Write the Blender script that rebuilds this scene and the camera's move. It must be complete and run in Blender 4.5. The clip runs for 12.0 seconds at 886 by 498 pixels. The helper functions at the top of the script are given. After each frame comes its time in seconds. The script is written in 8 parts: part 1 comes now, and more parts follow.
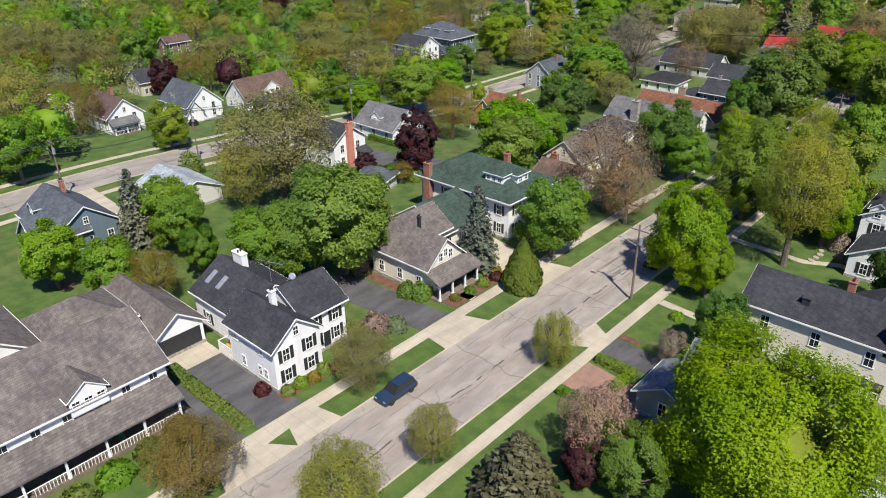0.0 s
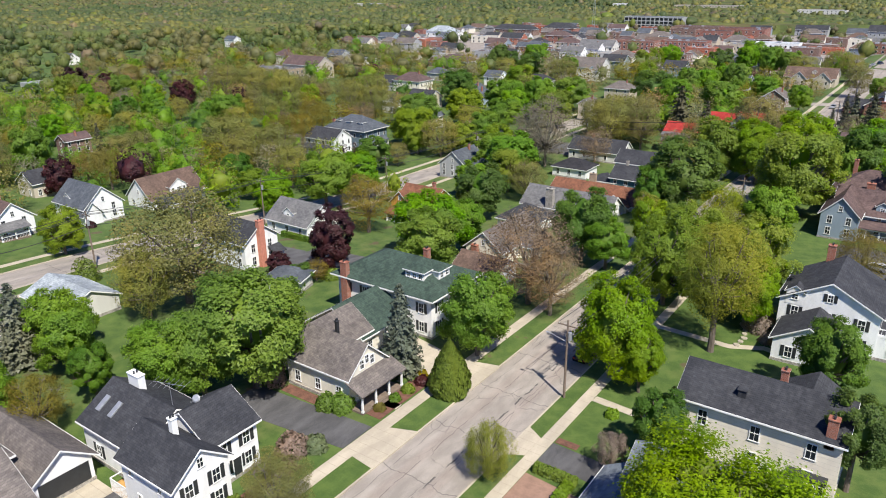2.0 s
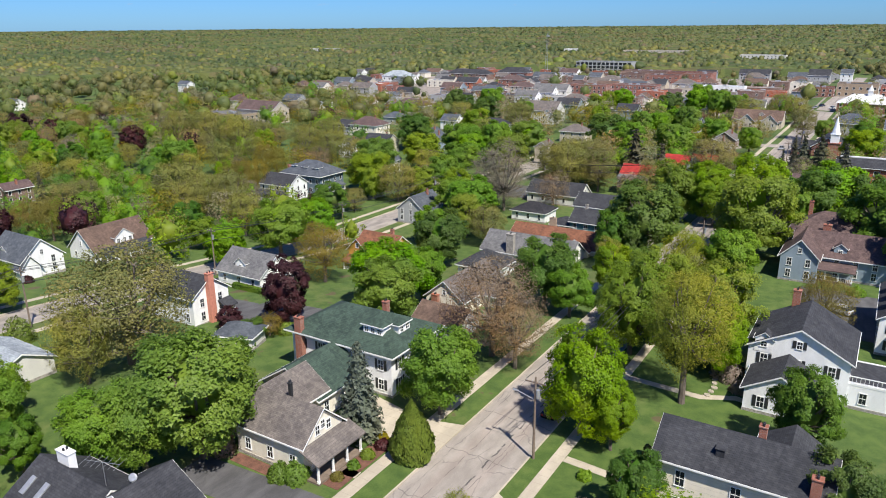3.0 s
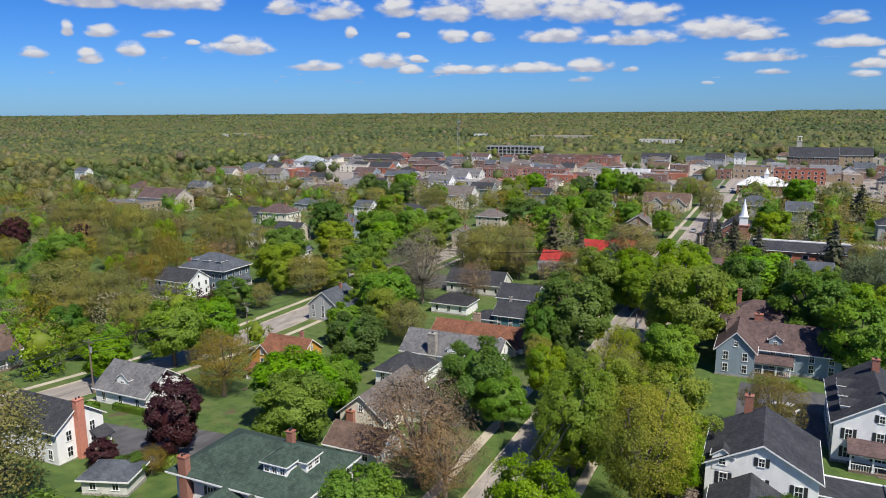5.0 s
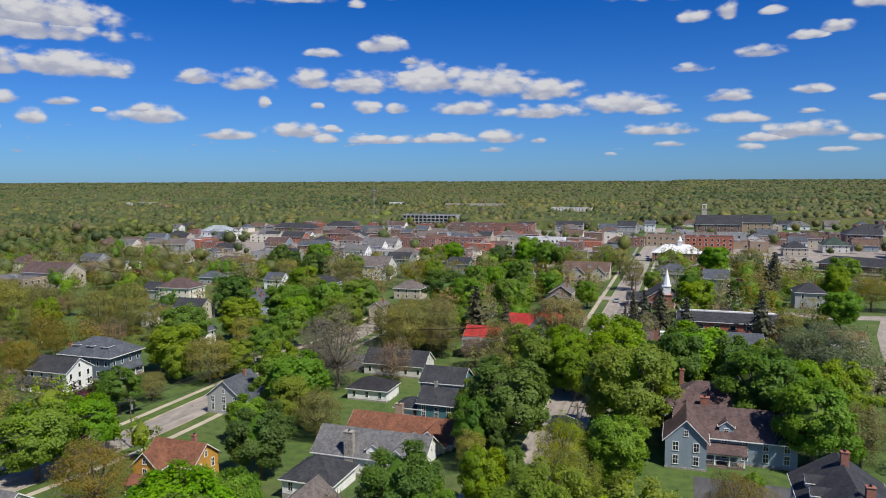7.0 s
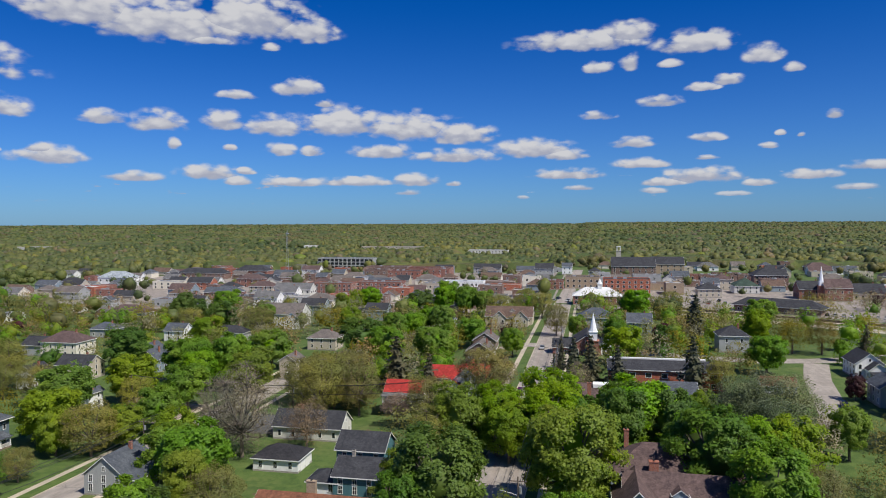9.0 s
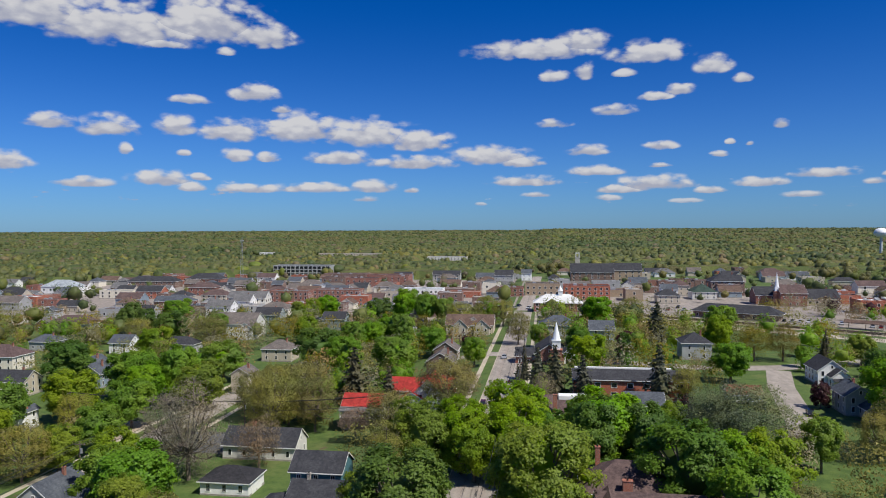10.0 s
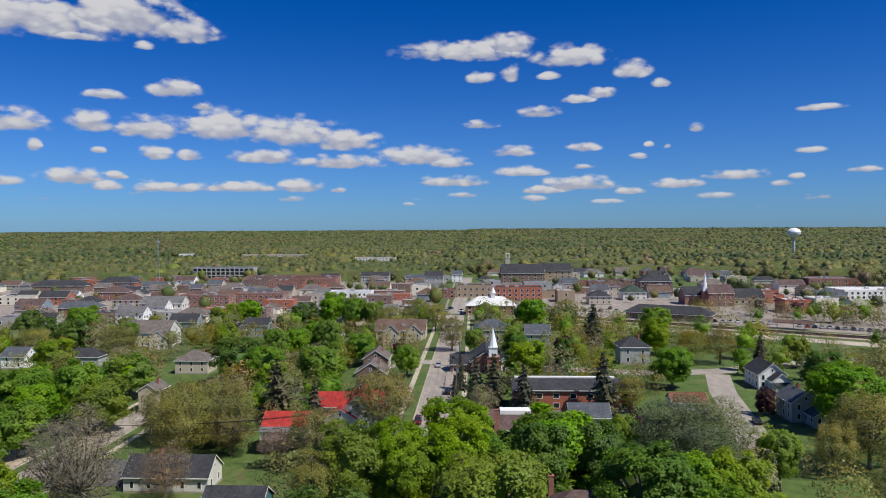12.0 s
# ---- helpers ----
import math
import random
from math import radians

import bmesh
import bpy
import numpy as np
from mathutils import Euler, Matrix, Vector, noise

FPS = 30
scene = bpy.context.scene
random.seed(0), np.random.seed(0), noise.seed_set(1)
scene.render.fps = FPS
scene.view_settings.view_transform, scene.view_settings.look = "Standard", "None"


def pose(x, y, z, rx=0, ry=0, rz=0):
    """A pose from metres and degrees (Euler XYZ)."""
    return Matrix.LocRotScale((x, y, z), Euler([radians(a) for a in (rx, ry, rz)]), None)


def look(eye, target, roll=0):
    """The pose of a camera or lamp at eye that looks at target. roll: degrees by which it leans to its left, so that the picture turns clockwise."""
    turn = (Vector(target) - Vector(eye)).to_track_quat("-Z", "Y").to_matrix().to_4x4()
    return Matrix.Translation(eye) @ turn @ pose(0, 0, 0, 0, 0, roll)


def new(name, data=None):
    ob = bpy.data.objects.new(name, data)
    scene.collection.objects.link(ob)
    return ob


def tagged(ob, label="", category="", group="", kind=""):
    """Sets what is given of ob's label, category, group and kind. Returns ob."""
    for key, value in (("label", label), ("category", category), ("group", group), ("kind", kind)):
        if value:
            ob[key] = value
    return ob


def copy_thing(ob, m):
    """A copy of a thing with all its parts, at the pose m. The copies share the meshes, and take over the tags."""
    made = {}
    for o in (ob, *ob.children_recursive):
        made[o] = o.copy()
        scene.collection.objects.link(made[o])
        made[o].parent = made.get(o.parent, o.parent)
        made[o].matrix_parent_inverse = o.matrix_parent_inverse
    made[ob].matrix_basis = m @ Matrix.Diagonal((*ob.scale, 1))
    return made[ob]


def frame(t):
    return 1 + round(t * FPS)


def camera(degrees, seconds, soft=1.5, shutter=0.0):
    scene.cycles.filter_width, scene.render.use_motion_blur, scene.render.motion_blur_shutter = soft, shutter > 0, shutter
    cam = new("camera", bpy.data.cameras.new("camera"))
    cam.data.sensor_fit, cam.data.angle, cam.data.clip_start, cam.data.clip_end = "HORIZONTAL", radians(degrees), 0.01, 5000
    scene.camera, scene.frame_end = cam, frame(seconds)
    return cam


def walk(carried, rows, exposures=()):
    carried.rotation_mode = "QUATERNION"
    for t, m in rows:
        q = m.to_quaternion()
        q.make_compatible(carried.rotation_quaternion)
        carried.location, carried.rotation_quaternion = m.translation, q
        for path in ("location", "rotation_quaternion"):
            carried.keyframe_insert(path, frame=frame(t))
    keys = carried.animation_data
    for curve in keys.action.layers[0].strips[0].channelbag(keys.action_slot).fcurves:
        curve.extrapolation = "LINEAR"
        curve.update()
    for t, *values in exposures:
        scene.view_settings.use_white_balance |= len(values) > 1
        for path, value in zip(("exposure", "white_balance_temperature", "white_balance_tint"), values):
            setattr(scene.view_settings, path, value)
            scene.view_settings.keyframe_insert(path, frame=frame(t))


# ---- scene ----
# camera and its path
cam = camera(63.44, 12.0, soft=1.0)
PATH = [
    (0, look((40.02, 0.94, 46.80), (9.86, 33.61, 23.92), -0.89)),
    (0.5, look((39.19, 1.84, 46.75), (9.64, 35.94, 25.20), -0.81)),
    (1, look((38.40, 2.72, 46.81), (9.56, 38.19, 26.56), -0.77)),
    (1.5, look((37.58, 3.69, 46.77), (9.50, 40.47, 27.85), -0.69)),
    (2, look((36.63, 4.80, 46.77), (9.39, 42.86, 29.17), -0.63)),
    (2.5, look((35.44, 6.34, 46.71), (9.12, 45.62, 30.48), -0.55)),
    (3, look((34.09, 8.33, 46.74), (8.74, 48.76, 31.83), -0.50)),
    (5, look((27.53, 19.44, 46.96), (6.67, 63.88, 37.48), -0.34)),
    (5.5, look((25.86, 22.62, 46.94), (6.22, 67.88, 38.84), -0.31)),
    (6, look((24.22, 25.93, 46.87), (5.86, 71.93, 39.98), -0.26)),
    (6.5, look((22.56, 29.43, 46.93), (5.53, 76.08, 41.13), -0.21)),
    (7, look((20.96, 33.00, 46.92), (5.29, 80.23, 42.06), -0.19)),
    (9, look((15.81, 47.18, 46.95), (5.72, 96.11, 45.02), -0.20)),
    (9.5, look((14.78, 50.84, 46.92), (6.13, 100.06, 45.24), -0.21)),
    (10, look((13.83, 54.48, 46.89), (6.60, 103.94, 45.41), -0.23)),
    (10.5, look((12.99, 58.06, 46.99), (7.09, 107.69, 45.50), -0.27)),
    (11, look((12.22, 61.51, 47.14), (7.55, 111.27, 45.63), -0.26)),
    (11.5, look((11.43, 65.09, 47.24), (8.00, 114.95, 45.74), -0.30)),
    (12, look((10.88, 69.07, 47.26), (8.66, 119.00, 45.76), -0.27)),
]
walk(cam, PATH, exposures=((0, 0.46), (1.0, 0.56), (2.5, 0.6), (5.5, 0.30), (8, 0.15), (12, 0.13)))

# ---- clouds: azimuth and elevation in degrees, half widths ----
CLOUDS = []


def cloud(az, el, w, h):
    CLOUDS.append((az, el, w, h))


cloud(-22.9, 10.4, 1.8, 0.86)
cloud(-27.6, 9.6, 1.5, 0.39)
cloud(-20.9, 9.2, 0.7, 0.39)
cloud(-33.1, 7.4, 2.0, 0.94)
cloud(-28.6, 7.7, 1.5, 0.86)
cloud(-24.7, 7.5, 2.2, 1.03)
cloud(-19.3, 7.8, 3.6, 1.29)
cloud(-14.2, 7.5, 3.5, 1.29)
cloud(-10.3, 7.0, 2.7, 1.03)
cloud(-16.4, 5.6, 2.5, 0.69)
cloud(-10.7, 5.2, 3.6, 0.60)
cloud(-4.5, 5.7, 3.2, 0.86)
cloud(-2.2, 5.2, 2.0, 0.51)
cloud(-24.3, 5.6, 1.2, 0.60)
cloud(-22.0, 5.5, 0.9, 0.43)
cloud(-29.7, 3.8, 2.2, 0.69)
cloud(-27.6, 3.2, 1.1, 0.43)
cloud(-27.0, 3.9, 0.8, 0.34)
cloud(-23.4, 3.1, 2.6, 0.39)
cloud(-18.5, 3.2, 3.0, 0.47)
cloud(-13.8, 3.3, 2.0, 0.56)
cloud(-14.3, 2.3, 1.0, 0.26)
cloud(-0.9, 13.7, 4.9, 0.86)
cloud(2.7, 14.2, 2.0, 0.86)
cloud(7.6, 13.1, 2.8, 0.94)
cloud(0.5, 11.7, 1.2, 0.51)
cloud(2.9, 12.0, 0.8, 0.77)
cloud(5.8, 11.7, 0.9, 0.34)
cloud(12.3, 11.9, 1.3, 0.77)
cloud(14.3, 10.8, 0.7, 0.39)
cloud(9.9, 10.3, 1.2, 0.47)
cloud(8.2, 9.9, 1.2, 0.39)
cloud(5.1, 9.0, 1.7, 0.47)
cloud(0.5, 8.1, 1.3, 0.39)
cloud(3.1, 6.0, 1.6, 0.51)
cloud(8.5, 6.2, 1.3, 0.39)
cloud(3.8, 4.4, 2.1, 0.47)
cloud(-1.8, 3.7, 2.7, 0.51)
cloud(8.0, 3.4, 3.2, 0.69)
cloud(5.4, 3.0, 1.8, 0.43)
cloud(-0.9, 2.6, 1.1, 0.26)
cloud(12.1, 2.8, 1.1, 0.34)
cloud(15.6, 3.3, 1.8, 0.43)
cloud(19.6, 3.8, 2.1, 0.43)
cloud(18.4, 2.3, 1.6, 0.26)
cloud(22.8, 3.1, 0.8, 0.26)
cloud(23.7, 3.6, 0.5, 0.26)
cloud(25.1, 8.3, 1.5, 0.26)
cloud(16.9, 7.4, 0.6, 0.39)
cloud(12.7, 5.4, 0.7, 0.26)
cloud(13.5, 6.3, 0.4, 0.26)
cloud(14.8, 6.1, 0.3, 0.21)
cloud(24.7, 5.4, 1.0, 0.26)
cloud(27.9, 3.9, 0.9, 0.26)
cloud(8.4, 4.7, 1.0, 0.21)
cloud(4.7, 2.3, 1.1, 0.26)
cloud(10.4, 2.0, 1.2, 0.21)
cloud(-32.1, 5.9, 0.5, 0.51)
cloud(-28.1, 5.7, 0.5, 0.30)
cloud(-10.8, 3.0, 0.6, 0.26)
cloud(-5.3, 1.9, 0.5, 0.17)
cloud(-38.0, 15.1, 4.3, 1.72)
cloud(-32.5, 14.6, 6.4, 1.72)
cloud(-26.6, 15.4, 5.0, 1.72)
cloud(-22.4, 14.6, 2.6, 1.12)
cloud(-25.0, 13.2, 0.7, 0.34)
cloud(-29.4, 13.5, 1.6, 0.43)
cloud(-50.1, 7.9, 2.8, 0.94)
cloud(-46.2, 8.1, 4.2, 1.03)
cloud(-43.6, 7.9, 2.3, 0.86)
cloud(-36.9, 7.6, 1.6, 0.60)
cloud(-40.6, 4.7, 2.2, 0.69)
cloud(-49.6, 5.6, 1.1, 0.56)
cloud(-46.0, 5.5, 1.1, 0.34)
cloud(-47.9, 4.4, 0.9, 0.60)
cloud(-50.6, 3.9, 0.8, 0.60)
cloud(-54.0, 4.0, 0.9, 0.43)
cloud(-51.8, 5.7, 0.4, 0.60)
cloud(-34.9, 3.4, 2.1, 0.43)
cloud(-43.7, 5.0, 0.5, 0.21)
cloud(-40.2, 4.8, 2.1, 0.77)
cloud(-40.9, 5.2, 1.0, 0.43)
cloud(-47.5, 11.4, 5.4, 1.54)
cloud(-48.9, 10.4, 7.1, 1.03)
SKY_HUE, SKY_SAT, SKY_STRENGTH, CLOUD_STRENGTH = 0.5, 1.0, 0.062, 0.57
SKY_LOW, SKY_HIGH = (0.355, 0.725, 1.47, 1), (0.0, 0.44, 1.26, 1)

# ---- world, sun, exposure ----
SUN_AZ = math.atan2(6.3, -3.9)      # clockwise from +y, where the sun stands
SUN_EL = radians(54)
sun_way = Vector((math.sin(SUN_AZ) * math.cos(SUN_EL), math.cos(SUN_AZ) * math.cos(SUN_EL), math.sin(SUN_EL)))
sun = new("sun", bpy.data.lights.new("sun", "SUN"))
sun.data.energy, sun.data.angle, sun.data.color = 4.8, radians(0.53), (1.0, 0.95, 0.86)
sun.matrix_world = look(sun_way * 300, (0, 0, 0))


class Nodes:
    """A small helper to write node trees in few lines."""
    def __init__(self, tree):
        self.tree = tree
        tree.nodes.clear()

    def add(self, kind, ins=None, **props):
        n = self.tree.nodes.new(kind)
        for k, value in props.items():
            setattr(n, k, value)
        for k, value in (ins or {}).items():
            if isinstance(value, bpy.types.NodeSocket):
                self.tree.links.new(value, n.inputs[k])
            else:
                n.inputs[k].default_value = value
        return n

    def math(self, op, a, b=0.0, c=0.0):
        return self.add("ShaderNodeMath", {0: a, 1: b, 2: c}, operation=op).outputs[0]

    def vec(self, op, a, b=(0, 0, 0)):
        n = self.add("ShaderNodeVectorMath", {0: a, 1: b}, operation=op)
        return n.outputs["Value" if op in ("LENGTH", "DOT_PRODUCT", "DISTANCE") else "Vector"]

    def mix(self, f, a, b, blend="MIX"):
        return self.add("ShaderNodeMix", {0: f, 6: a, 7: b}, data_type="RGBA", blend_type=blend).outputs[2]

    def span(self, v, a, b, lo=0.0, hi=1.0, smooth=True):
        return self.add("ShaderNodeMapRange", {0: v, 1: a, 2: b, 3: lo, 4: hi}, interpolation_type="SMOOTHSTEP" if smooth else "LINEAR").outputs[0]

    def noise(self, vector, scale, detail=4.0, rough=0.55):
        return self.add("ShaderNodeTexNoise", {"Vector": vector, "Scale": scale, "Detail": detail, "Roughness": rough}).outputs[0]


def build_world():
    world = bpy.data.worlds.new("sky")
    scene.world = world
    world.use_nodes = True
    n = Nodes(world.node_tree)
    sky = n.add("ShaderNodeTexSky", sky_type="NISHITA", sun_disc=False, sun_elevation=SUN_EL, sun_rotation=SUN_AZ,
                altitude=200.0, air_density=1.0, dust_density=0.2, ozone_density=2.0)
    way = n.vec("NORMALIZE", n.add("ShaderNodeTexCoord").outputs["Generated"])
    sep = n.add("ShaderNodeSeparateXYZ", {0: way})
    # azimuth (degrees, clockwise from the street) and elevation (degrees)
    az = n.math("MULTIPLY", n.math("ARCTAN2", sep.outputs[0], sep.outputs[1]), 57.2958)
    el = n.math("MULTIPLY", n.math("ARCSINE", sep.outputs[2]), 57.2958)
    at = n.add("ShaderNodeCombineXYZ", {0: az, 1: el, 2: 0.0}).outputs[0]
    field = None
    for a, e, w, h in CLOUDS:
        local = n.add("ShaderNodeVectorMath", {0: at, 1: (1.0 / w, 0.85 / h, 0), 2: (-a / w, (0.3 * h - e) * 0.85 / h, 0)}, operation="MULTIPLY_ADD").outputs[0]
        # flat below, domed above
        d = n.vec("LENGTH", n.vec("MAXIMUM", local, n.vec("MULTIPLY", local, (-1, -2.2, 0))))
        # the distance in steps of 1/200, and behind the point how high in its cloud the place lies
        up = n.math("MULTIPLY_ADD", n.vec("DOT_PRODUCT", local, (0, 1, 0)), 0.4, 0.45)
        both = n.math("ADD", n.math("FLOOR", n.math("MULTIPLY", d, 200.0)), n.add("ShaderNodeClamp", {0: up, 1: 0.01, 2: 0.99}).outputs[0])
        field = both if field is None else n.math("MINIMUM", field, both)
    lift = n.math("MULTIPLY_ADD", n.math("FRACT", field), 2.5, -1.125)
    field = n.math("DIVIDE", field, 200.0)
    field = n.math("MULTIPLY_ADD", field, -0.75, 1.0)
    # elsewhere, out of view, small fair-weather clouds added loosely to lift the ambient light
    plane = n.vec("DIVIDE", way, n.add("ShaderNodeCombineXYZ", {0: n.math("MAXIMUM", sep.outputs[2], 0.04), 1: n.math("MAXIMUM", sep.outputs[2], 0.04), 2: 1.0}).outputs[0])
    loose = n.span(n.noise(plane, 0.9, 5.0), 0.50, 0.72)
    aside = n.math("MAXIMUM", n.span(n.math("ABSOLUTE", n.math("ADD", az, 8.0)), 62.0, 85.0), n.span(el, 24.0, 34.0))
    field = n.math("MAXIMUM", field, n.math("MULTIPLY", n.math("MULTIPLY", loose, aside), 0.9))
    stretch = n.vec("MULTIPLY", at, (0.62, 1.15, 0))
    # thin wisps low over the horizon
    low = n.math("MULTIPLY", n.span(el, 0.7, 1.6), n.span(el, 3.0, 5.0, 1.0, 0.0))
    wisp = n.span(n.noise(n.vec("MULTIPLY", at, (0.42, 2.0, 0)), 0.8, 5.0, 0.6), 0.58, 0.78, 0.0, 0.55)
    field = n.math("MAXIMUM", field, n.math("MULTIPLY", wisp, low))
    puffs = n.noise(stretch, 0.95, 3.0, 0.5)
    billow = n.add("ShaderNodeTexVoronoi", {"Vector": n.vec("ADD", stretch, n.vec("MULTIPLY", n.add("ShaderNodeTexNoise", {"Vector": stretch, "Scale": 1.6, "Detail": 2.0}).outputs[1], (0.5, 0.5, 0))), "Scale": 1.5, "Smoothness": 0.6}, feature="SMOOTH_F1").outputs[0]
    fine = n.noise(stretch, 3.2, 4.0, 0.55)
    rise = n.math("MULTIPLY_ADD", n.math("SUBTRACT", 0.45, billow), 0.75, n.math("MULTIPLY_ADD", fine, 0.34, puffs))
    body = n.math("ADD", field, n.math("MULTIPLY_ADD", rise, 1.0, -0.60))
    mask = n.math("MULTIPLY", n.span(body, 0.10, 0.66), n.span(field, 0.0, 0.3))
    # flat grey undersides, bright rounded tops
    tone = n.span(n.math("MULTIPLY_ADD", n.math("SUBTRACT", rise, 0.68), 1.3, lift), -0.35, 0.55)
    cloud = n.mix(tone, (0.60, 0.63, 0.77, 1), (1.0, 1.0, 1.03, 1))
    # thinner towards the horizon
    mask = n.math("MULTIPLY", mask, n.span(el, 0.3, 3.0, 0.3, 0.97))
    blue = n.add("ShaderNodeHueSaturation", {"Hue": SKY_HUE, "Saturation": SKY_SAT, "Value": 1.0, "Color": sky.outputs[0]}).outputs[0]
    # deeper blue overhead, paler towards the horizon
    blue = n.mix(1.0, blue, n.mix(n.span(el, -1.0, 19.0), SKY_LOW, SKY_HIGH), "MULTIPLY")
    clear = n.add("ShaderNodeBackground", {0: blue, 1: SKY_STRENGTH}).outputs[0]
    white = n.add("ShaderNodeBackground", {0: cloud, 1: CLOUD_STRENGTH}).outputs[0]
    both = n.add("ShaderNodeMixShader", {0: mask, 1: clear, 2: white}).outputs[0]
    n.add("ShaderNodeOutputWorld", {0: both})
    world.cycles.sampling_method = "MANUAL"
    world.cycles.sample_map_resolution = 512


build_world()

# ---- materials ----
MATS = {}


def shader(name, build):
    if name in MATS:
        return MATS[name]
    m = MATS[name] = bpy.data.materials.new(name)
    m.use_nodes = True
    n = Nodes(m.node_tree)
    out = build(n)
    n.add("ShaderNodeOutputMaterial", {0: out})
    return m


def shade(c, k):
    return (c[0] * k, c[1] * k, c[2] * k, 1)


def surface(name, color, rough=0.8, vary=0.2, scale=1.2, bump=0.15, fine=18.0, metal=0.0, spots=0.0, per_object=0.0):
    """A weathered surface: stains about 1/scale metres wide and a fine grain."""
    def build(n):
        pos = n.add("ShaderNodeTexCoord").outputs["Object"]
        stain = n.noise(pos, scale, 5.0)
        grain = n.noise(pos, fine, 3.0)
        both = n.math("MULTIPLY_ADD", grain, 0.5, n.math("MULTIPLY", stain, 0.8))
        col = n.mix(n.span(both, 0.42, 0.88), shade(color, 1 - vary), shade(color, 1 + vary))
        if spots:
            col = n.mix(n.math("MULTIPLY", n.span(n.noise(pos, scale * 0.35, 6.0), 0.55, 0.72), spots), col, shade(color, 0.5))
        if per_object:
            rnd = n.add("ShaderNodeObjectInfo").outputs["Random"]
            col = n.mix(1.0, col, n.add("ShaderNodeCombineColor", {0: n.math("MULTIPLY_ADD", rnd, per_object, 1 - per_object / 2), 1: n.math("MULTIPLY_ADD", rnd, per_object, 1 - per_object / 2), 2: n.math("MULTIPLY_ADD", rnd, per_object, 1 - per_object / 2)}).outputs[0], "MULTIPLY")
        b = n.add("ShaderNodeBump", {"Height": grain, "Strength": bump, "Distance": 0.05}).outputs[0]
        return n.add("ShaderNodeBsdfPrincipled", {"Base Color": col, "Roughness": rough, "Metallic": metal, "Normal": b}).outputs[0]
    return shader(name, build)


def shingles(name, color):
    """Asphalt shingles: courses and tabs of slightly different tone, with streaks."""
    def build(n):
        pos = n.add("ShaderNodeTexCoord").outputs["Object"]
        sep = n.add("ShaderNodeSeparateXYZ", {0: pos})
        along = n.math("ADD", sep.outputs[0], sep.outputs[1])
        flat = n.add("ShaderNodeCombineXYZ", {0: along, 1: n.math("MULTIPLY", sep.outputs[2], 1.6), 2: 0.0}).outputs[0]
        brick = n.add("ShaderNodeTexBrick", {"Vector": flat, "Color1": shade(color, 0.86), "Color2": shade(color, 1.16), "Mortar": shade(color, 0.62),
                                             "Scale": 1.0, "Mortar Size": 0.012, "Brick Width": 0.45, "Row Height": 0.2})
        stain = n.noise(pos, 0.35, 5.0)
        streak = n.noise(n.vec("MULTIPLY", pos, (1.5, 1.5, 0.15)), 1.1, 4.0)
        col = n.mix(n.span(n.math("ADD", stain, streak), 0.75, 1.3), shade((0.72, 0.72, 0.74), 1), shade((1.22, 1.2, 1.17), 1))
        col = n.mix(1.0, brick.outputs[0], col, "MULTIPLY")
        b = n.add("ShaderNodeBump", {"Height": brick.outputs[1], "Strength": 0.35, "Distance": 0.03, }, invert=True).outputs[0]
        return n.add("ShaderNodeBsdfPrincipled", {"Base Color": col, "Roughness": 0.92, "Specular IOR Level": 0.2, "Normal": b}).outputs[0]
    return shader(name, build)


def siding(name, color, board=0.16):
    """Lapped boards with a painted shadow line, a little grime and faded paint."""
    def build(n):
        pos = n.add("ShaderNodeTexCoord").outputs["Object"]
        z = n.add("ShaderNodeSeparateXYZ", {0: pos}).outputs[2]
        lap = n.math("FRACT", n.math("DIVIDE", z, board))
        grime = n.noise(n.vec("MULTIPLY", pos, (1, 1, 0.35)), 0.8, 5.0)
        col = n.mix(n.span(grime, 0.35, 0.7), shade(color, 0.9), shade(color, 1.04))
        # shade under the next board's edge, put into the colour as a darker line
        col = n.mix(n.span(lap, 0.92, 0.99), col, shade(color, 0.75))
        b = n.add("ShaderNodeBump", {"Height": n.math("SUBTRACT", 1.0, lap), "Strength": 0.3, "Distance": 0.015}).outputs[0]
        return n.add("ShaderNodeBsdfPrincipled", {"Base Color": col, "Roughness": 0.6, "Normal": b}).outputs[0]
    return shader(name, build)


def brickwork(name, color, mortar=(0.33, 0.28, 0.24)):
    def build(n):
        pos = n.add("ShaderNodeTexCoord").outputs["Object"]
        sep = n.add("ShaderNodeSeparateXYZ", {0: pos})
        flat = n.add("ShaderNodeCombineXYZ", {0: n.math("ADD", sep.outputs[0], sep.outputs[1]), 1: sep.outputs[2], 2: 0.0}).outputs[0]
        brick = n.add("ShaderNodeTexBrick", {"Vector": flat, "Color1": shade(color, 0.75), "Color2": shade(color, 1.2), "Mortar": (*mortar, 1),
                                             "Scale": 1.0, "Mortar Size": 0.007, "Brick Width": 0.22, "Row Height": 0.075})
        col = n.mix(n.math("MULTIPLY", n.span(n.noise(pos, 0.6, 5.0), 0.45, 0.75), 0.4), brick.outputs[0], shade(color, 0.55))
        b = n.add("ShaderNodeBump", {"Height": brick.outputs[1], "Strength": 0.4, "Distance": 0.01}, invert=True).outputs[0]
        return n.add("ShaderNodeBsdfPrincipled", {"Base Color": col, "Roughness": 0.85, "Normal": b}).outputs[0]
    return shader(name, build)


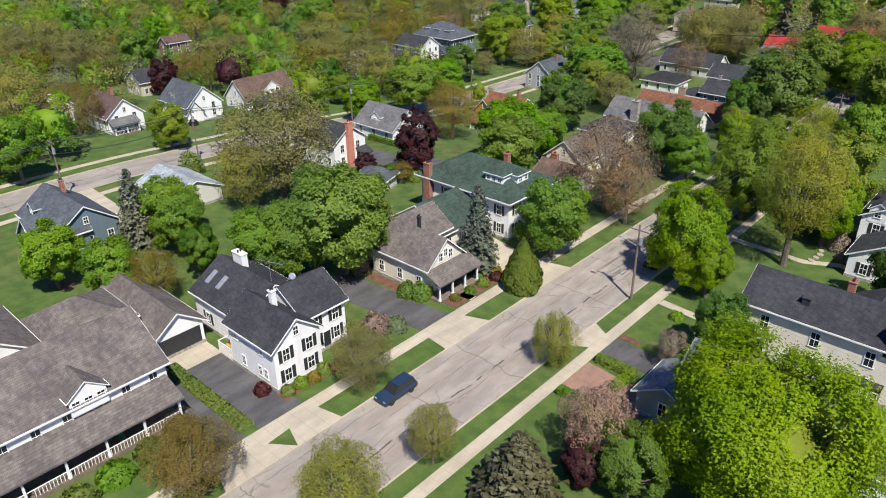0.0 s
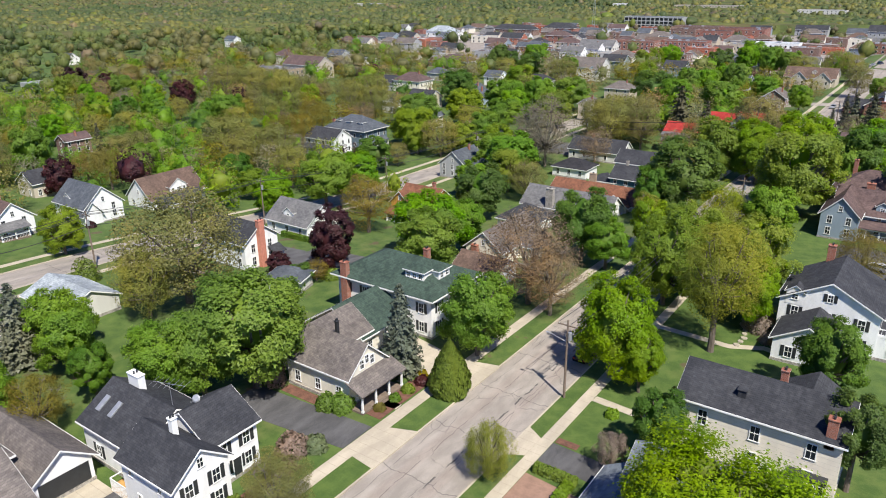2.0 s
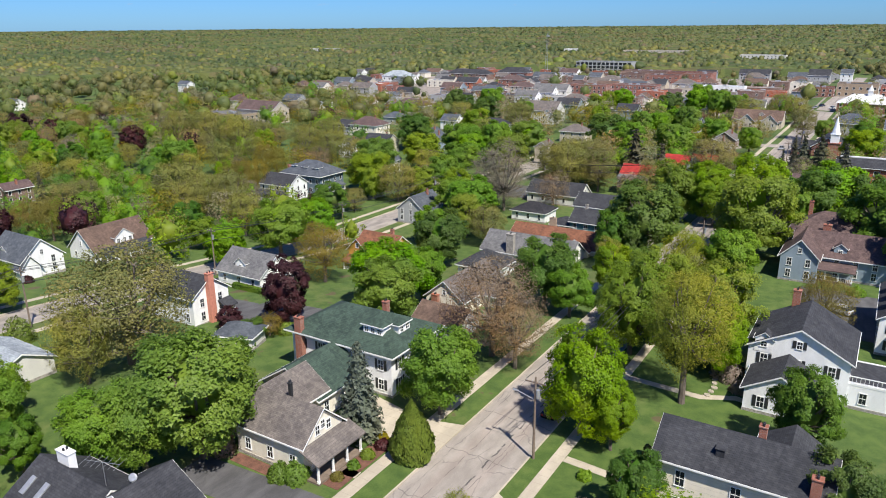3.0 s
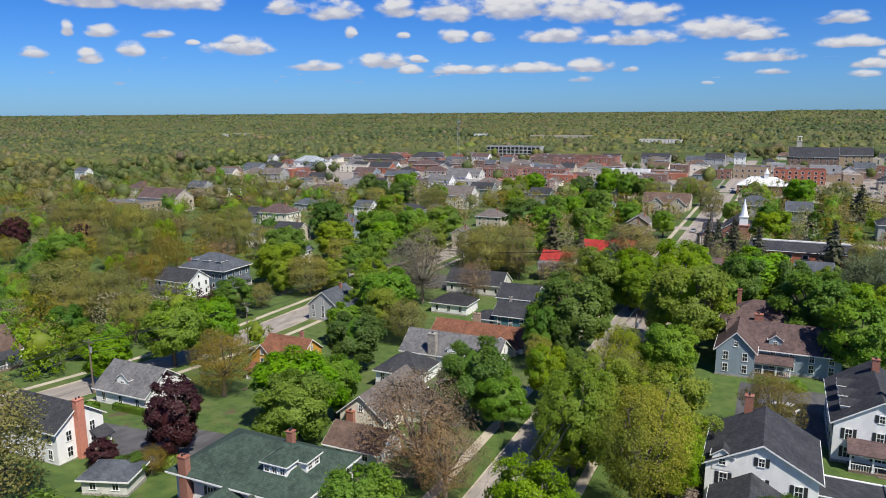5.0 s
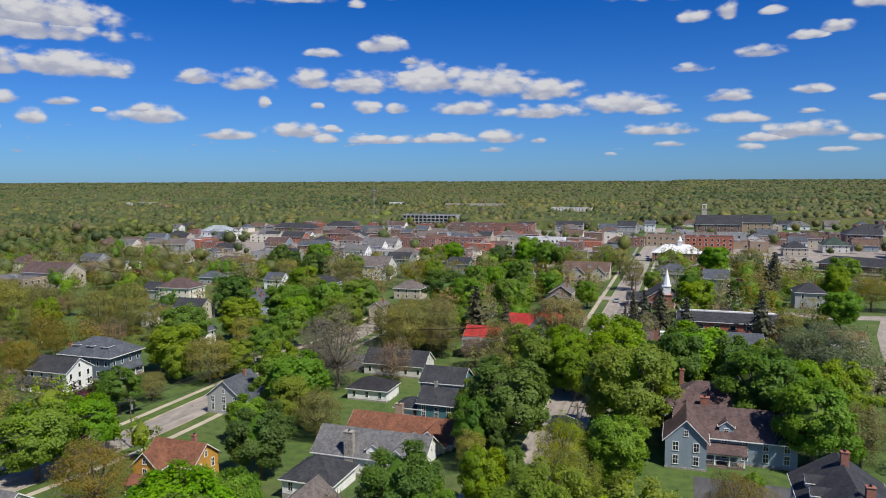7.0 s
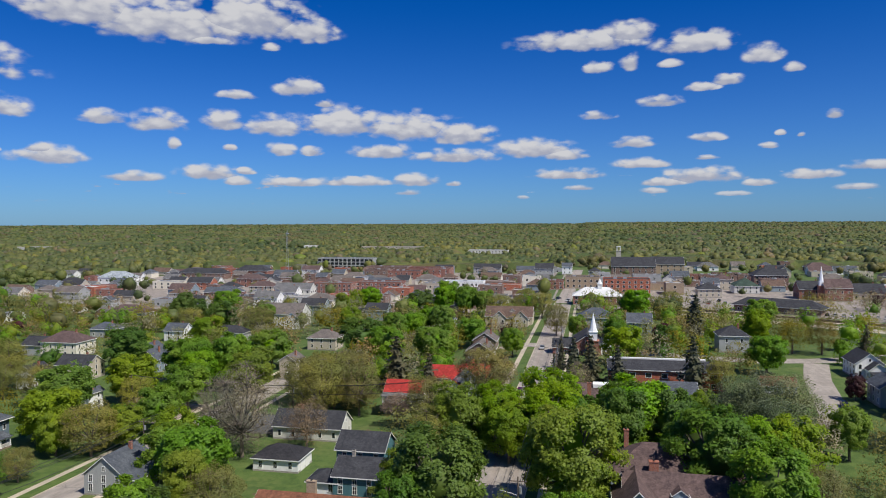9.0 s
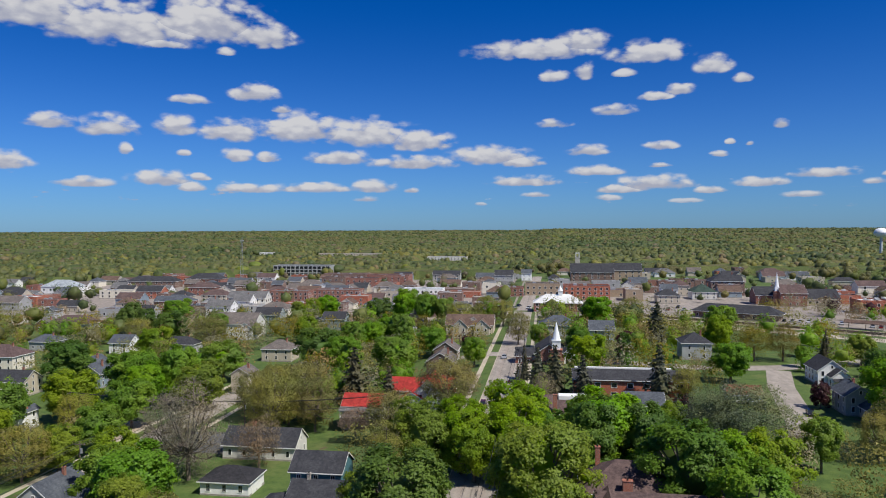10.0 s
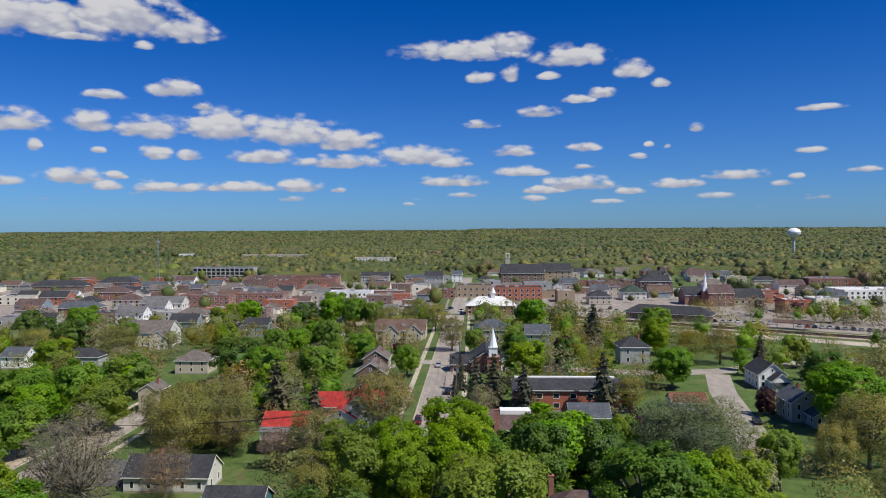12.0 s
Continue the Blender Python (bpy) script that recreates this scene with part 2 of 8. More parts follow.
def foliage(name, color, spread=0.26, thin=0.46):
    """Leaves: each one its own tone, each tree a little different, light shining through."""
    def build(n):
        leaf = n.add("ShaderNodeNewGeometry").outputs["Random Per Island"]
        rnd = n.add("ShaderNodeObjectInfo").outputs["Random"]
        col = n.mix(leaf, shade(color, 1 - spread), shade(color, 1 + spread))
        pos = n.add("ShaderNodeTexCoord").outputs["Object"]
        col = n.mix(n.math("MULTIPLY", n.span(n.noise(pos, 2.6, 3.0), 0.45, 0.7), 0.22), col, (color[0] * 1.3, color[1] * 1.1, color[2] * 0.9, 1))
        # tone that drifts from one crown to the next, some browner, some deeper
        drift = n.noise(n.add("ShaderNodeNewGeometry").outputs["Position"], 0.075, 2.0, 0.5)
        col = n.mix(n.span(drift, 0.36, 0.66), n.mix(1.0, col, (0.80, 0.86, 0.95, 1), "MULTIPLY"), n.mix(1.0, col, (1.20, 1.09, 1.02, 1), "MULTIPLY"))
        col = n.add("ShaderNodeHueSaturation", {"Hue": n.math("MULTIPLY_ADD", rnd, 0.024, 0.488), "Saturation": n.math("MULTIPLY_ADD", rnd, 0.2, 0.98), "Value": n.math("MULTIPLY_ADD", rnd, 0.24, 0.96), "Color": col}).outputs[0]
        solid = n.add("ShaderNodeBsdfPrincipled", {"Base Color": col, "Roughness": 0.55, "Specular IOR Level": 0.3}).outputs[0]
        lit = n.add("ShaderNodeBsdfTranslucent", {"Color": n.mix(0.6, col, (color[0] * 1.5, color[1] * 1.4, color[2], 1))}).outputs[0]
        return n.add("ShaderNodeMixShader", {0: thin, 1: solid, 2: lit}).outputs[0]
    return shader(name, build)


def lawn_material():
    def build(n):
        pos = n.add("ShaderNodeTexCoord").outputs["Object"]
        big = n.noise(pos, 0.05, 6.0, 0.6)
        mid = n.noise(pos, 0.45, 5.0, 0.6)
        tiny = n.noise(pos, 7.0, 3.0, 0.7)
        col = n.mix(n.span(n.math("MULTIPLY_ADD", tiny, 0.5, mid), 0.5, 1.0), (0.040, 0.080, 0.011, 1), (0.086, 0.135, 0.024, 1))
        dry = n.span(n.math("MULTIPLY_ADD", mid, 0.35, big), 0.66, 0.86)
        col = n.mix(n.math("MULTIPLY", dry, 0.5), col, (0.13, 0.13, 0.045, 1))
        mulch = n.span(n.noise(pos, 0.16, 4.0, 0.5), 0.66, 0.70)
        col = n.mix(n.math("MULTIPLY", mulch, 0.75), col, (0.10, 0.065, 0.04, 1))
        b = n.add("ShaderNodeBump", {"Height": tiny, "Strength": 0.5, "Distance": 0.08}).outputs[0]
        return n.add("ShaderNodeBsdfPrincipled", {"Base Color": col, "Roughness": 0.95, "Normal": b}).outputs[0]
    return shader("grass", build)


def paving(name, color, crack=0.0, slab=0.0, stain=0.3, seam=False):
    """Asphalt or concrete, with stains along the way, sealed cracks and joints."""
    def build(n):
        pos = n.add("ShaderNodeTexCoord").outputs["Object"]
        blot = n.noise(n.vec("MULTIPLY", pos, (1.0, 0.35, 1)), 0.5, 6.0, 0.62)
        grain = n.noise(pos, 9.0, 4.0, 0.7)
        col = n.mix(n.span(n.math("MULTIPLY_ADD", grain, 0.4, blot), 0.5, 0.95), shade(color, 1 - stain), shade(color, 1 + stain))
        if crack:
            v = n.add("ShaderNodeTexVoronoi", {"Vector": n.vec("ADD", n.vec("MULTIPLY", pos, (1.0, 0.45, 1)), n.vec("MULTIPLY", n.add("ShaderNodeTexNoise", {"Vector": pos, "Scale": 0.6, "Detail": 3.0}).outputs[1], (0.9, 0.9, 0))), "Scale": 0.34}, feature="DISTANCE_TO_EDGE").outputs[0]
            line = n.math("MULTIPLY", n.span(v, 0.004, 0.02, 1.0, 0.0), n.span(n.noise(pos, 0.22, 3.0), 0.42, 0.6))
            col = n.mix(n.math("MULTIPLY", line, crack), col, (0.03, 0.03, 0.032, 1))
        if seam:
            at = n.add("ShaderNodeSeparateXYZ", {0: pos})
            sway = n.math("MULTIPLY_ADD", n.noise(n.vec("MULTIPLY", pos, (0, 1, 0)), 0.35, 4.0, 0.6), 0.9, -0.45)
            for x0, wide, deep in ((1.15, 0.10, 0.85), (1.75, 0.05, 0.5), (-1.6, 0.045, 0.55), (-3.6, 0.05, 0.4)):
                off = n.math("ABSOLUTE", n.math("SUBTRACT", n.math("ADD", at.outputs[0], sway), x0))
                torn = n.span(n.noise(n.vec("ADD", pos, (x0 * 9, 0, 0)), 0.45, 4.0), 0.40, 0.52)
                col = n.mix(n.math("MULTIPLY", n.math("MULTIPLY", n.span(off, wide * 0.6, wide * 1.5, 1.0, 0.0), torn), deep), col, (0.045, 0.043, 0.042, 1))
            cross = n.math("ABSOLUTE", n.math("SUBTRACT", n.math("FRACT", n.math("MULTIPLY_ADD", n.noise(n.vec("MULTIPLY", pos, (1.0, 0.12, 0)), 0.5, 4.0), 0.22, n.math("DIVIDE", at.outputs[1], 9.5))), 0.5))
            col = n.mix(n.math("MULTIPLY", n.span(cross, 0.003, 0.009, 1.0, 0.0), 0.55), col, (0.06, 0.057, 0.055, 1))
            # the darker, pinker wheel tracks
            track = n.span(n.math("ABSOLUTE", n.math("SUBTRACT", n.math("ABSOLUTE", at.outputs[0]), 2.0)), 0.3, 1.0, 1.0, 0.0)
            col = n.mix(n.math("MULTIPLY", track, 0.16), col, (0.25, 0.17, 0.14, 1))
        if slab:
            y = n.add("ShaderNodeSeparateXYZ", {0: pos}).outputs[1]
            joint = n.span(n.math("ABSOLUTE", n.math("SUBTRACT", n.math("FRACT", n.math("DIVIDE", y, slab)), 0.5)), 0.478, 0.495)
            col = n.mix(n.math("MULTIPLY", joint, 0.55), col, shade(color, 0.45))
        b = n.add("ShaderNodeBump", {"Height": grain, "Strength": 0.3, "Distance": 0.02}).outputs[0]
        return n.add("ShaderNodeBsdfPrincipled", {"Base Color": col, "Roughness": 0.9, "Normal": b}).outputs[0]
    return shader(name, build)


def glassy(name, color=(0.02, 0.025, 0.03), rough=0.08):
    return shader(name, lambda n: n.add("ShaderNodeBsdfPrincipled", {"Base Color": (*color, 1), "Roughness": rough, "Specular IOR Level": 0.6}).outputs[0])


GRASS = lawn_material()
ROAD = paving("worn_asphalt", (0.30, 0.265, 0.23), crack=0.35, stain=0.2, seam=True)
DRIVE = paving("dark_asphalt", (0.085, 0.083, 0.085), crack=0.3, stain=0.35)
CONCRETE = paving("concrete", (0.43, 0.375, 0.29), slab=1.5, stain=0.16)
GRAVEL = paving("gravel", (0.36, 0.29, 0.22), stain=0.25)
MULCH = surface("bark_mulch", (0.13, 0.06, 0.04), 0.95, 0.35, 1.5, 0.4, 9)
WHITE = surface("white_paint", (0.78, 0.78, 0.76), 0.55, 0.05, 0.9, 0.05)
GLASS = glassy("window_glass")
BARK = surface("bark", (0.13, 0.105, 0.085), 0.95, 0.35, 3.0, 0.6, 14)
PALEBARK = surface("pale_bark", (0.15, 0.125, 0.095), 0.95, 0.3, 2.0, 0.5, 12)
DARKWOOD = surface("weathered_wood", (0.17, 0.13, 0.10), 0.9, 0.25, 2.0, 0.4, 14)
SHUTTER = surface("black_paint", (0.025, 0.027, 0.03), 0.5, 0.15, 2.0, 0.05)
BRICK = brickwork("red_brick", (0.30, 0.105, 0.065))
STONE = surface("field_stone", (0.30, 0.28, 0.25), 0.9, 0.45, 3.5, 0.8, 6)
METAL = surface("galvanised_metal", (0.45, 0.46, 0.47), 0.45, 0.12, 2.0, 0.1, 12, metal=0.6)

# ---- ground ----


def sm(a, b, x):
    u = min(1.0, max(0.0, (x - a) / (b - a)))
    return u * u * (3 - 2 * u)


def g(x, y):
    """The height of the land: level by the street, lower to the west and north, low ridges far off."""
    return (-7 * sm(70, 190, y + 0.3 * max(0, -x)) * sm(4, 45, -x) - 1.2 * sm(90, 260, y) + 28 * sm(900, 4600, math.hypot(x, y)))


ROAD_X, DIP = 4.75, 0.14
WEST_A, WEST_B = -92.6, -83.6      # the parallel street


def spaced(lo, hi, near_lo, near_hi, step, extra=()):
    vals = set(extra)
    v = near_lo
    while v <= near_hi:
        vals.add(round(v, 3))
        v += step
    d, v = step, near_hi
    while v < hi:
        d *= 1.22
        v = min(hi, v + d)
        vals.add(round(v, 2))
    d, v = step, near_lo
    while v > lo:
        d *= 1.22
        v = max(lo, v - d)
        vals.add(round(v, 2))
    return sorted(vals)


def mesh_ob(name, verts, faces, mat, parent=None, smooth=False):
    me = bpy.data.meshes.new(name)
    me.from_pydata(verts, [], faces)
    if mat:
        me.materials.append(mat)
    if smooth:
        me.polygons.foreach_set("use_smooth", [True] * len(me.polygons))
    me.update()
    ob = new(name, me)
    ob.parent = parent
    return ob


def build_ground():
    xs = spaced(-4950, 4950, -260, 260, 5, (-ROAD_X, -ROAD_X - 0.02, ROAD_X, ROAD_X + 0.02, WEST_A, WEST_A - 0.02, WEST_B, WEST_B + 0.02))
    ys = spaced(-1500, 4950, -80, 500, 5)
    verts = []
    for y in ys:
        for x in xs:
            low = (abs(x) <= ROAD_X + 1e-6 and y < 470) or (WEST_A - 1e-6 <= x <= WEST_B + 1e-6 and y < 300)
            verts.append((x, y, g(x, y) - (DIP + 0.05 if low else 0)))
    w = len(xs)
    faces = [(j * w + i, j * w + i + 1, j * w + w + i + 1, j * w + w + i) for j in range(len(ys) - 1) for i in range(w - 1)]
    return tagged(mesh_ob("ground", verts, faces, GRASS), "grassy lawns and land that reach the horizon", "ground", kind="structure")


ground = build_ground()


def strip(name, pts, width, dz, mat, label, category, thick=0.12, step=4.0):
    """A paved way along a line of points, draped over the land."""
    line = []
    for (x0, y0), (x1, y1) in zip(pts, pts[1:]):
        n = max(1, int(math.hypot(x1 - x0, y1 - y0) / step))
        line += [(x0 + (x1 - x0) * i / n, y0 + (y1 - y0) * i / n) for i in range(n)]
    line.append(pts[-1])
    verts, faces = [], []
    for i, (x, y) in enumerate(line):
        a, b = line[max(0, i - 1)], line[min(len(line) - 1, i + 1)]
        d = Vector((b[0] - a[0], b[1] - a[1])).normalized()
        for s in (-1, -0.5, 0, 0.5, 1):
            px, py = x - d.y * s * width / 2, y + d.x * s * width / 2
            verts.append((px, py, g(px, py) + dz))
        for s in (-1, 1):
            px, py = x - d.y * s * width / 2, y + d.x * s * width / 2
            verts.append((px, py, g(px, py) + dz - thick))
    for i in range(len(line) - 1):
        o, p = i * 7, i * 7 + 7
        for k in range(4):
            faces.append((o + k + 1, o + k, p + k, p + k + 1))
        faces += [(o, o + 5, p + 5, p), (o + 6, o + 4, p + 4, p + 6)]
    return tagged(mesh_ob(name, verts, faces, mat), label, category, kind="structure")


def patch(name, corners, dz, mat, label, category, thick=0.12):
    """A paved or planted area with the given corners, counter-clockwise."""
    n = len(corners)
    verts = [(x, y, g(x, y) + dz) for x, y in corners] + [(x, y, g(x, y) + dz - thick) for x, y in corners]
    faces = [tuple(range(n))] + [(i, n + i, n + (i + 1) % n, (i + 1) % n) for i in range(n)]
    return tagged(mesh_ob(name, verts, faces, mat), label, category, kind="structure")


# ---- mesh helpers ----


def part(name, bm, mat, parent=None, label=""):
    me = bpy.data.meshes.new(name)
    bm.to_mesh(me)
    bm.free()
    me.materials.append(mat)
    ob = new(name, me)
    ob.parent = parent
    return tagged(ob, label)


def shared(name, me, parent, m):
    ob = new(name, me)
    ob.parent = parent
    ob.matrix_basis = m
    return ob


def box(bm, x0, x1, y0, y1, z0, z1, bevel=0.0):
    vs = [bm.verts.new(p) for p in ((x0, y0, z0), (x1, y0, z0), (x1, y1, z0), (x0, y1, z0), (x0, y0, z1), (x1, y0, z1), (x1, y1, z1), (x0, y1, z1))]
    fs = [bm.faces.new([vs[i] for i in f]) for f in ((3, 2, 1, 0), (4, 5, 6, 7), (0, 1, 5, 4), (1, 2, 6, 5), (2, 3, 7, 6), (3, 0, 4, 7))]
    if bevel:
        es = list({e for f in fs for e in f.edges})
        bmesh.ops.bevel(bm, geom=es, offset=bevel, segments=1, affect="EDGES")
    return bm


def boxes(*dims, bevel=0.0):
    bm = bmesh.new()
    for d in dims:
        box(bm, *d, bevel=bevel)
    return bm


def bar(bm, a, b, r0, r1, sides=6, cap=True):
    """A tapered round bar from a to b."""
    a, b = Vector(a), Vector(b)
    d = (b - a).normalized()
    u = d.orthogonal().normalized()
    v = d.cross(u)
    rings = []
    for p, r in ((a, r0), (b, r1)):
        rings.append([bm.verts.new(p + (u * math.cos(2 * math.pi * i / sides) + v * math.sin(2 * math.pi * i / sides)) * r) for i in range(sides)])
    for i in range(sides):
        bm.faces.new((rings[0][i], rings[0][(i + 1) % sides], rings[1][(i + 1) % sides], rings[1][i]))
    if cap:
        bm.faces.new(rings[1])
        bm.faces.new(rings[0][::-1])
    return bm


def solid(bm, verts, faces):
    vs = [bm.verts.new(p) for p in verts]
    for f in faces:
        bm.faces.new([vs[i] for i in f])
    return bm


def thing(name, m, label, category, group="", kind=""):
    e = new(name)
    e.matrix_basis = m
    e.empty_display_size = 0.3
    return tagged(e, label, category, group, kind)

# ---- trees ----
LEAVES = {
    "maple": foliage("maple_leaves", (0.168, 0.286, 0.040)),
    "dark": foliage("dark_leaves", (0.106, 0.184, 0.038)),
    "lime": foliage("spring_leaves", (0.198, 0.280, 0.036)),
    "linden": foliage("linden_leaves", (0.245, 0.275, 0.040)),
    "olive": foliage("budding_leaves", (0.200, 0.200, 0.060), thin=0.3),
    "tan": foliage("tan_buds", (0.215, 0.155, 0.085), thin=0.2),
    "grey": foliage("grey_buds", (0.205, 0.190, 0.125), thin=0.2),
    "gold": foliage("golden_leaves", (0.205, 0.175, 0.040)),
    "purple": foliage("purple_leaves", (0.048, 0.017, 0.020), thin=0.25),
    "pink": foliage("pink_blossom", (0.25, 0.19, 0.15), thin=0.3),
    "willow": foliage("willow_leaves", (0.150, 0.185, 0.095), thin=0.35),
    "spruce": foliage("spruce_needles", (0.066, 0.068, 0.036), thin=0.1),
    "blue": foliage("blue_spruce_needles", (0.118, 0.138, 0.090), thin=0.1),
    "far_green": foliage("far_green", (0.112, 0.134, 0.046), 0.14, 0.25),
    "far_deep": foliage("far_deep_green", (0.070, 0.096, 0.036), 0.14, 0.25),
    "far_lime": foliage("far_lime", (0.145, 0.172, 0.044), 0.14, 0.25),
    "far_olive": foliage("far_olive", (0.138, 0.138, 0.052), 0.14, 0.25),
    "far_tan": foliage("far_tan", (0.150, 0.128, 0.078), 0.14, 0.25),
    "yew": foliage("clipped_green", (0.098, 0.148, 0.026), thin=0.15),
}


def cards(name, centres, normals, size, rng, mat, parent, aspect=1.0, droop=0.0, lean=0.58, soft=0.38):
    """Small folded leaf sprays at the given places, each facing roughly its normal."""
    n = len(centres)
    nor = normals + rng.normal(0, lean, (n, 3))
    nor /= np.linalg.norm(nor, axis=1)[:, None] + 1e-9
    up = rng.normal(0, 1, (n, 3))
    up[:, 2] -= droop
    u = np.cross(nor, up)
    u /= np.linalg.norm(u, axis=1)[:, None] + 1e-9
    v = np.cross(nor, u)
    s = size * rng.uniform(0.6, 1.35, (n, 1))
    w = s * aspect * rng.uniform(0.7, 1.1, (n, 1))
    bend = nor * s * rng.uniform(-0.15, 0.3, (n, 1))
    a = centres - u * w * 0.5 - v * s * 0.4
    b = centres + u * w * 0.5 - v * s * 0.35 + bend
    c = centres + v * s * 0.65 + u * w * rng.uniform(-0.3, 0.3, (n, 1))
    verts = np.stack([a, b, c], 1).reshape(-1, 3)
    me = bpy.data.meshes.new(name)
    me.vertices.add(3 * n)
    me.vertices.foreach_set("co", verts.ravel())
    me.loops.add(3 * n)
    me.loops.foreach_set("vertex_index", np.arange(3 * n))
    me.polygons.add(n)
    me.polygons.foreach_set("loop_start", np.arange(n) * 3)
    me.update(calc_edges=True)
    # sprays take the light as the rounded clump does that they grow on
    lit = normals / (np.linalg.norm(normals, axis=1)[:, None] + 1e-9) * soft + nor * (1 - soft)
    lit /= np.linalg.norm(lit, axis=1)[:, None] + 1e-9
    me.attributes.new("custom_normal", "FLOAT_VECTOR", "POINT").data.foreach_set("vector", np.repeat(lit, 3, axis=0).astype(np.float32).ravel())
    me.materials.append(mat)
    ob = new(name, me)
    ob.parent = parent
    return ob


def ico(level):
    bm = bmesh.new()
    bmesh.ops.create_icosphere(bm, subdivisions=level, radius=1.0)
    v = np.array([q.co for q in bm.verts])
    f = np.array([[q.index for q in face.verts] for face in bm.faces])
    bm.free()
    return v, f


def octa():
    v = np.array([(1, 0, 0), (0, 1, 0), (-1, 0, 0), (0, -1, 0), (0, 0, 1), (0, 0, -1)], float)
    return v, np.array([(0, 1, 4), (1, 2, 4), (2, 3, 4), (3, 0, 4), (1, 0, 5), (2, 1, 5), (3, 2, 5), (0, 3, 5)])


ICO = {0: octa(), 1: ico(1), 2: ico(2)}


def mass(name, centres, radii, level, rng, mat, parent=None, rough=0.16):
    """The dense inner foliage: uneven rounded masses that the outer sprays stand on."""
    v, f = ICO[level]
    k, n = len(v), len(centres)
    wob = 1 + rng.normal(0, rough, (n, k, 1))
    verts = (centres[:, None, :] + v[None] * wob * radii[:, None, :]).reshape(-1, 3)
    faces = (f[None] + (np.arange(n) * k)[:, None, None]).reshape(-1, 3)
    me = bpy.data.meshes.new(name)
    me.vertices.add(len(verts))
    me.vertices.foreach_set("co", verts.ravel())
    me.loops.add(faces.size)
    me.loops.foreach_set("vertex_index", faces.ravel())
    me.polygons.add(len(faces))
    me.polygons.foreach_set("loop_start", np.arange(len(faces)) * 3)
    me.polygons.foreach_set("use_smooth", np.full(len(faces), True))
    me.update(calc_edges=True)
    me.materials.append(mat)
    ob = new(name, me)
    ob.parent = parent
    return ob


def lobes_of(rng, count, flat, size=1.0):
    """Lobes of a broad crown of radius 1 round (0, 0, 0): centre, radius."""
    out = []
    lean = rng.normal(0, 0.06, 2)
    ph = rng.uniform(0, 6, 3)
    for i in range(count):
        t = (i + 0.5) / count
        z = -0.72 + 1.56 * t
        ring = math.sqrt(max(0.0, 1 - (z / 0.99) ** 2)) * (0.94 - 0.26 * size) + 0.03
        a = i * 2.39996 + rng.uniform(-0.5, 0.5)
        k = rng.uniform(0.7, 1.08) * (1 + 0.12 * math.sin(2 * a + ph[0]) + 0.08 * math.sin(3 * a + ph[1] + 3 * z))
        out.append((np.array([math.cos(a) * ring * k + lean[0] * z, math.sin(a) * ring * k + lean[1] * z, z * flat * rng.uniform(0.8, 1.1)]), rng.uniform(0.17, 0.36) * size))
    return out


def broad_crown(rng, lobes, count, flat, hollow=0.25, tall=0.85):
    """Leaf places on and in the lobes; tall lobes are upright tufts."""
    w = np.array([r * r for _, r in lobes])
    pick = rng.choice(len(lobes), count, p=w / w.sum())
    cen = np.array([c for c, _ in lobes])[pick]
    rad = np.array([r for _, r in lobes])[pick]
    d = rng.normal(0, 1, (count, 3)) + cen * 0.9
    d[:, 2] += 0.2
    d /= np.linalg.norm(d, axis=1)[:, None]
    depth = 1 - hollow * rng.random(count) ** 1.4
    rough = 1 + 0.2 * np.sin(d[:, 0] * 7 + cen[:, 1] * 9) * np.cos(d[:, 1] * 8 + cen[:, 0] * 7) + rng.normal(0, 0.13, count)
    p = cen + d * (rad * depth * rough)[:, None] * np.array([1, 1, tall])
    out = d * 0.3 + p * 0.85
    out[:, 2] += 0.4
    return p, out


def airy_crown(rng, lobes, count, flat):
    """Leaf places of a thin, feathery crown: sprays through its whole depth, in clumps with gaps."""
    n = int(count * 2.0)
    d = rng.normal(0, 1, (n, 3))
    d[:, 2] += 0.2
    d /= np.linalg.norm(d, axis=1)[:, None]
    r = 0.35 + 0.65 * rng.random(n) ** 0.55
    ph = rng.uniform(0, 6, 6)
    lump = 1 + 0.13 * np.sin(d[:, 0] * 4 + ph[0]) * np.cos(d[:, 1] * 4 + ph[1]) + 0.09 * np.sin(d[:, 2] * 7 + d[:, 0] * 5 + ph[2])
    p = d * (r * lump)[:, None] * np.array([0.98, 0.98, flat])
    clump = np.sin(p[:, 0] * 11 + ph[3]) + np.sin(p[:, 1] * 11 + ph[4]) + np.sin(p[:, 2] * 12 + ph[5]) + np.sin((p[:, 0] + p[:, 1]) * 19) * 0.7 + rng.normal(0, 0.6, n)
    keep = np.argsort(-clump)[:count]
    p = p[keep] + rng.normal(0, 0.012, (count, 3))
    out = d[keep] * 0.6
    out[:, 2] += 0.35
    return p, out


